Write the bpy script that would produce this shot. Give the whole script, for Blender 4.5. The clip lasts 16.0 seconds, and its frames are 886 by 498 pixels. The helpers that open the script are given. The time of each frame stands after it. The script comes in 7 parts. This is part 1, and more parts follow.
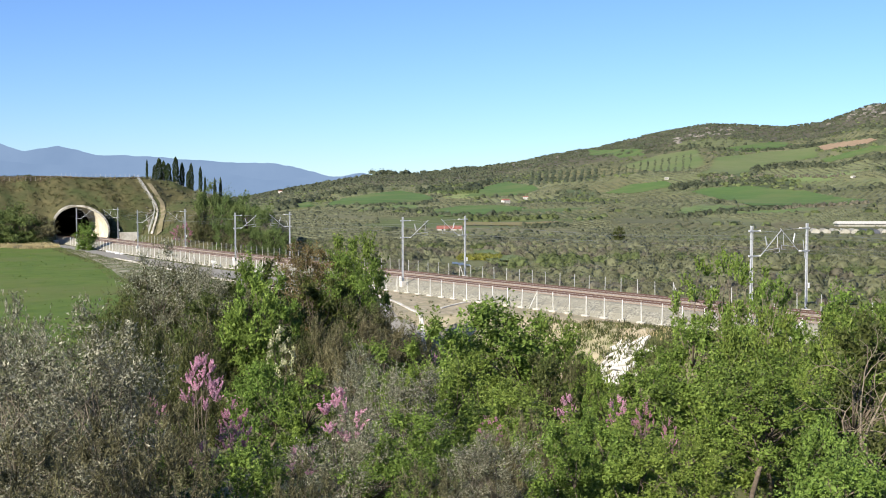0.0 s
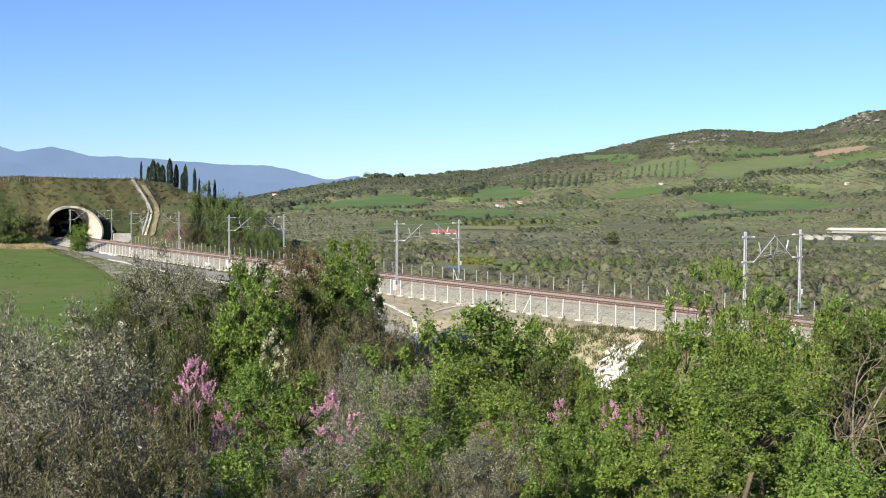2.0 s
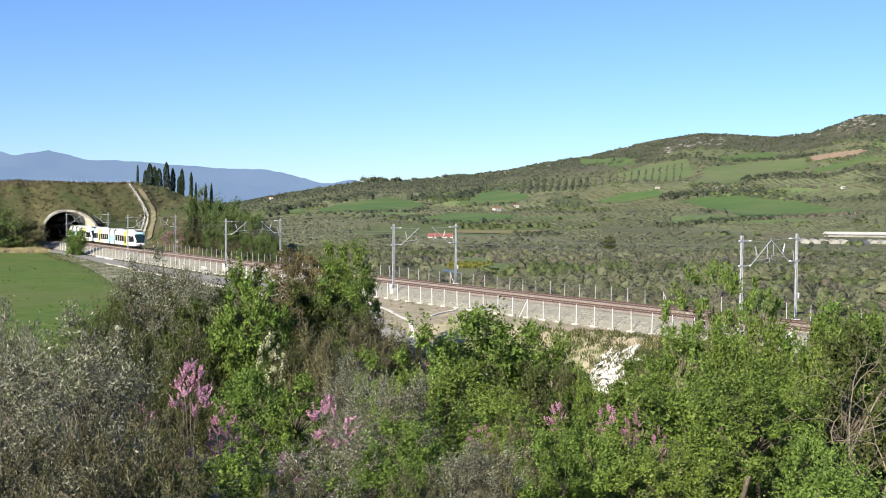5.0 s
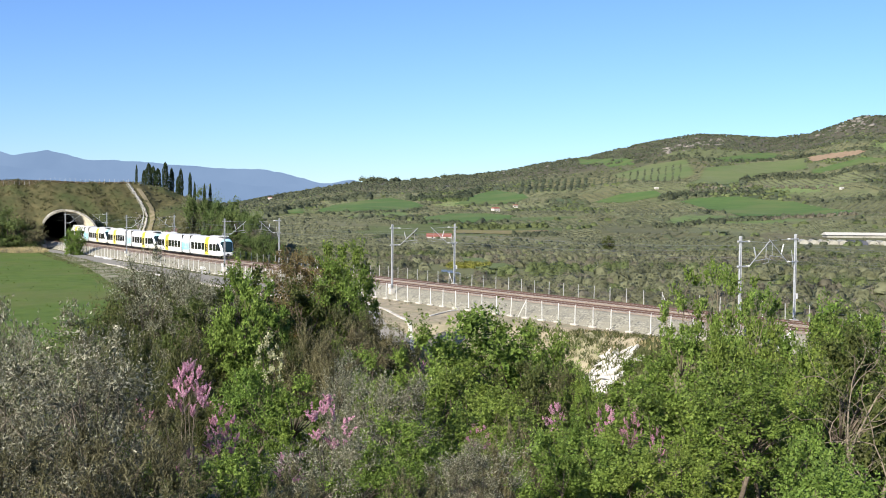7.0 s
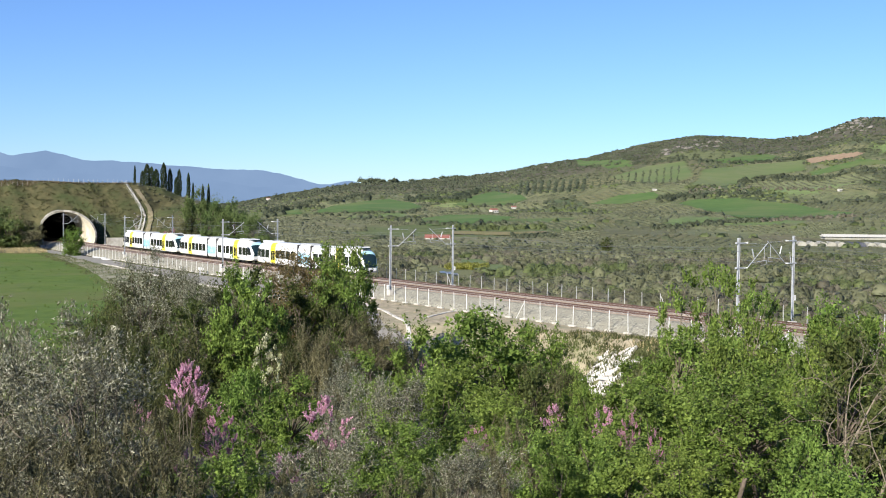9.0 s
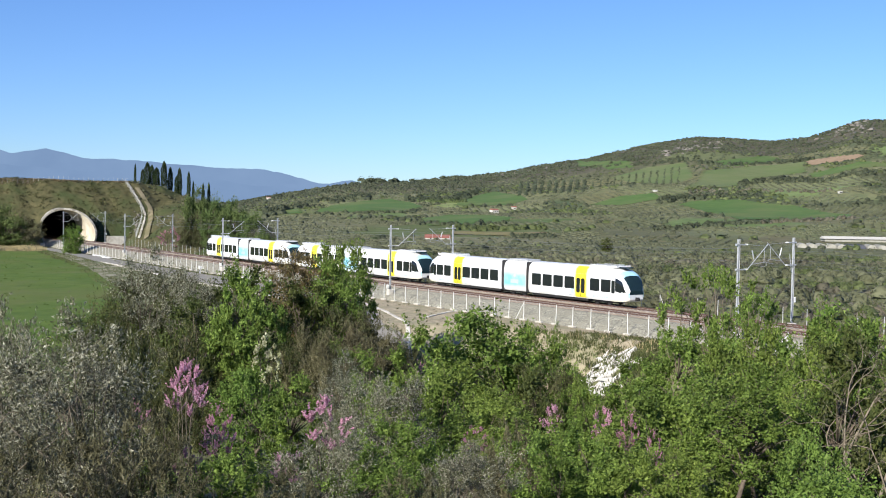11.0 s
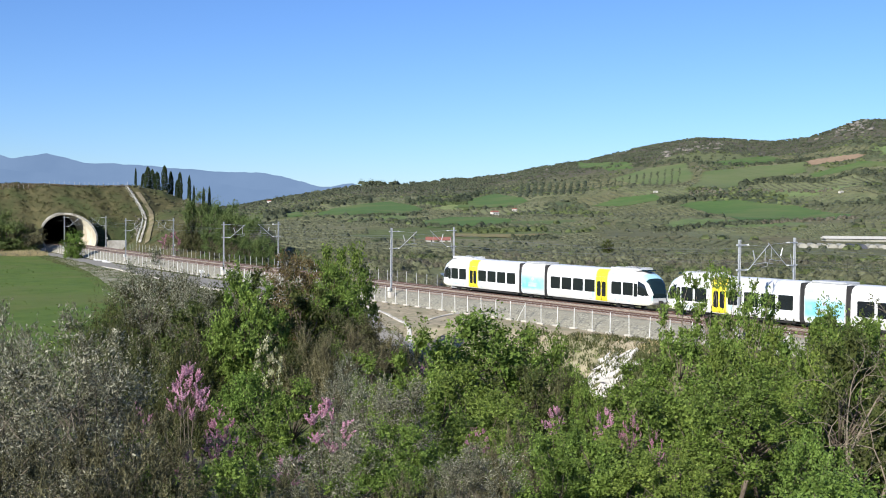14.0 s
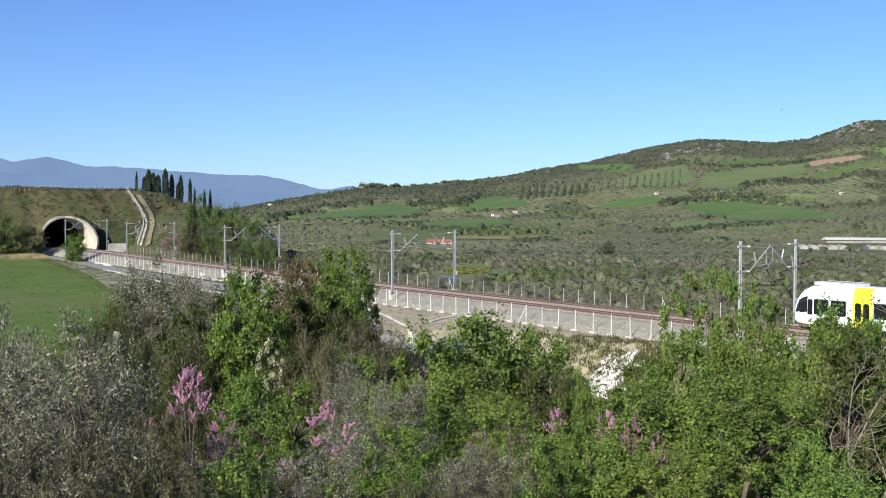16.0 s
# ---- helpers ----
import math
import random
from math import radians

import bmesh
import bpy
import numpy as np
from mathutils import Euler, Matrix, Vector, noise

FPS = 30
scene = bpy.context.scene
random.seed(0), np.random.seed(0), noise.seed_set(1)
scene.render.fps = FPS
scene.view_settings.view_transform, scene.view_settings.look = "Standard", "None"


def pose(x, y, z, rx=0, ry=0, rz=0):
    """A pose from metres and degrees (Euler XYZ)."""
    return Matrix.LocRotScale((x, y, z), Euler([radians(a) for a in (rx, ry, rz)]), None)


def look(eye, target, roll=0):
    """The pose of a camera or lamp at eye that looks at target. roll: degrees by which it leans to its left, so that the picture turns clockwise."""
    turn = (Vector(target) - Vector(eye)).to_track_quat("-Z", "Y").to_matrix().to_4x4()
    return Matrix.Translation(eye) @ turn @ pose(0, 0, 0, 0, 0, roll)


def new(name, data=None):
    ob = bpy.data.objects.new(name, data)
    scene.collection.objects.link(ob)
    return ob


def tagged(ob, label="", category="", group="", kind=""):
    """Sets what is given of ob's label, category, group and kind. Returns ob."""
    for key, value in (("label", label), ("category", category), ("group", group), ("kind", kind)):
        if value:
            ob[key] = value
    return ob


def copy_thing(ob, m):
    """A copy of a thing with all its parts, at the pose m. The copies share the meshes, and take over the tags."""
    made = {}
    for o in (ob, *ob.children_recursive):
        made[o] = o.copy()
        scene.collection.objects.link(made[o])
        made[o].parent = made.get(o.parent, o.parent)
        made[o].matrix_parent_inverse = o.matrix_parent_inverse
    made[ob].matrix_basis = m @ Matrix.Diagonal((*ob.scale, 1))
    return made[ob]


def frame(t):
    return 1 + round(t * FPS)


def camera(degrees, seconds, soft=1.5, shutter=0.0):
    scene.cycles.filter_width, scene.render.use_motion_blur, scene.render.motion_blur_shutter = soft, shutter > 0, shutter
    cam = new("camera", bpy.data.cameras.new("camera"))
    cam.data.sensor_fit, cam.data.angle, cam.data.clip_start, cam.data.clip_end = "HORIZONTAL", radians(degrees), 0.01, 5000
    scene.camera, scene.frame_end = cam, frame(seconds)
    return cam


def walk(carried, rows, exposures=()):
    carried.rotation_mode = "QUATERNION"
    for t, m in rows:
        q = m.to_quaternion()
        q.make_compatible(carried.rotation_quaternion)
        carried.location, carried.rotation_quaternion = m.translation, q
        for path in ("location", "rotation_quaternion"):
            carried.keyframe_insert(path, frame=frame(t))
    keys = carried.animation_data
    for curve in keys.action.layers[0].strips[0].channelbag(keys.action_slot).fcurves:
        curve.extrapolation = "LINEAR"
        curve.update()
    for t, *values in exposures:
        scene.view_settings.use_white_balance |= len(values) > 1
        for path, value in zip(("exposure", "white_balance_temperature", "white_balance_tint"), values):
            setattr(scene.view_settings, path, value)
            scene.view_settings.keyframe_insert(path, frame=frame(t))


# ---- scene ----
# The railway is laid out by s, metres along the line, and lat, metres to the
# viewer's side of the middle between the two tracks. Rail tops are at z = 0.
EYE = (0.0, 0.0, 9.911)
cam = camera(42.3, 16.0, soft=1.0)
TURNS = [(0.0, 0.000, -2.508, 0.000), (0.5, -0.068, -2.442, 0.138), (1.0, -0.151, -2.414, 0.321), (1.5, -0.233, -2.373, 0.404),
         (2.0, -0.301, -2.323, 0.428), (2.5, -0.348, -2.261, 0.352), (3.0, -0.347, -2.196, 0.308), (3.5, -0.380, -2.161, 0.339),
         (4.0, -0.424, -2.149, 0.435), (6.5, -0.516, -2.105, 0.434), (7.0, -0.524, -2.117, 0.506), (7.5, -0.569, -2.118, 0.503),
         (8.0, -0.606, -2.136, 0.502), (8.5, -0.609, -2.102, 0.603), (9.0, -0.608, -2.059, 0.605), (11.5, -0.610, -2.061, 0.943),
         (12.0, -0.618, -2.072, 0.820), (12.5, -0.610, -2.030, 0.677), (13.0, -0.606, -1.971, 0.565), (13.5, -0.567, -1.939, 0.562),
         (14.0, -0.564, -1.942, 0.534), (14.5, -0.558, -1.915, 0.415), (15.0, -0.534, -1.876, 0.391), (15.5, -0.535, -1.847, 0.425),
         (16.0, -0.518, -1.827, 0.392)]


def eye_pose(yaw, pitch, roll):
    """The eye turned by yaw (to its left), pitch (upwards) and roll (right side down)."""
    return pose(*EYE) @ pose(0, 0, 0, 0, 0, yaw) @ pose(0, 0, 0, pitch, 0, 0) @ pose(0, 0, 0, 0, -roll, 0) @ pose(0, 0, 0, 90, 0, 0)


walk(cam, [(t, eye_pose(y, p, r)) for t, y, p, r in TURNS],
     [(0.0, 1.12, 6750, 10), (4.0, 1.12, 6700, 10), (9.0, 1.06, 6550, 10), (11.5, 0.90, 6350, 10), (16.0, 0.88, 6300, 10)])

# ---- light ----
SUN_TO = Vector((-0.57, -0.82, 0.0)).normalized()
SUN_UP = radians(28)
world = bpy.data.worlds.new("sky")
scene.world = world
world.use_nodes = True
wn = world.node_tree.nodes
sky = wn.new("ShaderNodeTexSky")
sky.sky_type, sky.sun_disc = "NISHITA", False
sky.sun_elevation, sky.sun_rotation = SUN_UP, math.atan2(SUN_TO.x, SUN_TO.y)
sky.altitude, sky.air_density, sky.dust_density, sky.ozone_density = 200, 1.0, 0.0, 3.0
wn["Background"].inputs["Strength"].default_value = 0.064
tint = wn.new("ShaderNodeMix")
tint.data_type, tint.blend_type = "RGBA", "MULTIPLY"
tint.inputs["Factor"].default_value, tint.inputs["B"].default_value = 1.0, (0.60, 0.795, 1.18, 1)
world.node_tree.links.new(sky.outputs["Color"], tint.inputs["A"])
world.node_tree.links.new(tint.outputs["Result"], wn["Background"].inputs["Color"])
sun = new("sun", bpy.data.lights.new("sun", "SUN"))
sun.data.energy, sun.data.angle, sun.data.color = 4.5, radians(0.6), (1.0, 0.95, 0.87)
sun.matrix_world = look((-60, -80, 80), Vector((-60, -80, 80)) - SUN_TO * math.cos(SUN_UP) - Vector((0, 0, math.sin(SUN_UP))))


# ---- the line ----
def heading(s):
    g = np.clip(np.asarray(s, float) / 100, -1.6, 1.8)
    return -1.01615688 + 0.03109364 * g + 0.00557336 * g * g + 0.00570872 * g ** 3


LINE_S = np.linspace(-400, 500, 1801)
_h = heading(LINE_S)
_m = (_h[1:] + _h[:-1]) / 2
LINE_X = np.concatenate([[0], np.cumsum(0.5 * np.cos(_m))])
LINE_Y = np.concatenate([[0], np.cumsum(0.5 * np.sin(_m))])
LINE_X += -30.890 - np.interp(0, LINE_S, LINE_X)
LINE_Y += 194.030 - np.interp(0, LINE_S, LINE_Y)


def along(s, lat=0.0, z=0.0):
    """World coordinates of places by the line (arrays or numbers)."""
    t = heading(s)
    return np.interp(s, LINE_S, LINE_X) + lat * np.sin(t), np.interp(s, LINE_S, LINE_Y) - lat * np.cos(t), z + 0 * t


def spot(s, lat=0.0, z=0.0):
    return Vector([float(c) for c in along(s, lat, z)])


def by_line(s, lat=0.0, z=0.0, turn=0.0):
    """A pose whose x runs along the line and whose y points away from the viewer's side."""
    p = spot(s, lat, z)
    return pose(p.x, p.y, p.z, 0, 0, math.degrees(float(heading(s))) + turn)


def line_coords(x, y):
    """s and lat of places in the world (arrays)."""
    s = (np.asarray(x, float) + 30.89) * 0.53 - (np.asarray(y, float) - 194.03) * 0.85
    for _ in range(6):
        s = np.clip(s, -395, 495)
        cx, cy, _z = along(s)
        t = heading(s)
        s = s + (x - cx) * np.cos(t) + (y - cy) * np.sin(t)
    s = np.clip(s, -395, 495)
    cx, cy, _z = along(s)
    t = heading(s)
    return s, (x - cx) * np.sin(t) - (y - cy) * np.cos(t)


def ease(v, a, b):
    t = np.clip((np.asarray(v, float) - a) / (b - a), 0, 1)
    return t * t * (3 - 2 * t)


def wave(x, y, size, seed=0.0):
    """Smooth uneven values from about -1 to 1 (arrays)."""
    x, y = np.asarray(x, float) / size + seed, np.asarray(y, float) / size - seed * 1.7
    return (np.sin(x * 1.3 + 1.9 * np.sin(y * 0.9)) + np.sin(y * 1.7 + 1.4 * np.sin(x * 1.1 + 2)) + np.sin((x + y) * 2.3 + seed) * 0.6) / 2.6


# ---- the lie of the land ----
RIDGE_U = [-0.60, -0.28, -0.17, -0.15, -0.13, -0.11, -0.09, -0.061, -0.022, 0.008, 0.057, 0.107, 0.136, 0.156, 0.181, 0.230, 0.255, 0.294, 0.329, 0.348, 0.373, 0.40, 0.50, 0.80]
RIDGE_E = [-0.008, -0.006, 0.002, 0.006, 0.0095, 0.013, 0.0165, 0.021, 0.0218, 0.0257, 0.0306, 0.040, 0.0444, 0.0495, 0.0554, 0.0636, 0.0626, 0.0600, 0.0632, 0.0692, 0.0772, 0.0768, 0.085, 0.07]
RIDGE_D = 3100.0


def land(x, y):
    """Height of the ground (arrays)."""
    x, y = np.asarray(x, float), np.asarray(y, float)
    r = np.hypot(x, y)
    s, lat = line_coords(x, y)
    # the viewer's side: bench by the line, meadow, gully, and the rise on which the viewer stands
    edge = 11.0 + 13.0 * ease(-s, -92, -76) + 30.0 * ease(-x, 26, 46) + 2.5 * wave(x, y, 9, 3)
    bench = -1.75 - 0.01 * np.clip(lat - 8, 0, 60) + 0.12 * wave(x, y, 6)
    gully = -3.2 - 5.3 * ease(x, -6, 6) + 0.9 * wave(x, y, 17, 5)
    near = bench + (gully - bench) * ease(lat, edge, edge + 15 - 7 * ease(x, 4, 12))
    rise = np.interp(r, [0, 2.5, 20, 40, 60, 80, 200], [8.2, 8.1, 3.5, 0.4, -3.4, -8.5, -30]) + 0.4 * wave(x, y, 7, 1) * ease(r, 3, 15)
    rise = np.where(y < 0, np.maximum(rise, 2 + wave(x, y, 40)), rise)
    near = np.maximum(near, rise)
    # beyond the line: valley and hills
    u = np.clip(x / np.maximum(y, 1), -0.8, 0.8)
    base = np.interp(r, [0, 120, 200, 300, 400, 600, 900, 1200], [-1.6, -2.0, -3.5, -6.0, -8.5, -11.5, -12.5, -10])
    top = EYE[2] + np.interp(u, RIDGE_U, RIDGE_E) * RIDGE_D
    k = np.clip((r - 800) / (RIDGE_D - 800), 0, 1)
    shape = 0.80 * k ** 1.5 + 0.20 * ease(k, 0.15, 1) + 0.05 * wave(x, y, 210, 2) * k * (1 - k) * 2.2 
    far = base + (top - base) * np.where(r > RIDGE_D, 1 - 0.9 * ease(r, RIDGE_D, 4700), shape)
    far = far + np.where(r > 700, 3.0 * wave(x, y, 130, 7) * np.clip(k * 3, 0, 1) * np.clip((1 - k) * 3, 0, 1), 0.5 * wave(x, y, 40, 4))
    far = np.where(y < 0, np.interp(r, [0, 300, 3000], [-2, -6, 60]), far)
    z = near + (far - near) * ease(-lat, 7, 22)
    z = np.where((np.abs(lat) < 9) & (y > 0), -1.75, z)
    return z


def land_at(x, y):
    return float(land(np.array([x]), np.array([y]))[0])


def mound(s, lat):
    """Height of the hill that the tunnel runs through (arrays)."""
    s, lat = np.asarray(s, float), np.asarray(lat, float)
    x, y, _ = along(s, lat)
    crest = np.interp(s, [-400, -170, -150, -112, -80, -50, -25, -10], [13, 14.5, 16.0, 15.6, 13.0, 9.0, 5.0, 2.0])
    crest = crest - 1.2 * ease(lat, 20, 60) + 0.4 * wave(x, y, 12, 2)
    crest = crest * np.interp(-x / np.maximum(y, 1), [0.145, 0.165, 0.20, 0.235, 0.26], [0.0, 0.22, 0.62, 0.93, 1.0])
    a = -119.5 - s - 7.0 * ease(lat, -1, 9) * (1 - ease(lat, 16, 30)) + 0.8 * wave(lat, lat, 5, 4)
    b = -10.5 - lat
    d = np.maximum(a, b) + 0.5 * wave(x, y, 4, 1)
    z = -1.9 + (crest + 1.9) * np.clip(d / (26 - 6 * ease(lat, -1, 9) * (1 - ease(lat, 16, 30))), 0, 1) ** 0.9
    return np.where(crest < 0.1, -2.2, z)


# ---- parcels of land across the valley: what grows on each, and the colour of its soil ----
_rng = np.random.default_rng(19)
PARCELS = []
for _ in range(380):
    _d = math.sqrt(_rng.uniform(380 ** 2, 3150 ** 2))
    _u = _rng.uniform(-0.5, 0.5)
    PARCELS.append((_u * _d, _d))
PARCELS = np.array(PARCELS)
_far = np.clip((PARCELS[:, 1] - 1200) / 1800, 0, 1)
_pick = _rng.random(len(PARCELS))
# 0 olive rows, 1 woods, 2 open grass, 3 mixed scrub
USE = np.where(_pick < 0.78 - 0.55 * _far, 0, np.where(_pick < 0.82 - 0.02 * _far, 1, np.where(_pick < 0.88, 2, 3)))
# soils raised nearer the crowns' tone: valley haze is put into the colour
SOILS = np.array([(0.132, 0.142, 0.068), (0.080, 0.096, 0.048), (0.115, 0.150, 0.056), (0.125, 0.130, 0.070)])
SOIL = SOILS[USE] * _rng.uniform(0.8, 1.2, (len(PARCELS), 1)) + _rng.uniform(-0.012, 0.018, (len(PARCELS), 1)) * np.array([1, 0.35, 0.3])
# lighter on the middle slopes, darker and greyer towards the ridge
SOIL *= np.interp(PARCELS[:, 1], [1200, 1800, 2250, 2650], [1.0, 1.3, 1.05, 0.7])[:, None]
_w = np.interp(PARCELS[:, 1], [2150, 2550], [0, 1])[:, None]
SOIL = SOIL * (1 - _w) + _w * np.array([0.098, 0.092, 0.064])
ROW_TURN = -PARCELS[:, 0] / PARCELS[:, 1] + _rng.choice([-1, 1], len(PARCELS)) * _rng.uniform(0.05, 0.38, len(PARCELS))


def parcel_of(x, y):
    """The parcel at each place, and how near its border is (0 on it)."""
    x, y = np.asarray(x, float).ravel(), np.asarray(y, float).ravel()
    best, gap = np.zeros(len(x), int), np.zeros(len(x))
    wx, wy = x + 14 * wave(x, y, 38, 1), y + 20 * wave(x, y, 45, 5)
    for a in range(0, len(x), 20000):
        d = np.hypot(wx[a:a + 20000, None] - PARCELS[None, :, 0], (wy[a:a + 20000, None] - PARCELS[None, :, 1]) * 0.62)
        i = np.argpartition(d, 1, axis=1)[:, :2]
        pair = np.take_along_axis(d, i, 1)
        k = pair.argmin(1)
        best[a:a + 20000] = i[np.arange(len(k)), k]
        gap[a:a + 20000] = np.abs(pair[:, 0] - pair[:, 1])
    return best, gap


# ---- materials ----
def material(name, rough=0.8, metal=0.0):
    m = bpy.data.materials.new(name)
    m.use_nodes = True
    n, l = m.node_tree.nodes, m.node_tree.links
    b = n["Principled BSDF"]
    b.inputs["Roughness"].default_value, b.inputs["Metallic"].default_value = rough, metal
    if rough >= 0.8:
        b.inputs["Specular IOR Level"].default_value = 0.1
    return m, n, l, b


def noise_node(n, l, scale, detail=4.0, rough=0.6, coord="Object"):
    c = n.new("ShaderNodeTexCoord")
    t = n.new("ShaderNodeTexNoise")
    t.inputs["Scale"].default_value, t.inputs["Detail"].default_value, t.inputs["Roughness"].default_value = scale, detail, rough
    l.new(c.outputs[coord], t.inputs["Vector"])
    return t


def ramp(n, l, fac, stops):
    r = n.new("ShaderNodeValToRGB")
    e = r.color_ramp.elements
    while len(e) < len(stops):
        e.new(0.5)
    for el, (p, c) in zip(e, stops):
        el.position, el.color = p, (*c, 1)
    l.new(fac, r.inputs["Fac"])
    return r


def mix(n, l, fac, a, b, kind="MIX"):
    m = n.new("ShaderNodeMix")
    m.data_type, m.blend_type = "RGBA", kind
    for sock, v in ((m.inputs["Factor"], fac), (m.inputs["A"], a), (m.inputs["B"], b)):
        if hasattr(v, "is_linked"):
            l.new(v, sock)
        elif isinstance(v, tuple):
            sock.default_value = (*v, 1)
        else:
            sock.default_value = v
    return m.outputs["Result"]


def bump(n, l, b, height, strength=0.4, distance=0.05):
    k = n.new("ShaderNodeBump")
    k.inputs["Strength"].default_value, k.inputs["Distance"].default_value = strength, distance
    l.new(height, k.inputs["Height"])
    l.new(k.outputs["Normal"], b.inputs["Normal"])


def mottled(name, c1, c2, scale, c3=None, scale2=None, rough=0.85, metal=0.0, relief=0.3, depth=0.03, per_object=0.0, coord="Object"):
    """A surface in two or three shades, mottled at two scales."""
    m, n, l, b = material(name, rough, metal)
    a = noise_node(n, l, scale, 5, 0.65, coord)
    col = ramp(n, l, a.outputs["Fac"], [(0.32, c1), (0.68, c2)]).outputs["Color"]
    if c3:
        d = noise_node(n, l, scale2 or scale * 0.1, 3, 0.6, coord)
        f = ramp(n, l, d.outputs["Fac"], [(0.45, (0, 0, 0)), (0.65, (1, 1, 1))]).outputs["Color"]
        col = mix(n, l, f, col, c3)
    if per_object:
        o = n.new("ShaderNodeObjectInfo")
        h = n.new("ShaderNodeHueSaturation")
        mr = n.new("ShaderNodeMapRange")
        mr.inputs["To Min"].default_value, mr.inputs["To Max"].default_value = 1 - per_object, 1 + per_object
        l.new(o.outputs["Random"], mr.inputs["Value"])
        l.new(mr.outputs["Result"], h.inputs["Value"])
        l.new(col, h.inputs["Color"])
        col = h.outputs["Color"]
    l.new(col, b.inputs["Base Color"])
    if relief:
        bump(n, l, b, a.outputs["Fac"], relief, depth)
    return m


def leafy(name, c1, c2, c3, glow=0.45, rough=0.55, patch=0.5, hue=(0.484, 0.508)):
    """Leaves: each in its own shade, with light coming through."""
    m, n, l, b = material(name, rough)
    b.inputs["Specular IOR Level"].default_value = 0.15
    g = n.new("ShaderNodeNewGeometry")
    col = ramp(n, l, g.outputs["Random Per Island"], [(0.0, c1), (0.5, c2), (1.0, c3)]).outputs["Color"]
    p = noise_node(n, l, patch, 2, 0.5)
    h = n.new("ShaderNodeHueSaturation")
    mr = n.new("ShaderNodeMapRange")
    mr.inputs["From Min"].default_value, mr.inputs["From Max"].default_value = 0.3, 0.7
    mr.inputs["To Min"].default_value, mr.inputs["To Max"].default_value = 0.7, 1.3
    l.new(p.outputs["Fac"], mr.inputs["Value"])
    l.new(mr.outputs["Result"], h.inputs["Value"])
    o = n.new("ShaderNodeObjectInfo")
    mh = n.new("ShaderNodeMapRange")
    mh.inputs["To Min"].default_value, mh.inputs["To Max"].default_value = hue
    l.new(o.outputs["Random"], mh.inputs["Value"])
    l.new(mh.outputs["Result"], h.inputs["Hue"])
    l.new(col, h.inputs["Color"])
    l.new(h.outputs["Color"], b.inputs["Base Color"])
    t = n.new("ShaderNodeBsdfTranslucent")
    l.new(h.outputs["Color"], t.inputs["Color"])
    ms = n.new("ShaderNodeMixShader")
    ms.inputs["Fac"].default_value = glow
    l.new(b.outputs["BSDF"], ms.inputs[1])
    l.new(t.outputs["BSDF"], ms.inputs[2])
    l.new(ms.outputs["Shader"], n["Material Output"].inputs["Surface"])
    return m


M_GROUND = mottled("earth and scrub", (0.115, 0.125, 0.055), (0.17, 0.168, 0.085), 0.25, (0.12, 0.13, 0.05), 0.012, relief=0.5, depth=0.3)
M_MEADOW = mottled("meadow grass", (0.064, 0.108, 0.020), (0.104, 0.148, 0.032), 0.35, (0.112, 0.130, 0.040), 0.045, relief=0.7, depth=0.2)
M_FIELD = mottled("young corn field", (0.066, 0.118, 0.034), (0.094, 0.15, 0.044), 0.06, (0.118, 0.148, 0.052), 0.010, relief=0.3, depth=0.3)
M_FIELD2 = mottled("yellowing field", (0.115, 0.148, 0.055), (0.155, 0.172, 0.078), 0.04, (0.105, 0.148, 0.05), 0.01, relief=0.2, depth=0.2)
M_STRIP = mottled("dry yellow meadow", (0.155, 0.15, 0.055), (0.22, 0.195, 0.085), 0.06, (0.20, 0.155, 0.09), 0.02, relief=0.2, depth=0.2)
M_FIELD3 = mottled("bare ploughed field", (0.24, 0.17, 0.11), (0.30, 0.22, 0.14), 0.05, relief=0.2, depth=0.2)
M_DIRT = mottled("bare tan earth", (0.22, 0.185, 0.12), (0.43, 0.37, 0.255), 1.6, (0.24, 0.225, 0.135), 0.25, relief=0.6, depth=0.08)
M_HILL = mottled("dry grassy slope", (0.050, 0.052, 0.024), (0.108, 0.095, 0.045), 0.5, (0.054, 0.068, 0.026), 0.09, relief=0.8, depth=0.35)
M_STONE = mottled("ballast stone", (0.095, 0.09, 0.07), (0.42, 0.40, 0.315), 4.5, (0.25, 0.235, 0.18), 0.8, relief=1.0, depth=0.12)
M_RUSTBED = mottled("rust-stained ballast", (0.14, 0.11, 0.085), (0.31, 0.26, 0.205), 2.5, (0.20, 0.16, 0.125), 0.3, relief=0.8, depth=0.05)
M_RAIL = mottled("rusty rail steel", (0.07, 0.04, 0.03), (0.13, 0.075, 0.055), 6, relief=0.2, rough=0.6, metal=0.2)
M_SLEEPER = mottled("sleeper concrete", (0.27, 0.24, 0.205), (0.40, 0.365, 0.32), 5, relief=0.3, depth=0.01)
M_CONCRETE = mottled("weathered concrete", (0.45, 0.42, 0.36), (0.62, 0.59, 0.52), 1.5, (0.36, 0.33, 0.27), 0.4, relief=0.3, depth=0.02)
M_LINING = mottled("tunnel lining", (0.40, 0.365, 0.28), (0.55, 0.51, 0.40), 1.2, (0.36, 0.31, 0.23), 0.3, relief=0.2, depth=0.02)
M_RING = mottled("stained arch concrete", (0.19, 0.18, 0.15), (0.33, 0.315, 0.27), 0.8, (0.12, 0.11, 0.09), 0.5, relief=0.3, depth=0.02)
# the unlit depth of the tunnel is put into this near-black colour
M_BORE_SHADE = mottled("tunnel wall near black for shade", (0.018, 0.016, 0.015), (0.035, 0.03, 0.027), 0.8, relief=0.3, depth=0.03)
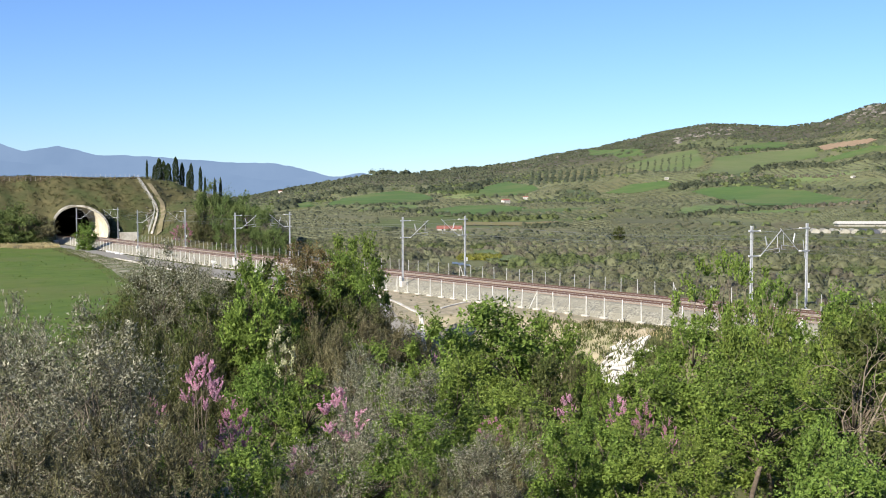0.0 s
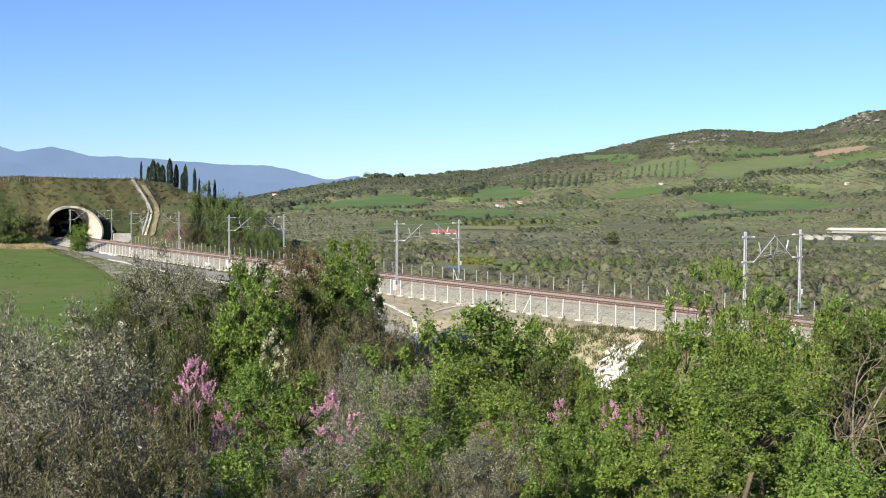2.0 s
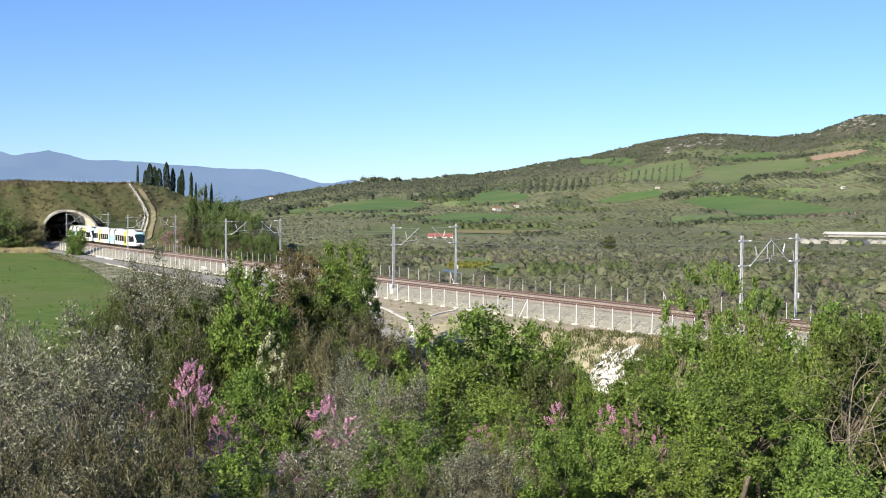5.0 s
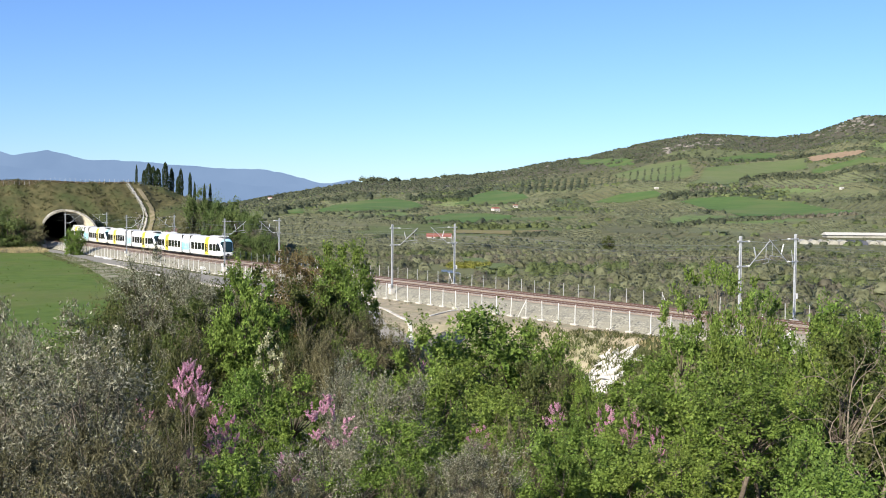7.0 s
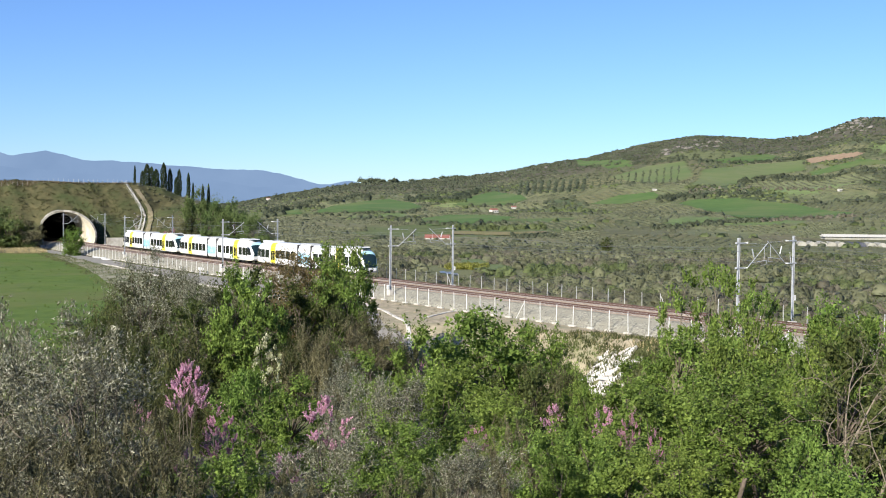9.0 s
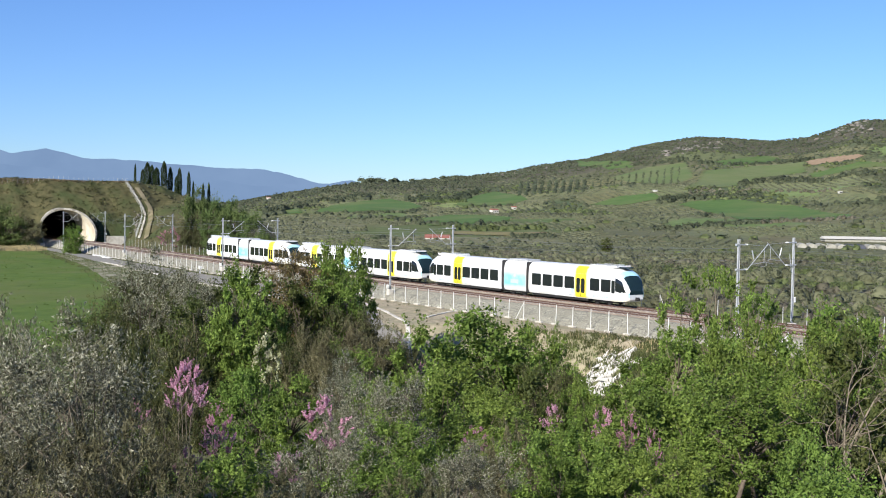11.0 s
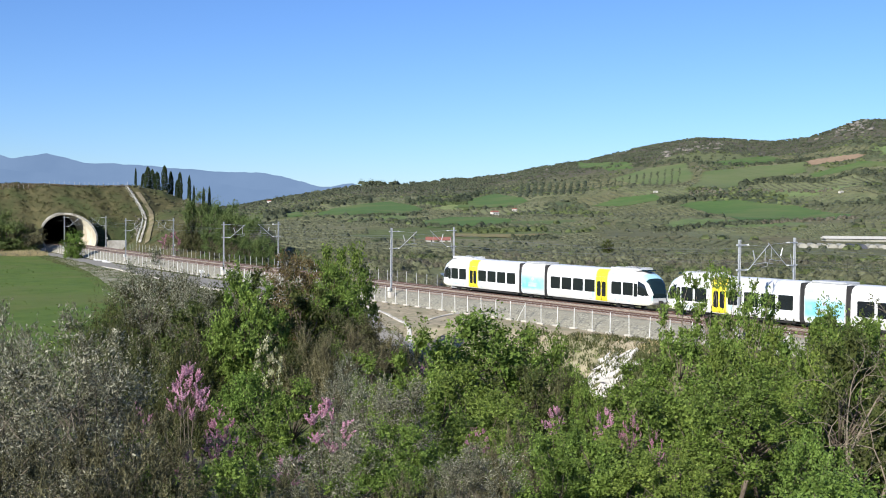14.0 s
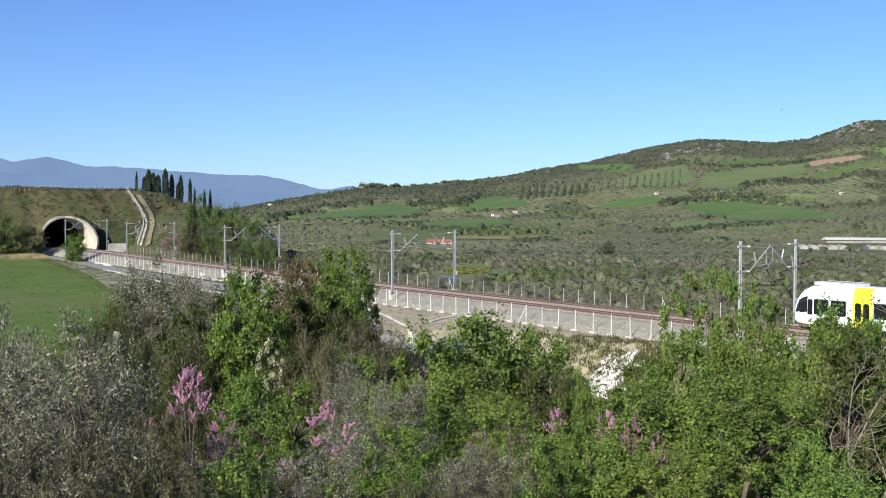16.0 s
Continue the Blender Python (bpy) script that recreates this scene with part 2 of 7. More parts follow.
M_POST = mottled("pale fence post", (0.50, 0.50, 0.47), (0.68, 0.68, 0.64), 4, relief=0.1, depth=0.01, per_object=0.08)
M_POST_FAR = mottled("grey fence post", (0.33, 0.33, 0.31), (0.48, 0.48, 0.45), 4, relief=0.1, depth=0.01, per_object=0.12)
M_MAST = mottled("galvanised mast steel", (0.33, 0.34, 0.345), (0.47, 0.48, 0.485), 3, relief=0.1, depth=0.01, rough=0.5, metal=0.3)
M_WIRE = mottled("wire", (0.13, 0.14, 0.135), (0.20, 0.21, 0.20), 3, relief=0, rough=0.5, metal=0.5)
M_ROCK = mottled("white limestone", (0.40, 0.38, 0.34), (0.62, 0.60, 0.56), 1.2, (0.28, 0.26, 0.21), 0.6, relief=0.7, depth=0.15)
M_ASPHALT = mottled("grey service road", (0.20, 0.19, 0.165), (0.29, 0.275, 0.24), 2.0, (0.25, 0.235, 0.20), 0.2, relief=0.3, depth=0.02)
M_BARK = mottled("grey bark", (0.075, 0.06, 0.045), (0.155, 0.125, 0.095), 6, relief=0.6, depth=0.03)
M_STEM = mottled("dull brown stems", (0.10, 0.084, 0.062), (0.18, 0.152, 0.115), 5, relief=0.3, depth=0.02)
M_PALETWIG = mottled("pale grey-brown twigs", (0.14, 0.115, 0.082), (0.24, 0.20, 0.145), 5, relief=0.3, depth=0.02)
M_TWIG = mottled("pale twigs", (0.15, 0.122, 0.085), (0.23, 0.19, 0.135), 5, relief=0.3, depth=0.02)

L_OAK = leafy("oak leaves", (0.062, 0.10, 0.018), (0.115, 0.177, 0.032), (0.19, 0.262, 0.058), 0.32, 0.65)
L_FRESH = leafy("fresh green leaves", (0.08, 0.128, 0.022), (0.138, 0.208, 0.04), (0.215, 0.295, 0.068), 0.36, 0.65)
L_DARK = leafy("dark evergreen and shaded-gap leaves", (0.045, 0.063, 0.018), (0.082, 0.105, 0.028), (0.135, 0.158, 0.05))
# silvery leaves; the palest tone also puts sun glints into the colour
L_OLIVE = leafy("silvery olive leaves", (0.058, 0.060, 0.031), (0.136, 0.137, 0.080), (0.43, 0.425, 0.31), 0.3, 0.45)
L_SAGE = leafy("fine dark olive leaves", (0.052, 0.053, 0.024), (0.108, 0.106, 0.049), (0.22, 0.212, 0.115), 0.3, 0.5)
L_HEATH = leafy("feathery heath sprays", (0.030, 0.040, 0.012), (0.066, 0.078, 0.024), (0.125, 0.128, 0.045), 0.25)
L_GROVE = leafy("full green crowns", (0.084, 0.120, 0.040), (0.112, 0.157, 0.050), (0.145, 0.194, 0.064), 0.38, 0.7, patch=0.12)
L_PLUME = leafy("bleached feathery sprays", (0.10, 0.094, 0.044), (0.165, 0.152, 0.078), (0.24, 0.215, 0.12), 0.35)
L_MEDIT = leafy("grey-green scrub leaves", (0.058, 0.066, 0.026), (0.10, 0.108, 0.044), (0.17, 0.17, 0.078), 0.4)
L_PINK = leafy("pink redbud blossom", (0.40, 0.17, 0.25), (0.55, 0.30, 0.39), (0.68, 0.45, 0.53), 0.4, hue=(0.498, 0.508))
L_WINE = leafy("dull mauve blossom", (0.31, 0.13, 0.185), (0.42, 0.215, 0.27), (0.53, 0.31, 0.37), 0.4, hue=(0.49, 0.51))
L_WHITE = leafy("white blossom", (0.28, 0.31, 0.13), (0.45, 0.46, 0.26), (0.62, 0.61, 0.42), 0.3)
L_RUSSET = leafy("russet young leaves", (0.10, 0.075, 0.03), (0.14, 0.105, 0.04), (0.19, 0.14, 0.06), 0.35)
L_CYPRESS = leafy("cypress sprays", (0.018, 0.032, 0.011), (0.028, 0.046, 0.016), (0.042, 0.064, 0.022), 0.2)
L_STRAW = leafy("dry grass blades", (0.30, 0.25, 0.13), (0.38, 0.32, 0.17), (0.24, 0.23, 0.10), 0.3)


# ---- mesh helpers ----
def obj(name, verts, faces, mat, smooth=False, parent=None, label=""):
    """One mesh object from arrays of corners and faces."""
    me = bpy.data.meshes.new(name)
    me.from_pydata([tuple(map(float, v)) for v in verts], [], [tuple(map(int, f)) for f in faces])
    if mat:
        me.materials.append(mat)
    if smooth:
        me.polygons.foreach_set("use_smooth", [True] * len(me.polygons))
    me.update()
    ob = new(name, me)
    if parent:
        ob.parent = parent
    return tagged(ob, label)


def part(name, bm, mat, parent=None, label="", smooth=False):
    """A bmesh as one mesh object under a thing or a part."""
    me = bpy.data.meshes.new(name)
    bm.to_mesh(me)
    bm.free()
    if mat:
        me.materials.append(mat)
    if smooth:
        me.polygons.foreach_set("use_smooth", [True] * len(me.polygons))
    ob = new(name, me)
    if parent:
        ob.parent = parent
    return tagged(ob, label)


def quads(name, corners, mat, parent=None, label=""):
    """Loose triangles or quads, given as an array n x 3 x 3 or n x 4 x 3."""
    n, k = len(corners), np.shape(corners)[1]
    me = bpy.data.meshes.new(name)
    me.vertices.add(n * k)
    me.vertices.foreach_set("co", np.asarray(corners, np.float32).ravel())
    me.loops.add(n * k)
    me.loops.foreach_set("vertex_index", np.arange(n * k, dtype=np.int32))
    me.polygons.add(n)
    me.polygons.foreach_set("loop_start", np.arange(0, n * k, k, dtype=np.int32))
    me.polygons.foreach_set("loop_total", np.full(n, k, np.int32))
    me.materials.append(mat)
    me.update(calc_edges=True)
    ob = new(name, me)
    if parent:
        ob.parent = parent
    return tagged(ob, label)


def grid_faces(rows, cols, closed=False):
    f = []
    for i in range(rows - 1):
        for j in range(cols if closed else cols - 1):
            k = (j + 1) % cols
            f.append((i * cols + j, i * cols + k, (i + 1) * cols + k, (i + 1) * cols + j))
    return f


def box(bm, cx, cy, cz, sx, sy, sz, bevel=0.0, m=None):
    """A bevelled box into bm, by its middle and its sizes."""
    r = bmesh.ops.create_cube(bm, size=1.0, matrix=(m or Matrix()) @ Matrix.Translation((cx, cy, cz)) @ Matrix.Diagonal((sx, sy, sz, 1)))
    if bevel:
        e = list({e for v in r["verts"] for e in v.link_edges})
        bmesh.ops.bevel(bm, geom=e, offset=bevel, segments=1, affect="EDGES")


def rod(bm, a, b, r1, r2=None, sides=6):
    """A round bar from a to b."""
    a, b = Vector(a), Vector(b)
    d = b - a
    m = Matrix.Translation((a + b) / 2) @ d.to_track_quat("Z", "Y").to_matrix().to_4x4()
    bmesh.ops.create_cone(bm, cap_ends=True, segments=sides, radius1=r1, radius2=r1 if r2 is None else r2, depth=d.length, matrix=m)


def sweep(name, s_values, profile, mat, parent=None, label="", smooth=False):
    """A profile of (lat, z) drawn along the line."""
    v = []
    for s in s_values:
        for lat, z in profile:
            v.append(spot(s, lat, z))
    return obj(name, v, grid_faces(len(s_values), len(profile)), mat, smooth, parent, label)


def empty(name, m=None):
    ob = new(name)
    if m is not None:
        ob.matrix_world = m
    return ob


# ---- ground ----
def build_ground():
    front = np.radians(np.concatenate([np.linspace(-180, -40, 29), np.linspace(-38, -26, 7), np.linspace(-25, 25, 215), np.linspace(26, 38, 7), np.linspace(40, 180, 29)]))[:-1]
    rad = np.concatenate([[0.01], np.linspace(2, 130, 86), np.geomspace(132, 330, 75), np.geomspace(335, 4850, 105)])
    A, R = np.meshgrid(front, rad)
    X, Y = R * np.sin(A), R * np.cos(A) - 0.7
    Z = land(X, Y)
    v = np.stack([X.ravel(), Y.ravel(), Z.ravel()], 1)
    ob = obj("ground", v, grid_faces(len(rad), len(front), True), M_GROUND, True)
    which, _ = parcel_of(v[:, 0], v[:, 1])
    part_far = ease(v[:, 1], 380, 460) * (v[:, 1] > 0)
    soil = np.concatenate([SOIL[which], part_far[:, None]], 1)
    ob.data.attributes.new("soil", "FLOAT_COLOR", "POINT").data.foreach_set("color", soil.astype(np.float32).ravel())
    n, l = M_GROUND.node_tree.nodes, M_GROUND.node_tree.links
    b = n["Principled BSDF"]
    at = n.new("ShaderNodeAttribute")
    at.attribute_name = "soil"
    old = b.inputs["Base Color"].links[0].from_socket
    grain = noise_node(n, l, 0.06, 5, 0.7)
    shade = ramp(n, l, grain.outputs["Fac"], [(0.3, (0.72, 0.74, 0.7)), (0.7, (1.25, 1.2, 1.2))])
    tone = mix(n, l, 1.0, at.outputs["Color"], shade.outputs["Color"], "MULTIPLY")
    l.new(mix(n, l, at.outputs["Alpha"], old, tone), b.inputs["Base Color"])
    tagged(ob, "valley land of scrub and dry earth rising to hills", "ground", kind="structure")


def drape(name, outline, mat, lift, step, label, category="field"):
    """A sheet laid over the land inside an outline of (x, y), closed at its rim."""
    pts = np.array(outline, float)
    lo, hi = pts.min(0), pts.max(0)
    nx, ny = max(3, int((hi[0] - lo[0]) / step)), max(3, int((hi[1] - lo[1]) / step))
    gx, gy = np.meshgrid(np.linspace(lo[0], hi[0], nx + 1), np.linspace(lo[1], hi[1], ny + 1))
    cx, cy = (gx[1:, 1:] + gx[:-1, :-1]) / 2, (gy[1:, 1:] + gy[:-1, :-1]) / 2
    inside = np.zeros(cx.shape, bool)
    j = len(pts) - 1
    for i in range(len(pts)):
        (xi, yi), (xj, yj) = pts[i], pts[j]
        if yi != yj:
            inside ^= ((yi > cy) != (yj > cy)) & (cx < (xj - xi) * (cy - yi) / (yj - yi) + xi)
        j = i
    z = land(gx, gy) + lift
    v = np.stack([gx.ravel(), gy.ravel(), z.ravel()], 1)
    f = [(i * (nx + 1) + j, i * (nx + 1) + j + 1, (i + 1) * (nx + 1) + j + 1, (i + 1) * (nx + 1) + j) for i in range(ny) for j in range(nx) if inside[i, j]]
    used = sorted({k for q in f for k in q})
    back = {k: i for i, k in enumerate(used)}
    return tagged(obj(name, v[used], [[back[k] for k in q] for q in f], mat, True), label, category, kind="structure")


def polar(pairs):
    """Outline corners from (bearing tangent, distance ahead) to x, y."""
    return [(u * d, d) for u, d in pairs]


TUN_S, TUN_LAT, TUN_R, TUN_Z = -121.0, 0.6, 5.6, 2.1


def build_hill():
    s = np.concatenate([np.linspace(-390, -160, 24), np.linspace(-157, -100, 96), np.linspace(-98, -5, 62)])
    lat = np.concatenate([np.linspace(-170, -62, 19), np.linspace(-60, 24, 141), np.linspace(26, 150, 26)])
    S, L = np.meshgrid(s, lat, indexing="ij")
    Z = mound(S, L)
    X, Y, _ = along(S, L)
    lump = 0.10 * wave(X, Y, 1.7, 6) + 0.12 * wave(X, Y, 0.8, 3)
    Z = Z + np.where(Z > 0, lump, 0)
    v = np.stack([X.ravel(), Y.ravel(), Z.ravel()], 1)
    f = []
    n = len(lat)
    for i in range(len(s) - 1):
        for j in range(n - 1):
            zm = (Z[i, j] + Z[i + 1, j] + Z[i, j + 1] + Z[i + 1, j + 1]) / 4
            lm, sm = (lat[j] + lat[j + 1]) / 2, (s[i] + s[i + 1]) / 2
            if zm < -1.85 and Z[i, j] < -1.8:
                continue
            if math.hypot(lm - TUN_LAT, zm - TUN_Z) < TUN_R + 0.55 or (abs(lm - TUN_LAT) < TUN_R + 0.55 and zm < TUN_Z):
                if sm > -141:
                    continue
            f.append((i * n + j, i * n + j + 1, (i + 1) * n + j + 1, (i + 1) * n + j))
    tagged(obj("hill", v, f, M_HILL, True), "hill of dry brown grass over the tunnel", "hill", kind="structure")


def build_tunnel():
    root = empty("tunnel_portal", by_line(TUN_S, 0, 0))
    tagged(root, "arched concrete tunnel mouth set in a grassy hill", "tunnel")
    inv = root.matrix_world.inverted()

    def ring(radius, s_of, n=40):
        pts = []
        for i in range(n + 1):
            t = math.radians(-28 + 236 * i / n)
            dl, dz = radius * math.cos(t), radius * math.sin(t)
            pts.append(inv @ spot(s_of(t), TUN_LAT - dl, TUN_Z + dz))
        return pts

    lean = lambda t: TUN_S - 4.5 + 6.0 * math.cos(t) - 0.55 * TUN_R * math.sin(t)
    back = lambda t: lean(t) - 6.0
    # ring face, inner lining near the mouth and outer skin, as one thick shell
    rows = [ring(TUN_R + 0.6, back), ring(TUN_R + 0.6, lean), ring(TUN_R + 0.5, lambda t: lean(t) + 0.12), ring(TUN_R + 0.08, lambda t: lean(t) + 0.12), ring(TUN_R, lean), ring(TUN_R, lambda t: TUN_S - 20)]
    v = [p for r in rows for p in r]
    obj("arch_ring", v[:4 * 41], grid_faces(4, 41), M_RING, True, root, "weathered concrete arch ring")
    obj("arch_lining", v[3 * 41:], grid_faces(3, 41), M_LINING, True, root, "pale sunlit concrete lining")
    # beyond the pale lining the bore's shade is painted as near-black wall
    rows = [ring(TUN_R - 0.004, lambda t, k=k: k) for k in (TUN_S - 19.9, -200, -280, -395)]
    v = [p for r in rows for p in r]
    obj("tunnel_lining", v, grid_faces(len(rows), 41), M_BORE_SHADE, True, root, "tunnel lining coloured near black for its shade")
    # added cap that shuts the unseen far end of the bore
    bm = bmesh.new()
    c = inv @ spot(-394, TUN_LAT, 3)
    box(bm, c.x, c.y, c.z, 0.5, 14, 12)
    part("tunnel_end", bm, M_BORE_SHADE, root)
    bm = bmesh.new()
    c = inv @ spot(TUN_S + 3.0, -10.2, -0.1)
    box(bm, c.x, c.y, c.z, 0.5, 5.0, 2.6, 0.05)
    part("wing_wall", bm, M_CONCRETE, root, "low pale concrete wall beside the mouth")


# ---- railway ----
def build_railway():
    s = np.arange(-330, 330.1, 3.0)
    bed = [(6.7, -1.62), (5.9, -1.05), (4.1, -0.35), (3.6, -0.30), (-3.6, -0.30), (-4.1, -0.35), (-6.5, -1.3), (-7.2, -1.75)]
    tagged(sweep("ballast_bed", s, bed, M_STONE), "grey crushed-stone ballast bed under two tracks", "track bed", kind="structure")
    for lat in (2.25, -2.25):
        root = empty("railway_track", by_line(60, lat, 0))
        tagged(root, "rusty rails on concrete sleepers in stained ballast", "railway track", "the two tracks", kind="structure")
        inv = root.matrix_world.inverted()
        w = 1.25

        def strip(name, prof, mat, label=""):
            v = [inv @ spot(q, lat + l, z) for q in s for l, z in prof]
            obj(name, v, grid_faces(len(s), len(prof)), mat, False, root, label)

        strip("stained_ballast", [(w + 0.15, -0.29), (w, -0.17), (-w, -0.17), (-w - 0.15, -0.29)], M_RUSTBED, "rust-brown stained ballast")
        for side in (0.7525, -0.7525):
            strip("rail", [(side + k, z) for k, z in ((0.075, -0.172), (0.07, -0.15), (0.012, -0.13), (0.012, -0.045), (0.037, -0.035), (0.034, 0.0), (-0.034, 0.0), (-0.037, -0.035), (-0.012, -0.045), (-0.012, -0.13), (-0.07, -0.15), (-0.075, -0.172))], M_RAIL)
        bm = bmesh.new()
        box(bm, 0, 0, 0, 0.26, 2.5, 0.14, 0.02)
        me = bpy.data.meshes.new("sleeper")
        bm.to_mesh(me)
        bm.free()
        me.materials.append(M_SLEEPER)
        for k in range(140):
            q = 20 + k * 0.62
            ob = new("sleeper", me)
            ob.parent = root
            ob.matrix_basis = inv @ by_line(q, lat, -0.195)
        far = bmesh.new()
        for q in np.concatenate([np.arange(-125, 19.5, 0.62), np.arange(20 + 140 * 0.62, 170, 0.62)]):
            bmesh.ops.create_cube(far, size=1.0, matrix=inv @ by_line(float(q), lat, -0.195) @ Matrix.Diagonal((0.26, 2.5, 0.14, 1)))
        tagged(part("sleepers_further_on", far, M_SLEEPER, root), kind="stuff")


def fence_post(name, height, foot, brace=0, mat=None):
    root = empty(name)
    bm = bmesh.new()
    box(bm, 0, 0, height / 2, 0.062, 0.062, height, 0.01)
    if brace:
        rod(bm, (0, 0, height * 0.92), (brace, 0, 0.05), 0.045, sides=4)
    part("post", bm, mat or M_POST, root)
    if foot:
        bm = bmesh.new()
        box(bm, 0, -0.08, 0.06, 0.85, 0.36, 0.18, 0.03)
        part("footing", bm, M_CONCRETE, root, "white concrete footing")
    return root


def build_fences():
    near = tagged(fence_post("fence_post", 2.0, True), "slim white concrete fence post on a footing", "fence post", "fence along the near side of the line")
    near_b = tagged(fence_post("fence_post", 2.0, True, -1.3), "white braced fence post on a footing", "fence post", "fence along the near side of the line")
    s, i = -108.0, 0
    first, first_b = True, True
    while s < 140:
        lat, z = 6.85 + 0.04 * math.sin(i * 2.1), -1.56
        m = by_line(s, lat, z) @ pose(0, 0, 0, random.uniform(-1.5, 1.5), random.uniform(-1.5, 1.5), random.uniform(-6, 6))
        if i % 13 == 11:
            if first_b:
                near_b.matrix_basis, first_b = m, False
            else:
                copy_thing(near_b, m)
        elif first:
            near.matrix_basis, first = m, False
        else:
            copy_thing(near, m)
        s += 2.55
        i += 1
    far = tagged(fence_post("fence_post", 2.1, False, 0, M_POST_FAR), "slim grey concrete fence post in scrub", "fence post", "fence along the far side of the line")
    far_b = tagged(fence_post("fence_post", 2.1, False, 1.2, M_POST_FAR), "grey braced fence post in scrub", "fence post", "fence along the far side of the line")
    s, i, first, first_b = -100.0, 0, True, True
    while s < 135:
        m = by_line(s, -8.7, -1.2 if s > -60 else -1.1) @ pose(0, 0, 0, random.uniform(-1.5, 1.5), random.uniform(-1.5, 1.5), 0)
        if i % 15 == 9:
            if first_b:
                far_b.matrix_basis, first_b = m, False
            else:
                copy_thing(far_b, m)
        elif first:
            far.matrix_basis, first = m, False
        else:
            copy_thing(far, m)
        s += 2.75
        i += 1
    # wire mesh of the two fences, as thin strands
    for lat, z0, hgt, s0, s1 in ((6.75, -1.6, 1.9, -108, 140), (-8.7, -1.1, 1.95, -100, 135)):
        root = empty("wire_fence", by_line(60, lat, z0))
        tagged(root, "thin wire strands between fence posts", "fence")
        inv = root.matrix_world.inverted()
        for k in range(6):
            bm = bmesh.new()
            h = 0.15 + k * hgt / 6
            qs = np.arange(s0, s1, 6.0)
            for a, b in zip(qs[:-1], qs[1:]):
                rod(bm, inv @ spot(a, lat, z0 + h), inv @ spot(b, lat, z0 + h), 0.004, sides=3)
            part("strand", bm, M_WIRE, root)
    # posts along the crest of the hill
    crest = tagged(fence_post("fence_post", 1.7, False, 0, M_POST_FAR), "pale fence post on the hill's crest", "fence post", "fence along the crest of the hill")
    first = True
    for k in range(44):
        lat = 30 - k * 1.35
        if lat < -21:
            break
        s = -145.5 + 0.3 * math.sin(k)
        p = spot(s, lat)
        m = pose(p.x, p.y, float(mound(s, lat)) - 0.6, random.uniform(-3, 3), random.uniform(-3, 3), 20)
        if first:
            crest.matrix_basis, first = m, False
        else:
            copy_thing(crest, m)


def mast(near):
    """A catenary mast with its cantilever; its arm reaches along its local -y towards the track."""
    root = empty("catenary_mast")
    bm = bmesh.new()
    for dy in (-0.09, 0.09):
        box(bm, 0, dy, 4.2, 0.17, 0.025, 8.4, 0.004)
    box(bm, 0, 0, 4.2, 0.02, 0.16, 8.4)
    part("pole", bm, M_MAST, root)
    bm = bmesh.new()
    box(bm, 0, 0, 0.05, 0.65, 0.65, 0.75, 0.04)
    part("foundation", bm, M_CONCRETE, root, "pale concrete foundation block")
    for name, z in (("cross_arm", 7.95), ("bracket", 5.85)):
        bm = bmesh.new()
        for dx in (-0.075, 0.075):
            box(bm, dx, -0.25, z, 0.03, 1.15, 0.11, 0.005)
        box(bm, 0, 0.3, z, 0.2, 0.06, 0.16, 0.01)
        part(name, bm, M_MAST, root)
        bm = bmesh.new()
        for k in range(4):
            rod(bm, (0, -0.82 - k * 0.09, z), (0, -0.88 - k * 0.09, z), 0.085, 0.05, 7)
        part("insulator", bm, M_POST, root, "white ribbed insulator")
    bm = bmesh.new()
    rod(bm, (0, -1.15, 5.85), (0, -3.75, 7.95), 0.04, sides=6)
    rod(bm, (0, -1.15, 7.95), (0, -3.6, 7.8), 0.014, sides=5)
    rod(bm, (0, -1.6, 6.25), (0, -3.6, 6.45), 0.024, sides=6)
    rod(bm, (0, -3.3, 7.6), (0, -3.3, 6.4), 0.022, sides=5)
    rod(bm, (0, -2.0, 6.5), (0, -1.75, 7.3), 0.022, sides=5)
    part("cantilever", bm, M_MAST, root)
    bm = bmesh.new()
    rod(bm, (0, -1.72, 7.45), (0, -1.95, 6.75), 0.06, sides=7)
    part("hanging_insulator", bm, M_MAST, root, "grey-white hanging insulator")
    bm = bmesh.new()
    rod(bm, (0, -3.6, 6.45), (0, -3.6, 6.1), 0.02, sides=5)
    rod(bm, (0, -3.6, 6.1), (0, -2.9, 6.02), 0.018, sides=5)
    part("registration_arm", bm, M_MAST, root)
    if not near:
        bm = bmesh.new()
        box(bm, -0.05, 0.32, 2.6, 0.3, 0.18, 0.5, 0.03)
        part("box", bm, M_POST, root)
        bm = bmesh.new()
        rod(bm, (0.0, -0.25, 5.2), (0.0, -0.55, 6.9), 0.03, sides=5)
        part("strut", bm, M_MAST, root)
    else:
        bm = bmesh.new()
        box(bm, 0, 0.3, 0.75, 0.4, 0.25, 0.5, 0.04)
        part("cable_box", bm, M_POST, root, "white cable box")
    return root


MAST_S = (-106.2, -51.8, 3.0, 57.4, 112.9, 168.0)
MAST_FAR = (-114.9, -58.6, -2.6, 53.1, 109.0, 165.0)


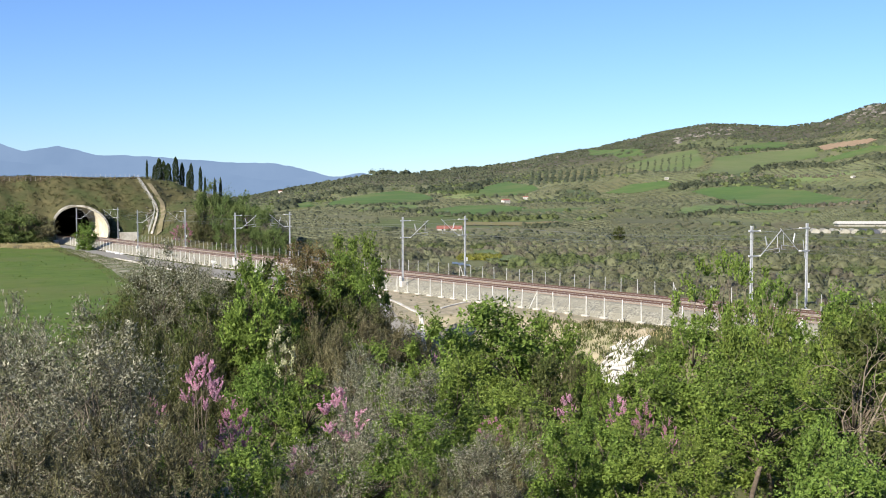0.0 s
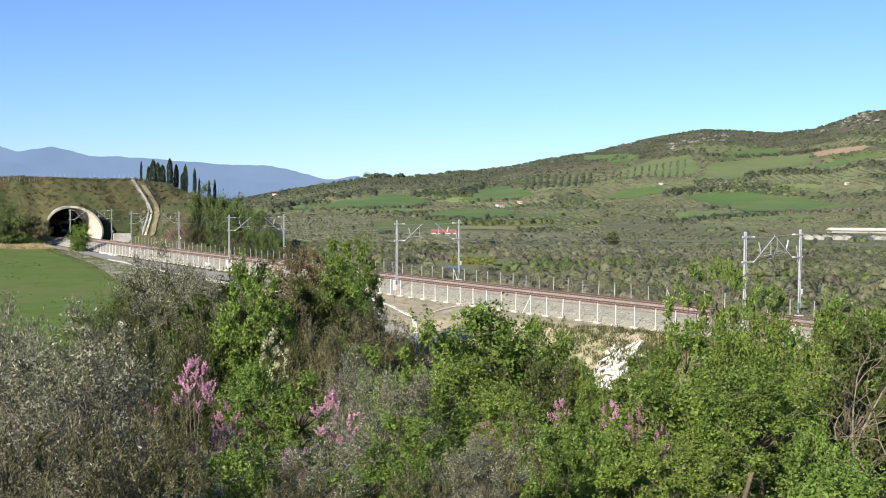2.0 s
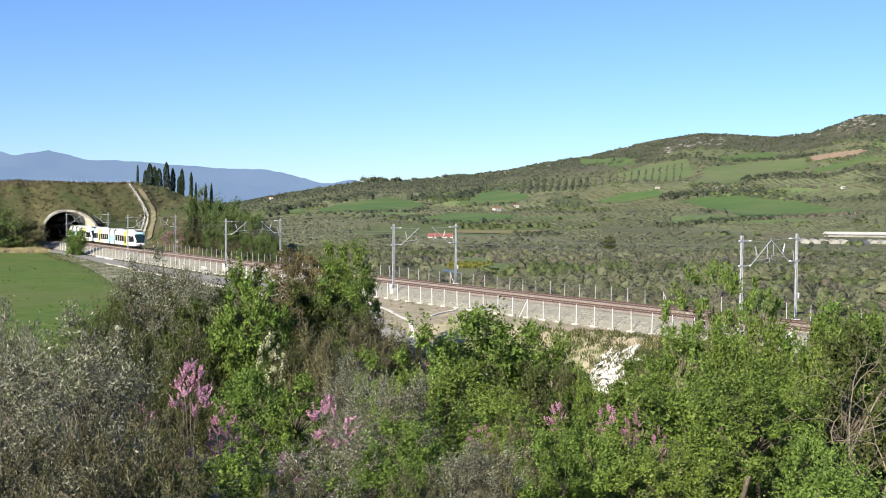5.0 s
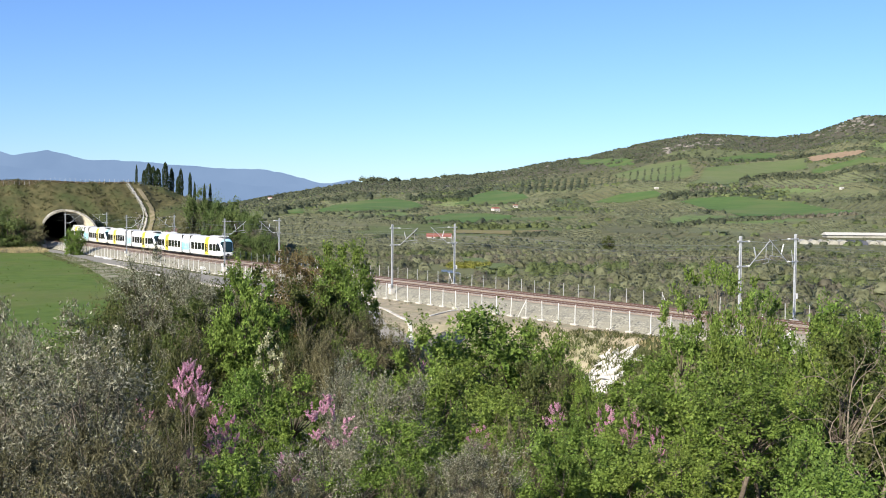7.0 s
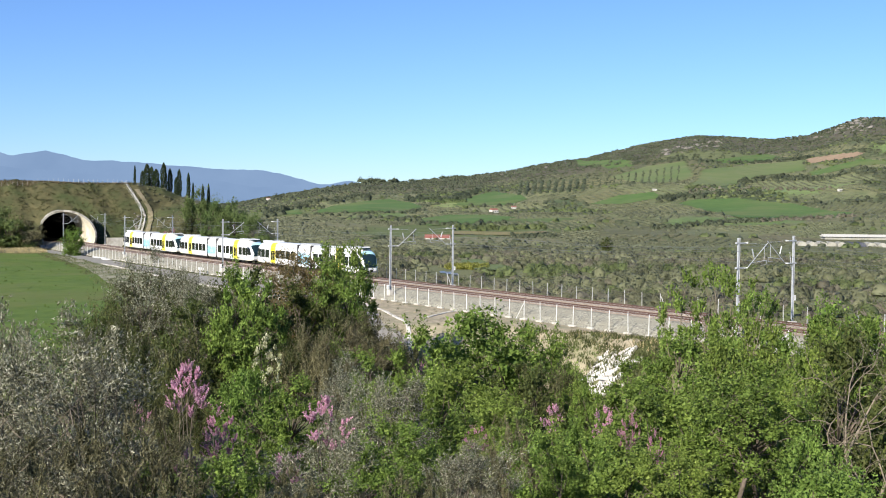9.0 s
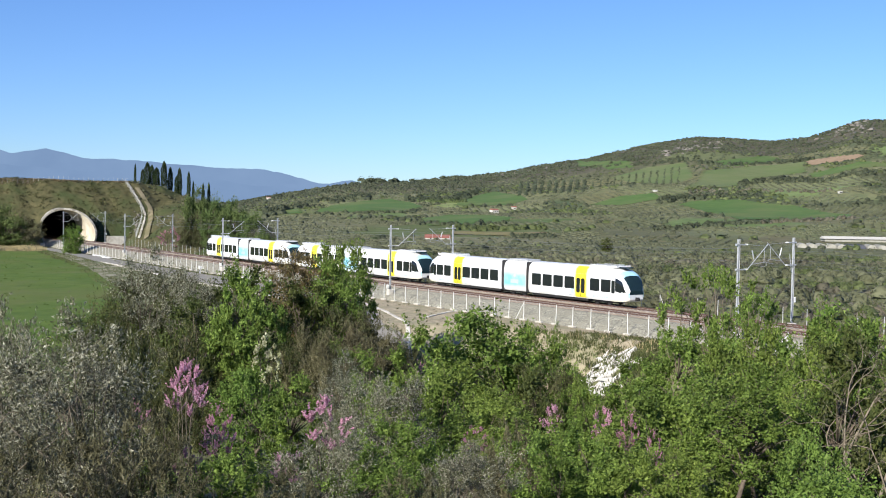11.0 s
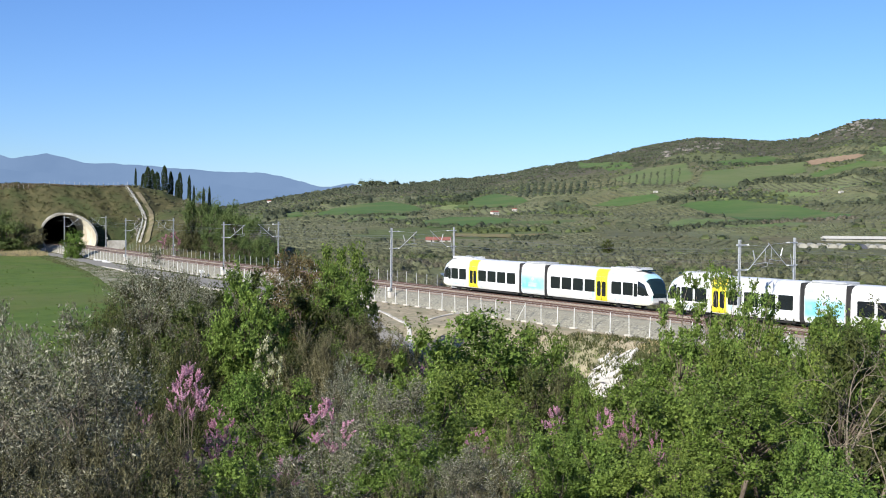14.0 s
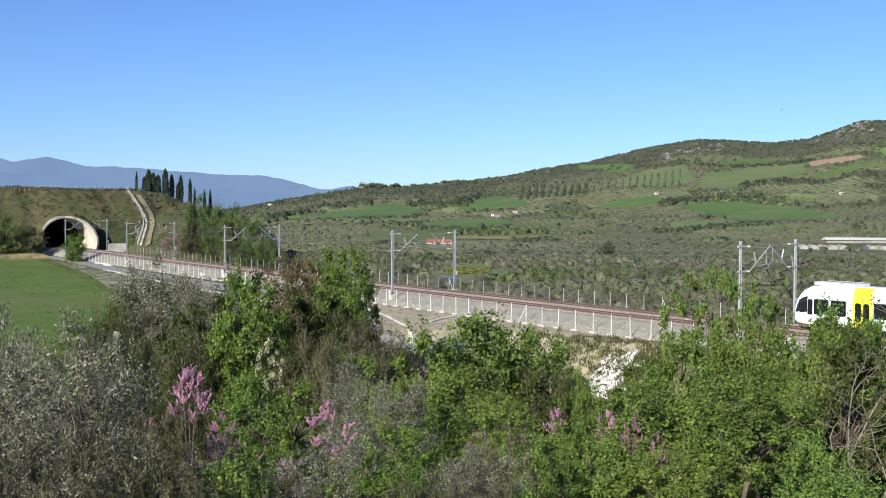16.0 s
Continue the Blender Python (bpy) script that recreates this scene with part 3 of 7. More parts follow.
def build_masts():
    a = tagged(mast(True), "galvanised steel mast with a cantilever over the track", "catenary mast", "masts along the line")
    b = tagged(mast(False), "galvanised steel mast with a cantilever and a box", "catenary mast", "masts along the line")
    for i, (s, s_far) in enumerate(zip(MAST_S, MAST_FAR)):
        m = by_line(s, 5.75, -0.75)
        n = by_line(s_far, -6.5, -0.75)
        # the arms point to the tracks: local -y is the viewer's side for a pose by the line
        m = m @ pose(0, 0, 0, 0, 0, 180)
        if i == 0:
            a.matrix_basis, b.matrix_basis = m, n
        else:
            copy_thing(a, m)
            copy_thing(b, n)
    for lat in (2.25, -2.25):
        root = empty("overhead_line", by_line(0, lat, 5.3))
        tagged(root, "thin copper contact and carrier wires above the track", "overhead wire")
        inv = root.matrix_world.inverted()
        wire, carry = bmesh.new(), bmesh.new()
        stops = [-330, -270, -215, -165] + list(MAST_S) + [224, 280]
        for p, q in zip(stops[:-1], stops[1:]):
            n = 8
            for k in range(n):
                t0, t1 = k / n, (k + 1) / n
                u0, u1 = p + (q - p) * t0, p + (q - p) * t1
                rod(wire, inv @ spot(u0, lat, 5.35), inv @ spot(u1, lat, 5.35), 0.008, sides=4)
                z0, z1 = 6.9 - 3.0 * t0 * (1 - t0), 6.9 - 3.0 * t1 * (1 - t1)
                rod(carry, inv @ spot(u0, lat, z0), inv @ spot(u1, lat, z1), 0.008, sides=4)
                if k:
                    rod(carry, inv @ spot(u0, lat, z0), inv @ spot(u0, lat, 5.35), 0.004, sides=3)
        part("contact_wire", wire, M_WIRE, root)
        part("carrier_wire", carry, M_WIRE, root)
    for lat in (6.4, -7.5):
        root = empty("feeder_wire", by_line(0, lat, 7.2))
        tagged(root, "thin feeder wire along the mast tops", "overhead wire")
        inv = root.matrix_world.inverted()
        bm = bmesh.new()
        stops = list(MAST_S) + [224, 280]
        for p, q in zip(stops[:-1], stops[1:]):
            for k in range(8):
                t0, t1 = k / 8, (k + 1) / 8
                rod(bm, inv @ spot(p + (q - p) * t0, lat, 6.55 - 3.2 * t0 * (1 - t0)), inv @ spot(p + (q - p) * t1, lat, 6.55 - 3.2 * t1 * (1 - t1)), 0.009, sides=4)
        part("wire", bm, M_WIRE, root)


# ---- the viewer's side of the line ----
def strip_by_line(name, s_values, lat_a, lat_b, mat, lift, label, category, n=6, slab=0.0):
    """A sheet between two lines beside the tracks, laid over the land."""
    v = []
    for s in s_values:
        a, b = np.interp(s, *lat_a), np.interp(s, *lat_b)
        for k in range(n + 1):
            x, y, _ = along(s, a + (b - a) * k / n)
            v.append((float(x), float(y), land_at(float(x), float(y)) + lift))
    return tagged(obj(name, v, grid_faces(len(s_values), n + 1), mat, True), label, category, kind="structure")


ROAD_FAR = ([-112, -60, 40, 58, 70, 81, 95], [7.7, 7.9, 8.6, 10.9, 14.0, 18.2, 26.0])
ROAD_NEAR = ([-112, -28, 12, 58, 70, 81, 95], [10.5, 14.2, 16.0, 17.5, 21.0, 26.0, 34.0])


def kerb_line(name, pts, wide, high, label):
    """A kerb or channel of pale concrete pieces end to end."""
    root = empty(name, Matrix.Translation(pts[0]))
    tagged(root, label, "kerb", kind="structure")
    for a, b in zip(pts[:-1], pts[1:]):
        d = Vector(b) - Vector(a)
        bm = bmesh.new()
        m = Matrix.Translation((Vector(a) + Vector(b)) / 2 - Vector(pts[0])) @ d.to_track_quat("X", "Z").to_matrix().to_4x4()
        box(bm, 0, 0, 0, d.length - 0.03, wide, high, 0.03, m)
        part("kerb_stone", bm, M_CONCRETE, root)


def on_land(s, lat, up=0.0):
    x, y, _ = along(s, lat)
    return Vector((float(x), float(y), land_at(float(x), float(y)) + up))


def build_near_ground():
    drape("meadow", [(-150, 310), (-96, 283), (-68, 235), (-51, 196), (-41, 170), (-36, 140), (-30, 110), (-24, 84), (-44, 66), (-95, 84), (-160, 200)], M_MEADOW, 0.12, 1.8, "smooth green meadow below the railway", "meadow")
    s = np.arange(-112, 87, 3.0)
    strip_by_line("road", s, ROAD_FAR, ROAD_NEAR, M_ASPHALT, 0.14, "grey gravelled service road beside the railway", "road")
    kerb_line("road_kerb", [on_land(q, float(np.interp(q, *ROAD_NEAR)), 0.2) for q in np.arange(-40, 60, 2.5)], 0.35, 0.3, "pale concrete kerb along the service road")
    kerb_line("drain_channel", [on_land(q, float(np.interp(q, *ROAD_FAR)), 0.1) for q in np.arange(46, 90, 1.2)], 0.4, 0.3, "whitish concrete drain along a bend of the road")
    kerb_line("drain_channel", [on_land(77.9 - 3.0 * math.sin(k * 0.157), 13.6 - 0.62 * k, 0.12 + 0.01 * k) for k in range(11)], 0.28, 0.25, "short pale concrete drain on bare earth")
    strip_by_line("verge", np.arange(-90, 40, 3.0), ROAD_NEAR, ([-90, -28, 12, 40], [13.0, 19.5, 27.0, 30.0]), M_VERGE, 0.17, "stony verge of dry grass beside the road", "verge")
    strip_by_line("bare_earth", np.arange(44, 106, 1.5), ([44, 106], [6.6, 6.6]), ([44, 58, 70, 81, 90, 101, 106], [9.0, 11.5, 15.0, 21.0, 20.0, 14.5, 10.5]), M_DIRT, 0.16, "bare tan earth below the ballast", "earth", 10)


M_VERGE = mottled("stony dry verge", (0.17, 0.16, 0.10), (0.34, 0.32, 0.24), 0.9, (0.09, 0.115, 0.04), 0.25, relief=0.6, depth=0.08)


def stone(rng, size):
    """An angular rock: the hull of a few scattered points."""
    bm = bmesh.new()
    p = rng.normal(size=(15, 3))
    p /= np.linalg.norm(p, axis=1)[:, None]
    p *= rng.uniform(0.7, 1.0, (15, 1)) * np.array(size)
    for c in p:
        bm.verts.new(c)
    bmesh.ops.convex_hull(bm, input=bm.verts[:])
    bmesh.ops.delete(bm, geom=[v for v in bm.verts if not v.link_faces], context="VERTS")
    return bm


def build_rocks():
    rng = np.random.default_rng(31)
    # (s, lat, z, size): a white face of limestone falling into the gully
    for k in range(64):
        q = rng.uniform(0, 1)
        s = 104.6 + rng.normal() * 1.1 + q * 0.3
        lat = 11.2 + q * 3.8
        z = on_land(s, lat).z + 0.05 * sz if (sz := float(rng.uniform(0.25, 0.75))) else 0
        bm = stone(rng, (sz * 2.9, sz * 0.55, sz * 0.42))
        ob = part("limestone_rock", bm, M_ROCK)
        p = spot(s, lat, z)
        ob.matrix_basis = pose(p.x, p.y, p.z, float(rng.uniform(20, 60)), float(rng.normal() * 14 - 34), float(rng.uniform(-25, 25)))
        tagged(ob, "angular white limestone rock on a broken slope", "rock", "white rocks above the gully")


def build_lineside():
    """Small pale things beside the track: slabs, blocks at the tunnel's foot, a white cabinet on posts."""
    rng = np.random.default_rng(38)
    for k in range(7):
        s, lat = -69 + k * 2.3 + rng.normal() * 0.4, 7.7 + rng.normal() * 0.25
        bm = bmesh.new()
        box(bm, 0, 0, 0.1, rng.uniform(0.9, 1.5), rng.uniform(0.5, 0.8), 0.22, 0.03)
        ob = part("concrete_slab", bm, M_POST)
        ob.matrix_basis = Matrix.Translation(on_land(s, lat, 0.14)) @ pose(0, 0, 0, rng.normal() * 4, rng.normal() * 4, math.degrees(float(heading(s))) + rng.normal() * 14)
        tagged(ob, "white concrete slab left lying beside the track", "slab", "slabs beside the track")
    for s, lat, w, h in ((-124.2, 7.3, 1.3, 1.1), (-123.6, 8.7, 1.0, 0.8), (-123.9, 9.9, 0.8, 1.0)):
        bm = bmesh.new()
        box(bm, 0, 0, h / 2, w, 0.8, h, 0.05)
        ob = part("concrete_block", bm, M_CONCRETE)
        ob.matrix_basis = Matrix.Translation(spot(s, lat, max(float(mound(s, lat)), land_at(*spot(s, lat).xy)) - 0.15)) @ pose(0, 0, 0, 0, 0, float(rng.uniform(0, 60)))
        tagged(ob, "weathered concrete block at the foot of the tunnel arch", "block", "blocks at the tunnel")
    root = empty("lineside_cabinet", Matrix.Translation(on_land(-2.0, 7.75, 0.1)) @ pose(0, 0, 0, 0, 0, math.degrees(float(heading(-2.0)))))
    tagged(root, "small white cabinet on posts beside the fence", "cabinet")
    bm = bmesh.new()
    box(bm, 0, 0, 0.95, 0.75, 0.35, 0.45, 0.03)
    part("body", bm, M_POST, root)
    bm = bmesh.new()
    box(bm, 0, -0.02, 1.2, 0.85, 0.45, 0.05, 0.01)
    part("lid", bm, M_POST, root)
    for dx in (-0.25, 0.25):
        bm = bmesh.new()
        box(bm, dx, 0, 0.35, 0.09, 0.09, 0.8, 0.01)
        part("leg", bm, M_MAST, root)
    bm = bmesh.new()
    rod(bm, (0.4, 0, 1.1), (1.5, 0, 1.1), 0.04)
    rod(bm, (1.5, 0, 1.1), (1.5, 0, 0.0), 0.04)
    part("guard_rail", bm, M_POST, root, "white bent guard rail")


def build_clods():
    rng = np.random.default_rng(37)
    for k in range(70):
        s, lat = rng.uniform(60, 103), rng.uniform(7.6, 15)
        size = float(rng.uniform(0.06, 0.2))
        p = on_land(s, lat, 0.16)
        ob = part("earth_clod", stone(rng, (size * 1.4, size, size * 0.7)), M_DIRT)
        ob.matrix_basis = pose(p.x, p.y, p.z, *rng.uniform(-30, 30, 2), float(rng.uniform(0, 360)))
        tagged(ob, "pale clod of earth on bare ground", "clod", "clods on the bare earth")


def build_hill_details():
    # tan track and stepped drain up the hill's flank: (s, lat) from the foot to the crest
    foot = [(-103.9, -13.9), (-113.0, -17.0), (-123.1, -20.6), (-133.0, -23.1), (-137.2, -22.3), (-141.6, -21.6)]
    drain = [(-109.6, -13.8), (-113.1, -15.3), (-122.5, -18.6), (-129.8, -21.0), (-132.9, -21.2), (-136.3, -20.7), (-139.5, -20.2), (-144.5, -19.7)]

    def curve(stops, n):
        t = np.linspace(0, len(stops) - 1, n)
        a, b = np.array(stops).T
        return np.interp(t, range(len(stops)), a), np.interp(t, range(len(stops)), b)

    verts = []
    for s, lat in zip(*curve(foot, 40)):
        for w in (0.55, 0.2, -0.3, -0.8):
            x, y, _ = along(s, lat + w)
            verts.append((float(x), float(y), float(mound(s, lat + w)) + 0.38))
    tagged(obj("hill_track", verts, grid_faces(40, 4), M_TRACK, True), "bare tan track up the side of the hill", "path", kind="structure")
    pts = []
    for s, lat in zip(*curve(drain, 44)):
        p = spot(s, lat)
        pts.append(Vector((p.x, p.y, float(mound(s, lat)) + 0.42)))
    root = empty("stepped_drain", Matrix.Translation(pts[0]))
    tagged(root, "pale stepped concrete drain down the hill", "drain", kind="structure")
    rng = np.random.default_rng(91)
    for a, b in zip(pts[:-1], pts[1:]):
        # level slabs one above the other, with earth between
        bm = bmesh.new()
        d = Vector((b.x - a.x, b.y - a.y, 0))
        m = Matrix.Translation((a + b) / 2 - pts[0]) @ d.to_track_quat("X", "Z").to_matrix().to_4x4()
        box(bm, 0, rng.normal() * 0.04, 0, max(d.length * 0.7, 0.3), rng.uniform(0.4, 0.6), rng.uniform(0.28, 0.42), 0.04, m)
        part("step", bm, M_CONCRETE, root)
    for k in range(30):
        # broken stone beside the drain's lower half
        q = rng.random()
        s, lat = -131.0 + 11 * q + rng.normal() * 0.7, -19.2 + 4.1 * q + rng.normal() * 0.45
        size = float(rng.uniform(0.18, 0.5))
        ob = part("rubble_rock", stone(rng, (size * 1.3, size, size * 0.7)), M_CRAG)
        p = spot(s, lat)
        ob.matrix_basis = pose(p.x, p.y, float(mound(s, lat)) + 0.2, *rng.uniform(-30, 30, 2), float(rng.uniform(0, 360)))
        tagged(ob, "pale broken rock beside the hill drain", "rock", "rubble on the hill")
    # fence posts beside the drain
    proto = tagged(fence_post("fence_post", 1.6, False, 0, M_POST_FAR), "pale fence post beside the hill drain", "fence post", "fence beside the hill drain")
    for k in range(0, 43):
        p = pts[k] + Vector((-0.9, 0.3, -0.2))
        if k == 0:
            proto.matrix_basis = Matrix.Translation(p)
        else:
            copy_thing(proto, Matrix.Translation(p))


M_TRACK = mottled("worn grassy track", (0.15, 0.13, 0.08), (0.27, 0.225, 0.145), 0.7, (0.12, 0.115, 0.05), 0.35, relief=0.5, depth=0.1)


def mound_or_land(x, y):
    s, lat = line_coords(np.array([x]), np.array([y]))
    return max(float(mound(s, lat)[0]), land_at(x, y))


# ---- buildings in the valley ----
M_ROOF = mottled("terracotta roof", (0.22, 0.085, 0.065), (0.30, 0.13, 0.10), 1.5, relief=0.3, depth=0.05)
M_WALL = mottled("whitewashed wall", (0.42, 0.40, 0.35), (0.55, 0.53, 0.47), 1.0, relief=0.1)
M_SHEET = mottled("white plastic sheeting", (0.22, 0.21, 0.17), (0.36, 0.35, 0.30), 0.25, relief=0.2, depth=0.1)
M_SLATE = mottled("dark panels", (0.05, 0.055, 0.07), (0.09, 0.095, 0.11), 0.6, relief=0.1)
M_HOLE = mottled("dark opening", (0.03, 0.03, 0.03), (0.05, 0.05, 0.05), 2, relief=0)


def house(w, d, h, roof, turn, u, dist, label, roof_mat=None):
    x, y = u * dist, dist
    root = tagged(empty("house", pose(x, y, land_at(x, y) - 0.3, 0, 0, turn)), label, "house")
    bm = bmesh.new()
    box(bm, 0, 0, h / 2, w, d, h, 0.05)
    part("wall", bm, M_WALL, root)
    bm = bmesh.new()
    e = 0.4
    vs = [bm.verts.new(c) for c in ((-w / 2 - e, -d / 2 - e, h), (w / 2 + e, -d / 2 - e, h), (w / 2 + e, d / 2 + e, h), (-w / 2 - e, d / 2 + e, h), (-w / 2 - e, 0, h + roof), (w / 2 + e, 0, h + roof))]
    for q in ((0, 1, 5, 4), (2, 3, 4, 5), (1, 2, 5), (3, 0, 4), (3, 2, 1, 0)):
        bm.faces.new([vs[i] for i in q])
    part("roof", bm, roof_mat or M_ROOF, root, "terracotta tiled roof")
    for k in (-0.3, 0.0, 0.3):
        bm = bmesh.new()
        box(bm, k * w, -d / 2 - 0.02, h * 0.55, 1.0, 0.1, 1.2, 0.02)
        part("window", bm, M_HOLE, root)
    return root


def build_buildings():
    house(17, 9, 1.3, 2.3, 5, 0.0056, 805, "long farm building with a red tiled roof")
    house(9, 7, 4.5, 1.8, 30, 0.0547, 1440, "small white house with a red roof by a field")
    house(6, 5, 3.5, 1.3, 10, 0.072, 1560, "tiny white house on the slope")
    house(6, 4, 2.0, 1.0, -10, 0.1951, 1640, "white house on the hillside", M_WALL)
    house(5, 4, 2.2, 1.0, 20, 0.3576, 1480, "white house on the hillside", M_WALL)
    house(9, 7, 5, 1.5, 0, -0.142, 2600, "pale house among trees on a far rise")
    # greenhouses: rows of rounded tunnels, and a long white shed
    root = tagged(empty("greenhouse", pose(0.362 * 735, 735, land_at(0.362 * 735, 735) - 0.2, 0, 0, -14)), "row of pale plastic-covered greenhouse tunnels", "greenhouse")
    for k in range(9):
        v = []
        for yy in (-9 - 2 * (k % 3), 16):
            for i in range(9):
                t = math.pi * i / 8
                v.append((k * 6.0 - 26 + 2.9 * math.cos(t), yy, 3.0 * math.sin(t) ** 0.8))
        n = 9
        f = grid_faces(2, n) + [tuple(range(n)), tuple(reversed(range(n, 2 * n)))]
        dark = k in (5, 6)
        obj("tunnel_cover", v, f, M_SLATE if dark else M_SHEET, False, root, "dark panelled cover" if dark else "")
    root = tagged(empty("shed", pose(0.383 * 850, 850, land_at(0.383 * 850, 850) - 0.2, 0, 0, -3)), "long low white-roofed farm shed", "shed")
    bm = bmesh.new()
    box(bm, 0, 0, 0.9, 66, 12, 1.8, 0.1)
    part("wall", bm, M_SHEET, root)
    bm = bmesh.new()
    vs = [bm.verts.new(c) for c in ((-34, -7, 2.1), (34, -7, 2.1), (34, 7, 2.1), (-34, 7, 2.1), (-34, 0, 4.0), (34, 0, 4.0))]
    for q in ((0, 1, 5, 4), (2, 3, 4, 5), (1, 2, 5), (3, 0, 4), (3, 2, 1, 0)):
        bm.faces.new([vs[i] for i in q])
    part("roof", bm, M_WALL, root, "white pitched roof")
    # a wet channel with reeds beyond the fence
    m, n, l, b = material("still water", 0.3)
    b.inputs["Base Color"].default_value = (0.075, 0.07, 0.055, 1)
    b.inputs["Specular IOR Level"].default_value = 0.2
    pts = [(0.008, 268), (0.015, 260), (0.023, 252), (0.024, 257), (0.016, 270), (0.009, 275)]
    drape("water", polar(pts), m, 0.12, 2.0, "grey strip of still water among scrub", "stream")


# ---- train ----
M_WHITE = mottled("white train paint", (0.64, 0.64, 0.62), (0.70, 0.70, 0.68), 0.6, (0.58, 0.57, 0.53), 0.25, rough=0.3, relief=0)
M_YELLOW = mottled("yellow door paint", (0.78, 0.62, 0.02), (0.84, 0.69, 0.04), 1.5, relief=0, rough=0.35)
M_SKYBLUE = mottled("sky blue paint", (0.34, 0.60, 0.68), (0.44, 0.68, 0.74), 0.8, relief=0, rough=0.35)


def fading_blue():
    """Blue paint in a band along the middle of the wall, fading to white above, below and towards one end."""
    m, n, l, b = material("blue fading to white", 0.35)
    c = n.new("ShaderNodeTexCoord")
    x = n.new("ShaderNodeSeparateXYZ")
    l.new(c.outputs["Object"], x.inputs[0])
    h = n.new("ShaderNodeMapRange")
    h.inputs["From Min"].default_value, h.inputs["From Max"].default_value = 0.5, 3.1
    l.new(x.outputs["Z"], h.inputs["Value"])
    band = ramp(n, l, h.outputs["Result"], [(0.06, (0, 0, 0)), (0.30, (1, 1, 1)), (0.66, (0.95, 0.95, 0.95)), (0.92, (0.1, 0.1, 0.1))])
    e = n.new("ShaderNodeMapRange")
    e.inputs["From Min"].default_value, e.inputs["From Max"].default_value = -2.6, 2.6
    e.inputs["To Min"].default_value, e.inputs["To Max"].default_value = 1.0, 0.8
    l.new(x.outputs["X"], e.inputs["Value"])
    t = noise_node(n, l, 1.3, 3, 0.6)
    dap = ramp(n, l, t.outputs["Fac"], [(0.3, (0.75, 0.75, 0.75)), (0.6, (1, 1, 1))])
    f = mix(n, l, 1.0, band.outputs["Color"], dap.outputs["Color"], "MULTIPLY")
    f = mix(n, l, 1.0, f, e.outputs["Result"], "MULTIPLY")
    l.new(mix(n, l, f, (0.68, 0.70, 0.70), (0.13, 0.50, 0.66)), b.inputs["Base Color"])
    return m


M_BLUE = fading_blue()
M_PALEYELLOW = mottled("pale yellow paint", (0.74, 0.68, 0.30), (0.78, 0.72, 0.38), 1.5, relief=0, rough=0.35)
M_CREAM = mottled("cream skirt paint", (0.78, 0.74, 0.58), (0.84, 0.81, 0.68), 1.5, relief=0, rough=0.35)
M_DARK = mottled("black undergear", (0.010, 0.010, 0.010), (0.025, 0.022, 0.02), 3, relief=0.2, rough=0.7)
M_ROOFGREY = mottled("grey roof gear", (0.30, 0.31, 0.32), (0.45, 0.46, 0.46), 2, relief=0.2, rough=0.6)
M_MAUVE = mottled("faded mauve mark", (0.42, 0.40, 0.50), (0.52, 0.48, 0.56), 3, relief=0, rough=0.4)
M_GREYMARK = mottled("grey lettering bars", (0.36, 0.44, 0.46), (0.44, 0.50, 0.52), 3, relief=0, rough=0.4)
M_PANE, _n, _l, _b = material("dark tinted glass", 0.06)
_b.inputs["Base Color"].default_value = (0.012, 0.015, 0.017, 1)
_b.inputs["Specular IOR Level"].default_value = 0.6
M_SCREEN, _n, _l, _b = material("dark blue windscreen", 0.05)
_b.inputs["Base Color"].default_value = (0.012, 0.026, 0.032, 1)
_b.inputs["Specular IOR Level"].default_value = 0.22

CAR_W = 1.47
UNIT = 38.2
# sections of the body: (y half-width, z) from skirt to roof
SECTION = [(1.28, 0.28), (1.43, 0.55), (CAR_W, 1.1), (CAR_W, 2.6), (1.40, 3.25), (1.28, 3.62), (0.95, 3.90), (0.45, 3.99), (0.0, 4.0)]


def shell(stations, mat, name, parent, label=""):
    """A body from stations of (x, width factor, lift of the skirt, roof height)."""
    v = []
    for x, w, low, high in stations:
        ring = [(y * w, low + (z - 0.28) * (high - low) / 3.72) for y, z in SECTION]
        ring = ring + [(-y, z) for y, z in reversed(ring[:-1])]
        v += [(x, y, z) for y, z in ring]
    n = 2 * len(SECTION) - 1
    f = grid_faces(len(stations), n)
    f += [tuple(range(n)), tuple(reversed(range((len(stations) - 1) * n, len(stations) * n)))]
    f += [(i * n + n - 1, i * n, (i + 1) * n, (i + 1) * n + n - 1) for i in range(len(stations) - 1)]
    ob = obj(name, v, f, mat, False, parent, label)
    for p in ob.data.polygons:
        p.use_smooth = len(p.vertices) == 4
    mod = ob.modifiers.new("edges", "EDGE_SPLIT")
    mod.split_angle = radians(40)
    return ob


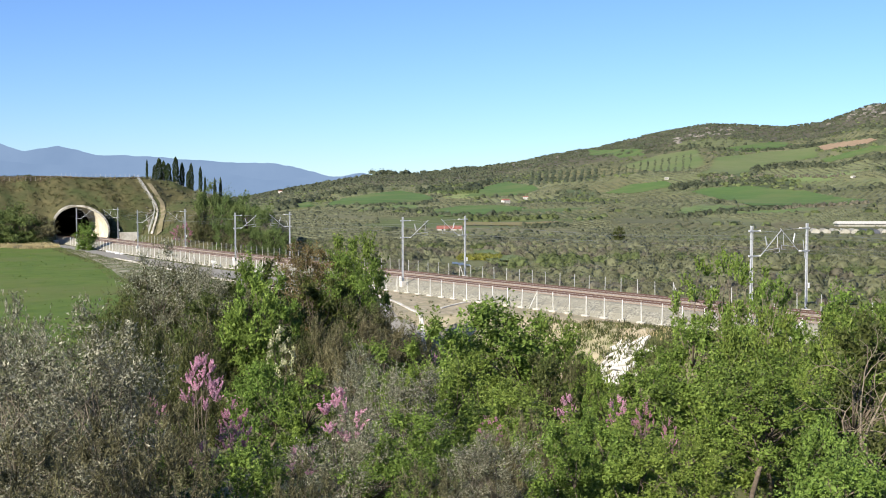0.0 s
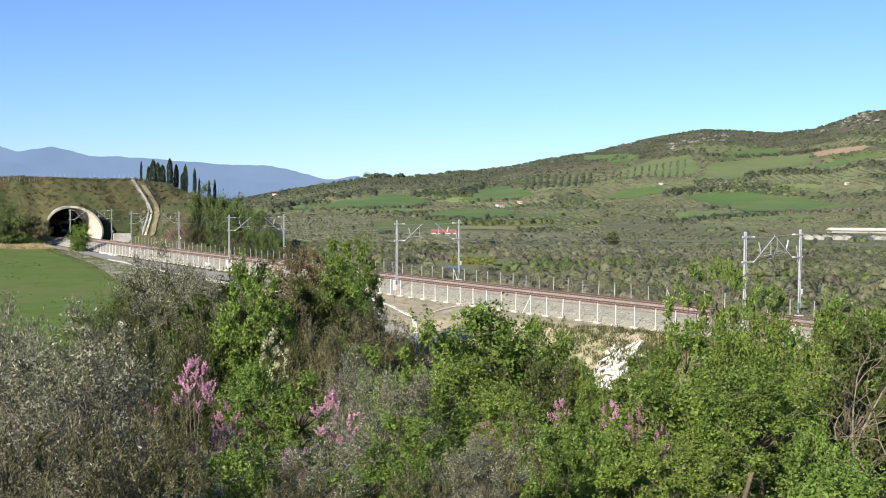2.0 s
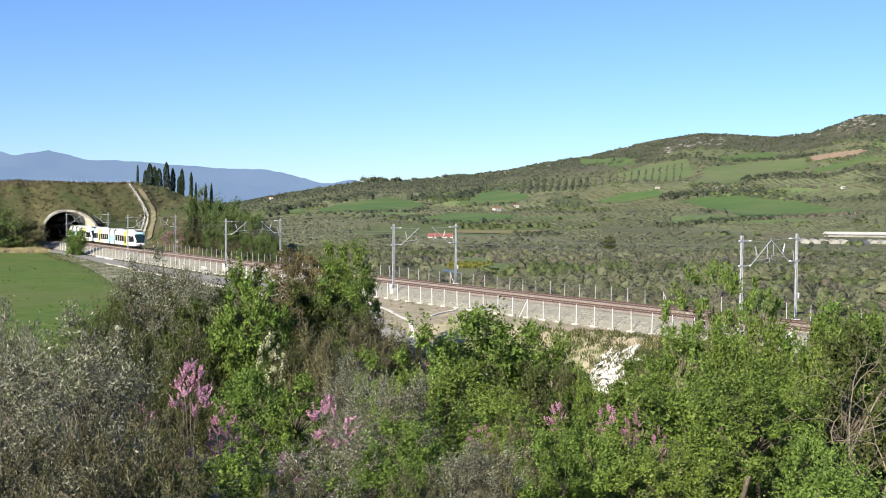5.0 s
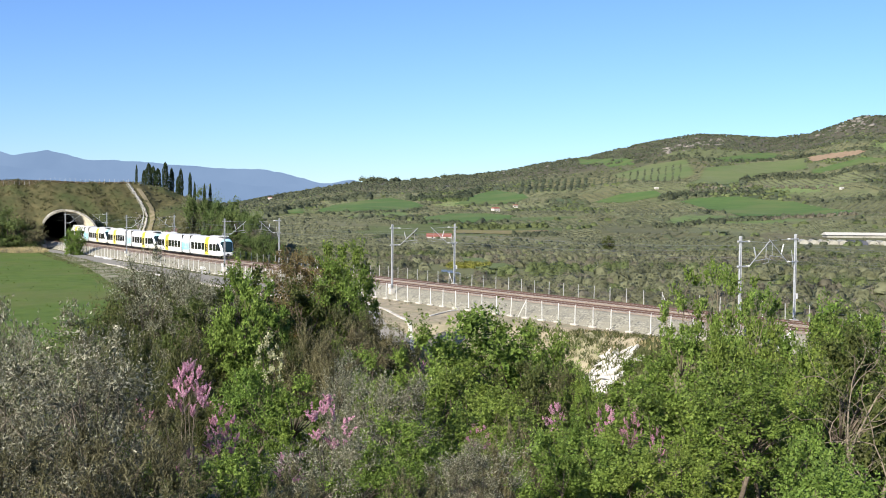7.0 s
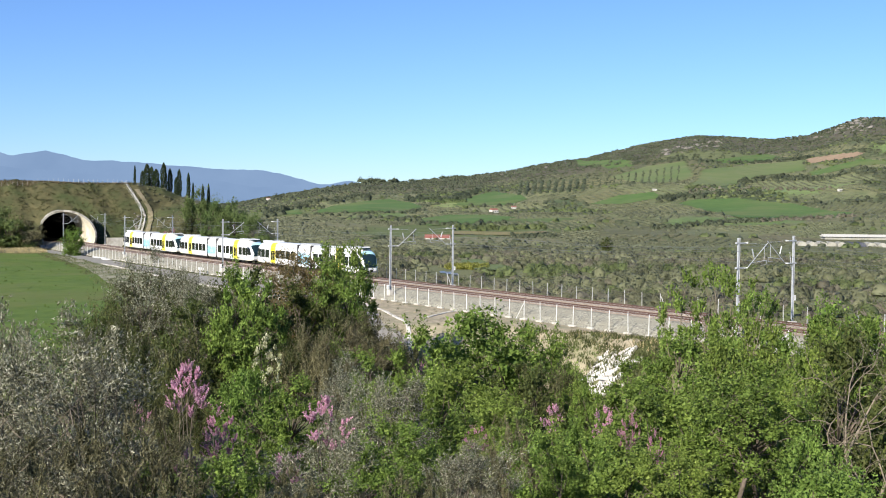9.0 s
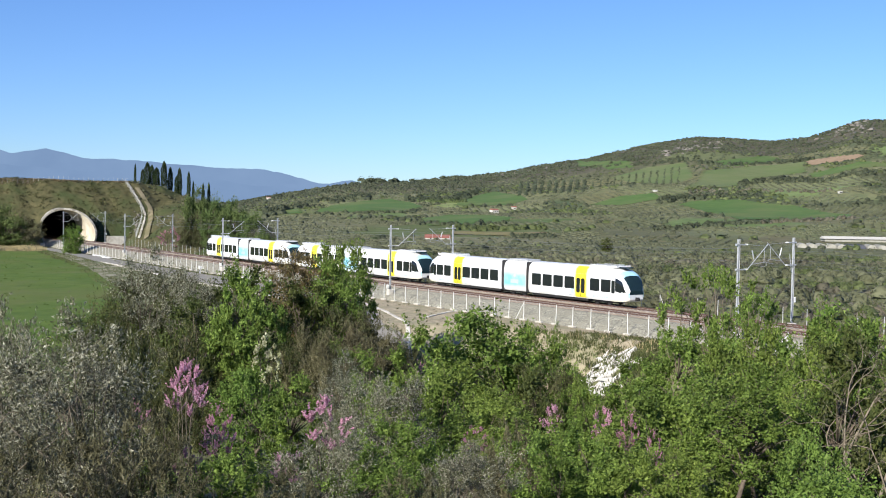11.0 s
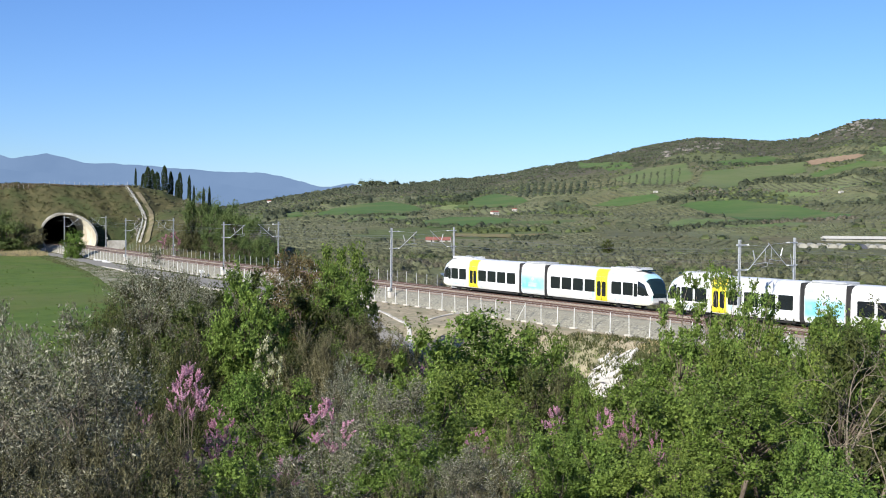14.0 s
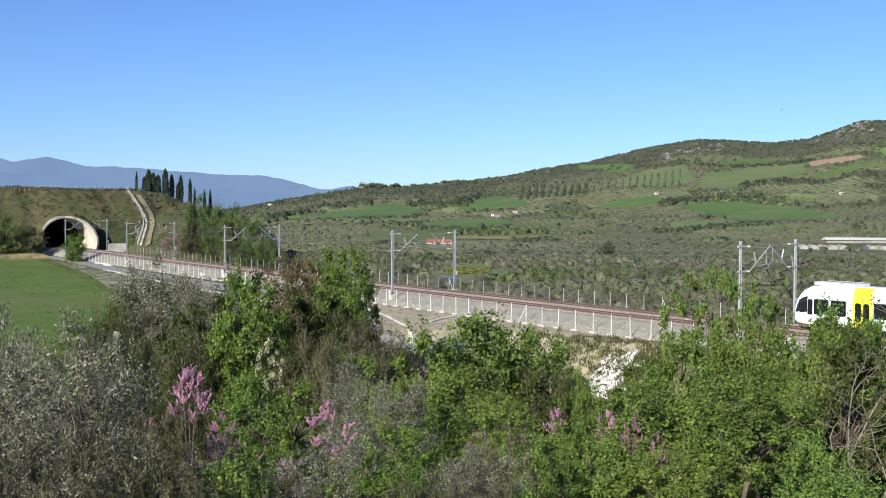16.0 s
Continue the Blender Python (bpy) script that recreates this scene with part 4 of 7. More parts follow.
def panel(name, x0, x1, z0, z1, side, mat, parent, proud=0.012, corner=0.07, label=""):
    """A flush panel or pane on the side wall, following its curve, with rounded corners."""
    ys = [p[0] for p in SECTION[:7]]
    zs = [0.5 + (p[1] - 0.28) * 3.5 / 3.72 for p in SECTION[:7]]
    levels = sorted({z0, z0 + corner, z1 - corner, z1, *[z for z in zs if z0 + corner < z < z1 - corner]})
    v, f = [], []
    for i, z in enumerate(levels):
        c = corner if i in (0, len(levels) - 1) else 0
        y = float(np.interp(z, zs, ys)) + proud
        v += [(x0 + c, side * y, z), (x1 - c, side * y, z), (x1 - c, side * (y - 0.06), z), (x0 + c, side * (y - 0.06), z)]
    for i in range(len(levels) - 1):
        for a, b in ((0, 1), (1, 2), (3, 0)):
            q = (i * 4 + a, i * 4 + b, i * 4 + 4 + b, i * 4 + 4 + a)
            f.append(q if side < 0 else q[::-1])
    k = 4 * (len(levels) - 1)
    f += [(0, 3, 2, 1) if side < 0 else (0, 1, 2, 3), (k, k + 1, k + 2, k + 3) if side < 0 else (k + 3, k + 2, k + 1, k)]
    return obj(name, v, f, mat, False, parent, label)


def build_unit():
    """One railcar: two long cars with a short power module between; x runs forwards, the middle is the origin."""
    root = empty("railcar_unit")
    mid = 2.1
    half = UNIT / 2
    for end in (1, -1):
        nose = [(half - 0.0, 0.64, 0.80, 1.75), (half - 0.12, 0.75, 0.66, 2.25), (half - 0.45, 0.86, 0.56, 2.92), (half - 1.0, 0.94, 0.52, 3.47), (half - 1.7, 0.98, 0.50, 3.82),
                (half - 2.8, 0.99, 0.50, 3.98), (half - 4.0, 1.0, 0.50, 4.0), (half - 10, 1.0, 0.50, 4.0), (mid + 0.55, 1.0, 0.50, 4.0)]
        st = [(end * x, w, a, b) for x, w, a, b in nose]
        if end > 0:
            st = st[::-1]
        car = shell(st, M_WHITE, "car_body", root, "white railcar body with a rounded nose")
        for side in (1, -1):
            # windows: four between module and door, two beyond the door, one narrow, one cab
            for k in range(4):
                x0 = mid + 1.2 + k * 1.95
                panel("window", *sorted((end * x0, end * (x0 + 1.65))), 1.42, 2.72, side, M_PANE, car)
            door = panel("door", *sorted((end * 11.0, end * 12.75)), 0.58, 3.1, side, M_YELLOW, car, 0.014, 0.05, "yellow double door")
            for a, b in ((11.18, 11.78), (11.97, 12.57)):
                panel("door_window", *sorted((end * a, end * b)), 1.05, 2.62, side, M_PANE, door, 0.024, 0.12)
            panel("door_seam", *sorted((end * 11.85, end * 11.9)), 0.6, 3.05, side, M_DARK, door, 0.02, 0.0)
            for a, b in ((10.78, 10.995), (12.755, 13.0)):
                panel("door_edge", *sorted((end * a, end * b)), 0.6, 3.85, side, M_PALEYELLOW, car, 0.012, 0.0, "pale yellow fading edge")
            panel("door_header", *sorted((end * 11.0, end * 12.75)), 3.115, 3.9, side, M_YELLOW, car, 0.016, 0.02, "yellow band above the door")
            for k in range(2):
                x0 = 13.45 + k * 1.75
                panel("window", *sorted((end * x0, end * (x0 + 1.5))), 1.42, 2.72, side, M_PANE, car)
            panel("slim_window", *sorted((end * 16.85, end * 17.35)), 1.35, 2.68, side, M_PANE, car)
            panel("logo_mark", *sorted((end * 13.9, end * 14.25)), 0.72, 1.02, side, M_GREYMARK, car, 0.01, 0.1)
            for k in range(5):
                panel("lettering_bar", *sorted((end * (14.6 + k * 0.36), end * (14.85 + k * 0.36))), 0.78, 0.98, side, M_GREYMARK, car, 0.01, 0.0)
            for k in range(3):
                panel("number_bar", *sorted((end * (13.3 + k * 0.2), end * (13.45 + k * 0.2))), 3.35, 3.55, side, M_GREYMARK, car, 0.01, 0.0)
            panel("fade_band", *sorted((end * 10.3, end * 10.77)), 0.9, 2.6, side, M_SKYBLUE, car, 0.008, 0.0, "pale blue edge beside the door")
            for k in range(3):
                panel("stencil_bar", *sorted((end * (9.9 + k * 0.17), end * (10.02 + k * 0.17))), 0.66, 0.8, side, M_GREYMARK, car, 0.01, 0.0)
            panel("handle", *sorted((end * 11.8, end * 11.84)), 1.5, 1.85, side, M_POST, door, 0.03, 0.0, "white grab handle")
        # the windscreen takes the whole raked front above the bumper, laid on the nose's own curve
        sx = np.array([q[0] for q in nose[:7]])[::-1]
        sw, sl, sh = (np.array([q[k] for q in nose[:7]])[::-1] for k in (1, 2, 3))
        xs = np.concatenate([np.linspace(half - 2.75, half - 0.15, 54), [half - 0.05, half]])
        yy = np.array([q[0] for q in SECTION] + [-q[0] for q in SECTION[-2::-1]])
        zz = np.array([q[1] for q in SECTION] + [q[1] for q in SECTION[-2::-1]])
        fine = np.linspace(0, len(yy) - 1, 129)
        yy, zz = np.interp(fine, range(len(yy)), yy), np.interp(fine, range(len(zz)), zz)
        rows = []
        for x in xs:
            w, lo, hi = np.interp(x, sx, sw), np.interp(x, sx, sl), np.interp(x, sx, sh)
            rows.append([(end * (x + 0.02), y * w * 1.012, lo + (z - 0.28) * (hi - lo) / 3.72 + (0.012 if z > 3 else 0)) for y, z in zip(yy, zz)])

        def nose_patch(name, keep, mat, label, cap=False):
            bm, made = bmesh.new(), {}

            def corner_of(i, j):
                if (i, j) not in made:
                    made[i, j] = bm.verts.new(rows[i][j])
                return made[i, j]

            for i in range(len(xs) - 1):
                for j in range(128):
                    a, b = rows[i][j], rows[i + 1][j + 1]
                    if keep((xs[i] + xs[i + 1]) / 2, (a[1] + b[1]) / 2, (a[2] + b[2]) / 2, (zz[j] + zz[j + 1]) / 2):
                        bm.faces.new([corner_of(i, j), corner_of(i, j + 1), corner_of(i + 1, j + 1), corner_of(i + 1, j)])
            if cap:
                rim = [corner_of(len(xs) - 1, j) for j in range(129) if rows[-1][j][2] > 1.25]
                if len(rim) > 2:
                    bm.faces.new(rim)
            bmesh.ops.recalc_face_normals(bm, faces=bm.faces[:])
            part(name, bm, mat, car, label, True)

        # h: the height on the car's full section, which tells roof from side wall however the nose is drawn in
        pillar = lambda z: half - 0.06 - 1.0 * (max(z - 1.35, 0) / 2.3) ** 0.9
        nose_patch("windscreen", lambda x, y, z, h: z > 1.3 and x > half - 0.72 and h > 3.6, M_SCREEN, "dark blue-green raked windscreen", True)
        nose_patch("brow", lambda x, y, z, h: half - 1.35 < x <= half - 0.72 and h > 3.55, M_SKYBLUE, "sky blue brow above the windscreen")
        nose_patch("front_panel", lambda x, y, z, h: 1.0 < z <= 1.5 and x > half - 0.16 and h < 3.6, M_SKYBLUE, "pale blue front panel below the windscreen")
        nose_patch("bumper", lambda x, y, z, h: z <= 1.0 and x > half - 2.4 and h < 1.4, M_CREAM, "cream lower apron")
        for side in (1, -1):
            nose_patch("cab_window", lambda x, y, z, h: y * side > 0.4 and 1.5 < z < 2.9 and h < 3.0 and half - 1.7 < x < pillar(z) - 0.16, M_PANE, "raked cab side window")
            bm = bmesh.new()
            box(bm, end * (half - 0.22), side * 0.78, 1.05, 0.18, 0.34, 0.2, 0.05)
            part("headlight", bm, M_POST, car)
        bm = bmesh.new()
        box(bm, end * (half - 1.6), 0, 4.0, 0.9, 1.3, 0.14, 0.05)
        part("roof_lamp", bm, M_SCREEN, car)
        bm = bmesh.new()
        box(bm, end * 14.95, 0, 4.02, 4.3, 2.1, 0.22, 0.08)
        part("roof_fairing", bm, M_WHITE, car, "raised white roof fairing")
        for k in range(3):
            bm = bmesh.new()
            box(bm, end * (13.7 + k * 1.25), -0.55, 4.17, 0.85, 0.5, 0.12, 0.03)
            part("roof_vent", bm, M_ROOFGREY, car)
        bm = bmesh.new()
        for dy in (-1.02, 1.02):
            rod(bm, (end * 12.9, dy, 4.2), (end * 17.0, dy, 4.2), 0.025, sides=5)
            for k in range(5):
                rod(bm, (end * (12.95 + k), dy, 4.05), (end * (12.95 + k), dy, 4.2), 0.02, sides=5)
        part("roof_rail", bm, M_ROOFGREY, car)
        bm = bmesh.new()
        rod(bm, (end * (half - 0.1), 0, 0.85), (end * (half + 0.49), 0, 0.85), 0.13, sides=8)
        box(bm, end * (half + 0.2), 0, 0.85, 0.3, 0.4, 0.34, 0.04)
        part("coupler", bm, M_DARK, car)
        bog = bmesh.new()
        box(bog, end * 14.9, 0, 0.5, 3.1, 2.1, 0.42, 0.08)
        for dx in (-1.0, 1.0):
            for dy in (-0.75, 0.75):
                rod(bog, (end * 14.9 + dx, dy - 0.06, 0.42), (end * 14.9 + dx, dy + 0.06, 0.42), 0.42, sides=14)
        part("bogie", bog, M_DARK, root, "black bogie")
        und = bmesh.new()
        box(und, end * 8.0, 0, 0.42, 9.5, 2.3, 0.42, 0.08)
        part("underframe", und, M_DARK, root)
        bel = bmesh.new()
        box(bel, end * (mid + 0.275), 0, 2.15, 0.548, 2.88, 3.5, 0.1)
        part("gangway_bellows", bel, M_DARK, root, "black rubber bellows")
    mod = shell([(-mid, 1.0, 0.50, 4.0), (-mid * 0.4, 1.0, 0.50, 4.0), (mid * 0.4, 1.0, 0.50, 4.0), (mid, 1.0, 0.50, 4.0)], M_WHITE, "power_module", root, "short white and pale blue power module")
    for side in (1, -1):
        panel("blue_panel", -mid + 0.05, mid - 0.05, 0.62, 2.85, side, M_BLUE, mod, 0.012, 0.02, "pale blue side panel")
        panel("vent_grille", -0.75, 0.75, 1.35, 1.8, side, M_GREYMARK, mod, 0.026, 0.02, "grey lettering plate")
        panel("round_mark", -0.22, 0.24, 2.05, 2.45, side, M_MAUVE, mod, 0.026, 0.15)
        panel("plate", -mid + 0.2, -mid + 0.9, 3.1, 3.4, side, M_GREYMARK, mod, 0.012, 0.02)
    bm = bmesh.new()
    box(bm, 0, 0, 4.04, 3.6, 1.9, 0.2, 0.05)
    part("exhaust_deck", bm, M_ROOFGREY, mod)
    bm = bmesh.new()
    box(bm, 0, 0, 0.5, 3.4, 2.1, 0.42, 0.08)
    for dx in (-1.1, 1.1):
        for dy in (-0.75, 0.75):
            rod(bm, (dx, dy - 0.06, 0.45), (dx, dy + 0.06, 0.45), 0.45, sides=14)
    part("bogie", bm, M_DARK, root, "black driven bogie")
    return root


SPEED = 39.4 / 1.45
TRAIN_LAT = -2.25


def build_train():
    a = tagged(build_unit(), "white railcar with yellow doors and a pale blue module", "train", "the three coupled railcars")
    a.matrix_basis = by_line(-225, TRAIN_LAT)
    b = copy_thing(a, by_line(-265, TRAIN_LAT))
    c = copy_thing(a, by_line(-304, TRAIN_LAT))
    for unit in (a, b, c):
        unit.scale = (0.973, 1.0, 1.0)
    return [a, b, c]


FLIGHTS = [
    [(0, 136.53, 150.0, 24.32), (6, 106.6, 140.0, 18.89), (11, 22.79, 95.0, 13.4), (11.6, 8.48, 70.0, 12.7), (12.0, 3.51, 52.0, 12.89), (12.3, 1.73, 38.0, 12.93),
     (12.5, -1.28, 29.0, 12.8), (12.6, -2.76, 25.0, 13.05), (12.8, -5.25, 20.0, 14.03), (13.2, -11.37, 16.0, 16.48), (16, -69.77, 16.0, 33.06)],
    [(0, 168.64, 120.0, 33.46), (8, 138.18, 110.0, 28.11), (14, 77.15, 90.0, 21.85), (15.5, 31.04, 66.0, 16.58), (16, 17.61, 58.0, 15.21)],
]


def motions():
    """The three coupled railcars roll out of the tunnel; two swallows cross the sky."""
    for thing, rows in zip(BIRDS, FLIGHTS):
        keys = []
        for k, (t, x, y, z) in enumerate(rows):
            a, b = (rows[k], rows[k + 1]) if k + 1 < len(rows) else (rows[k - 1], rows[k])
            d = Vector(b[1:]) - Vector(a[1:])
            keys.append((t, pose(x, y, z, 25, -math.degrees(math.atan2(d.z, math.hypot(d.x, d.y))), math.degrees(math.atan2(d.y, d.x)))))
        walk(thing, keys)
    for i, unit in enumerate(TRAIN):
        rows = []
        for k in range(33):
            t = k * 0.5
            tail = SPEED * (t - 9.0) + 0.2
            s = tail + 39.4 / 2 - 39.2 * i
            p, q = spot(s + 14, TRAIN_LAT), spot(s - 14, TRAIN_LAT)
            c = (p + q) / 2
            rows.append((t, pose(c.x, c.y, 0, 0, 0, math.degrees(math.atan2(p.y - q.y, p.x - q.x)))))
        walk(unit, rows)


# ---- plants ----
def leaf_quads(rng, centres, length, width, up=0.3, spread=1.0, out=None, tumble=0.75):
    """Leaves as slim pointed blades round the given places; out: the ways in which their faces look."""
    n = len(centres)
    d = rng.normal(size=(n, 3))
    d[:, 2] *= spread
    o = rng.normal(size=(n, 3))
    if out is not None:
        o = o * tumble + out
    o[:, 2] += up
    if out is not None:
        d = d - o * ((d * o).sum(1) / (o * o).sum(1))[:, None]
    d /= np.linalg.norm(d, axis=1)[:, None]
    e = np.cross(d, o)
    e /= np.linalg.norm(e, axis=1)[:, None] + 1e-9
    k = rng.uniform(0.65, 1.3, (n, 1))
    l, w = d * length * k / 2, e * width * k / 2
    bend = rng.uniform(-0.35, 0.35, (n, 1))
    return np.stack([centres - l - w * 0.5, centres + w * 1.35 + l * bend, centres + l - w * 0.5], 1)


def tube(v, f, path, radii, sides=5):
    """A tapered bent bar through the points of a path."""
    base = len(v)
    for i, (p, r) in enumerate(zip(path, radii)):
        a = path[min(i + 1, len(path) - 1)] - path[max(i - 1, 0)]
        a = a / (np.linalg.norm(a) + 1e-9)
        b = np.cross(a, [0.31, 0.95, 0.05])
        b /= np.linalg.norm(b) + 1e-9
        c = np.cross(a, b)
        for k in range(sides):
            t = 2 * math.pi * k / sides
            v.append(p + r * (b * math.cos(t) + c * math.sin(t)))
    for i in range(len(path) - 1):
        for k in range(sides):
            q = (k + 1) % sides
            f.append((base + i * sides + k, base + i * sides + q, base + (i + 1) * sides + q, base + (i + 1) * sides + k))
    f.append(tuple(base + k for k in reversed(range(sides))))
    f.append(tuple(base + (len(path) - 1) * sides + k for k in range(sides)))


def blades(rng, at, way, face, length, width):
    """Leaves as slim blades: at their places, pointing along way, their faces turned to face."""
    n = len(at)
    d = way / (np.linalg.norm(way, axis=1)[:, None] + 1e-9)
    e = np.cross(d, face)
    e /= np.linalg.norm(e, axis=1)[:, None] + 1e-9
    k = rng.uniform(0.65, 1.3, (n, 1)) * np.reshape(length, (-1, 1))
    l, w = d * k / 2, e * k * width / 2
    bend = rng.uniform(-0.35, 0.35, (n, 1))
    return np.stack([at - l - w * 0.5, at + w * 1.35 + l * bend, at + l - w * 0.5], 1)


def plant(name, leaf_mat, bark, width, height, low, clumps, leaves, leaf, slim, seed, clump=0.16, twiggy=0, stems=1, up=0.5, reach=1.0, loose=0.16, core=0.35,
          lean=0.0, hollow=0.35, taper=0.0, shoots=14):
    """A tree or bush: stems, limbs that reach every clump, and in each clump leafy shoots round a dense core.
    low: where the crown starts; up: how steeply the shoots rise; reach: their length; loose: how far leaves stand off them."""
    rng = np.random.default_rng(seed)
    root = empty(name)
    lobes = rng.normal(size=(7, 3))
    lobes /= np.linalg.norm(lobes, axis=1)[:, None]
    amp = rng.uniform(-0.28, 0.25, 7)
    half = np.array([width / 2, width / 2, height * (1 - low) / 2])

    def place():
        d = rng.normal(size=3)
        d /= np.linalg.norm(d)
        r = rng.uniform(hollow, 1.0) ** 0.7
        r *= 1 + float(sum(a * max(0.0, float(d @ q)) ** 3 for a, q in zip(amp, lobes)))
        z = d[2] * r
        k = 1 - taper * (z + 1) / 2
        return np.array([d[0] * r * width / 2 * 0.86 * k + lean * z, d[1] * r * width / 2 * 0.86 * k, height * (low + (1 - low) * (z * 0.46 + 0.48))])

    cen = [place()]
    while len(cen) < clumps:
        # of a few places, the one farthest from the clumps so far: gaps stay open between them
        some = [place() for _ in range(5)]
        have = np.array(cen)
        cen.append(max(some, key=lambda c: float(np.min(np.linalg.norm((have - c) / half, axis=1)))))
    cen = np.array(cen)
    if low < 0.12:
        # a bush is leafy down to its foot
        k = len(cen) // 4
        t, r = rng.uniform(0, 2 * math.pi, k), rng.uniform(0.25, 0.85, k) * width / 2
        cen[:k] = np.stack([r * np.cos(t), r * np.sin(t), rng.uniform(0.08, 0.36, k) * height], 1)
    # the outermost clumps come to the given width and height
    far = np.percentile(np.hypot(cen[:, 0], cen[:, 1]), 92) + clump * width * 0.6
    cen[:, :2] *= width / 2 / far
    crest = np.percentile(cen[:, 2], 95) + clump * width * (0.5 + 0.2 * up) * reach
    floor = cen[:, 2].min()
    cen[:, 2] = floor + (cen[:, 2] - floor) * (height - floor) / (crest - floor)
    size = clump * width * rng.uniform(0.55, 1.45, len(cen))
    # shoots: from the clump's heart outwards and upwards
    ns = len(cen) * shoots
    own = np.repeat(np.arange(len(cen)), shoots)
    outward = (cen - [0, 0, height * (low + 0.35 * (1 - low))]) / half
    way = rng.normal(size=(ns, 3))
    way /= np.linalg.norm(way, axis=1)[:, None]
    way = way * 0.9 + outward[own] * 0.45 + np.array([0, 0, up])
    way /= np.linalg.norm(way, axis=1)[:, None]
    long = size[own] * reach * rng.uniform(0.65, 1.35, ns)
    start = cen[own] + rng.normal(size=(ns, 3)) * size[own][:, None] * 0.18
    n_core = int(leaves * core)
    n_out = leaves - n_core
    k = rng.integers(0, ns, n_out)
    t = rng.uniform(0.12, 1.0, n_out) ** 0.8
    side = np.clip(rng.normal(size=(n_out, 3)), -1.25, 1.25)
    at = start[k] + way[k] * (long[k] * t)[:, None] + side * (loose * size[own[k]] * (1.15 - 0.6 * t))[:, None]
    point = way[k] * 0.8 + rng.normal(size=(n_out, 3)) * (0.25 + loose * 3.0)
    look_to = rng.normal(size=(n_out, 3)) * 0.55 + outward[own[k]] * 0.6 + way[k] * 0.2 + np.array([0, 0, 0.35])
    c = rng.integers(0, len(cen), n_core)
    inner = rng.normal(size=(n_core, 3))
    inner *= (rng.uniform(0.1, 0.62, n_core) / np.linalg.norm(inner, axis=1))[:, None]
    at = np.concatenate([at, cen[c] + inner * size[c][:, None]])
    point = np.concatenate([point, rng.normal(size=(n_core, 3))])
    look_to = np.concatenate([look_to, rng.normal(size=(n_core, 3)) * 0.4 + inner + outward[c] * 0.5])
    big = np.concatenate([np.full(n_out, leaf), np.full(n_core, leaf * 1.35)])
    at[:, 2] = np.maximum(at[:, 2], 0.02 * height)
    # stems and limbs
    v, f = [], []
    r0 = (0.02 if bark in (M_STEM, M_TWIG) else 0.028) * height / math.sqrt(stems) * (0.55 if low > 0.3 else 1.0)
    feet = [np.array([0.06 * width * math.cos(6.283 * k / stems + seed) * (stems > 1), 0.06 * width * math.sin(6.283 * k / stems + seed) * (stems > 1), -0.25]) for k in range(stems)]
    forks = []
    for k, p in enumerate(feet):
        out = p * np.array([3.0, 3.0, 0])
        top = np.array([out[0] + rng.normal() * 0.05 * width, out[1] + rng.normal() * 0.05 * width, height * (low + 0.30)])
        mid = (p + top) / 2 + rng.normal(size=3) * 0.05 * width
        quarter = (p + mid) / 2 + rng.normal(size=3) * 0.03 * width
        tube(v, f, [p, quarter, mid, (mid + top) / 2 + rng.normal(size=3) * 0.03 * width, top], [r0, r0 * 0.9, r0 * 0.8, r0 * 0.65, r0 * 0.5], 6)
        forks += [mid, top]
    for i, c in enumerate(cen):
        k = int(rng.integers(0, stems))
        low_end, high_end = forks[2 * k], forks[2 * k + 1]
        a = low_end * 0.2 + feet[k] * 0.8
        share = min(max((c[2] * 0.75 - a[2]) / (high_end[2] - a[2]), 0.05), 1.0)
        a = a + (low_end - a) * min(share * 2, 1.0) + (high_end - low_end) * max(share * 2 - 1, 0.0)
        m = (a + c) / 2 + rng.normal(size=3) * 0.05 * width + np.array([0, 0, 0.04 * height])
        q = (m + c) / 2 + rng.normal(size=3) * 0.03 * width + np.array([0, 0, 0.02 * height])
        tube(v, f, [a, m, q, c], [r0 * 0.34, r0 * 0.22, r0 * 0.14, r0 * 0.06], 4)
        for g in range(min(twiggy, shoots)):
            h = i * shoots + g
            e = start[h] + way[h] * long[h] * 1.1
            w = (c + e) / 2 + rng.normal(size=3) * 0.12 * size[i] - np.array([0, 0, 0.08 * size[i]])
            tube(v, f, [c, w, e], [r0 * 0.11, r0 * 0.08, r0 * 0.03], 3)
    # brought to the given height and width
    fit = np.array([1.0, 1.0, 0.0]) * (width / 2 / np.percentile(np.hypot(at[:, 0] - lean * at[:, 2] / height, at[:, 1]), 95)) + np.array([0, 0, height / np.percentile(at[:, 2], 97.5)])
    at, v = at * fit, np.array(v) * fit
    obj("trunk", v, f, bark, True, root)
    quads("crown", blades(rng, at, point, look_to, big, slim), leaf_mat, root)
    root["w"], root["h"] = width, height
    return root


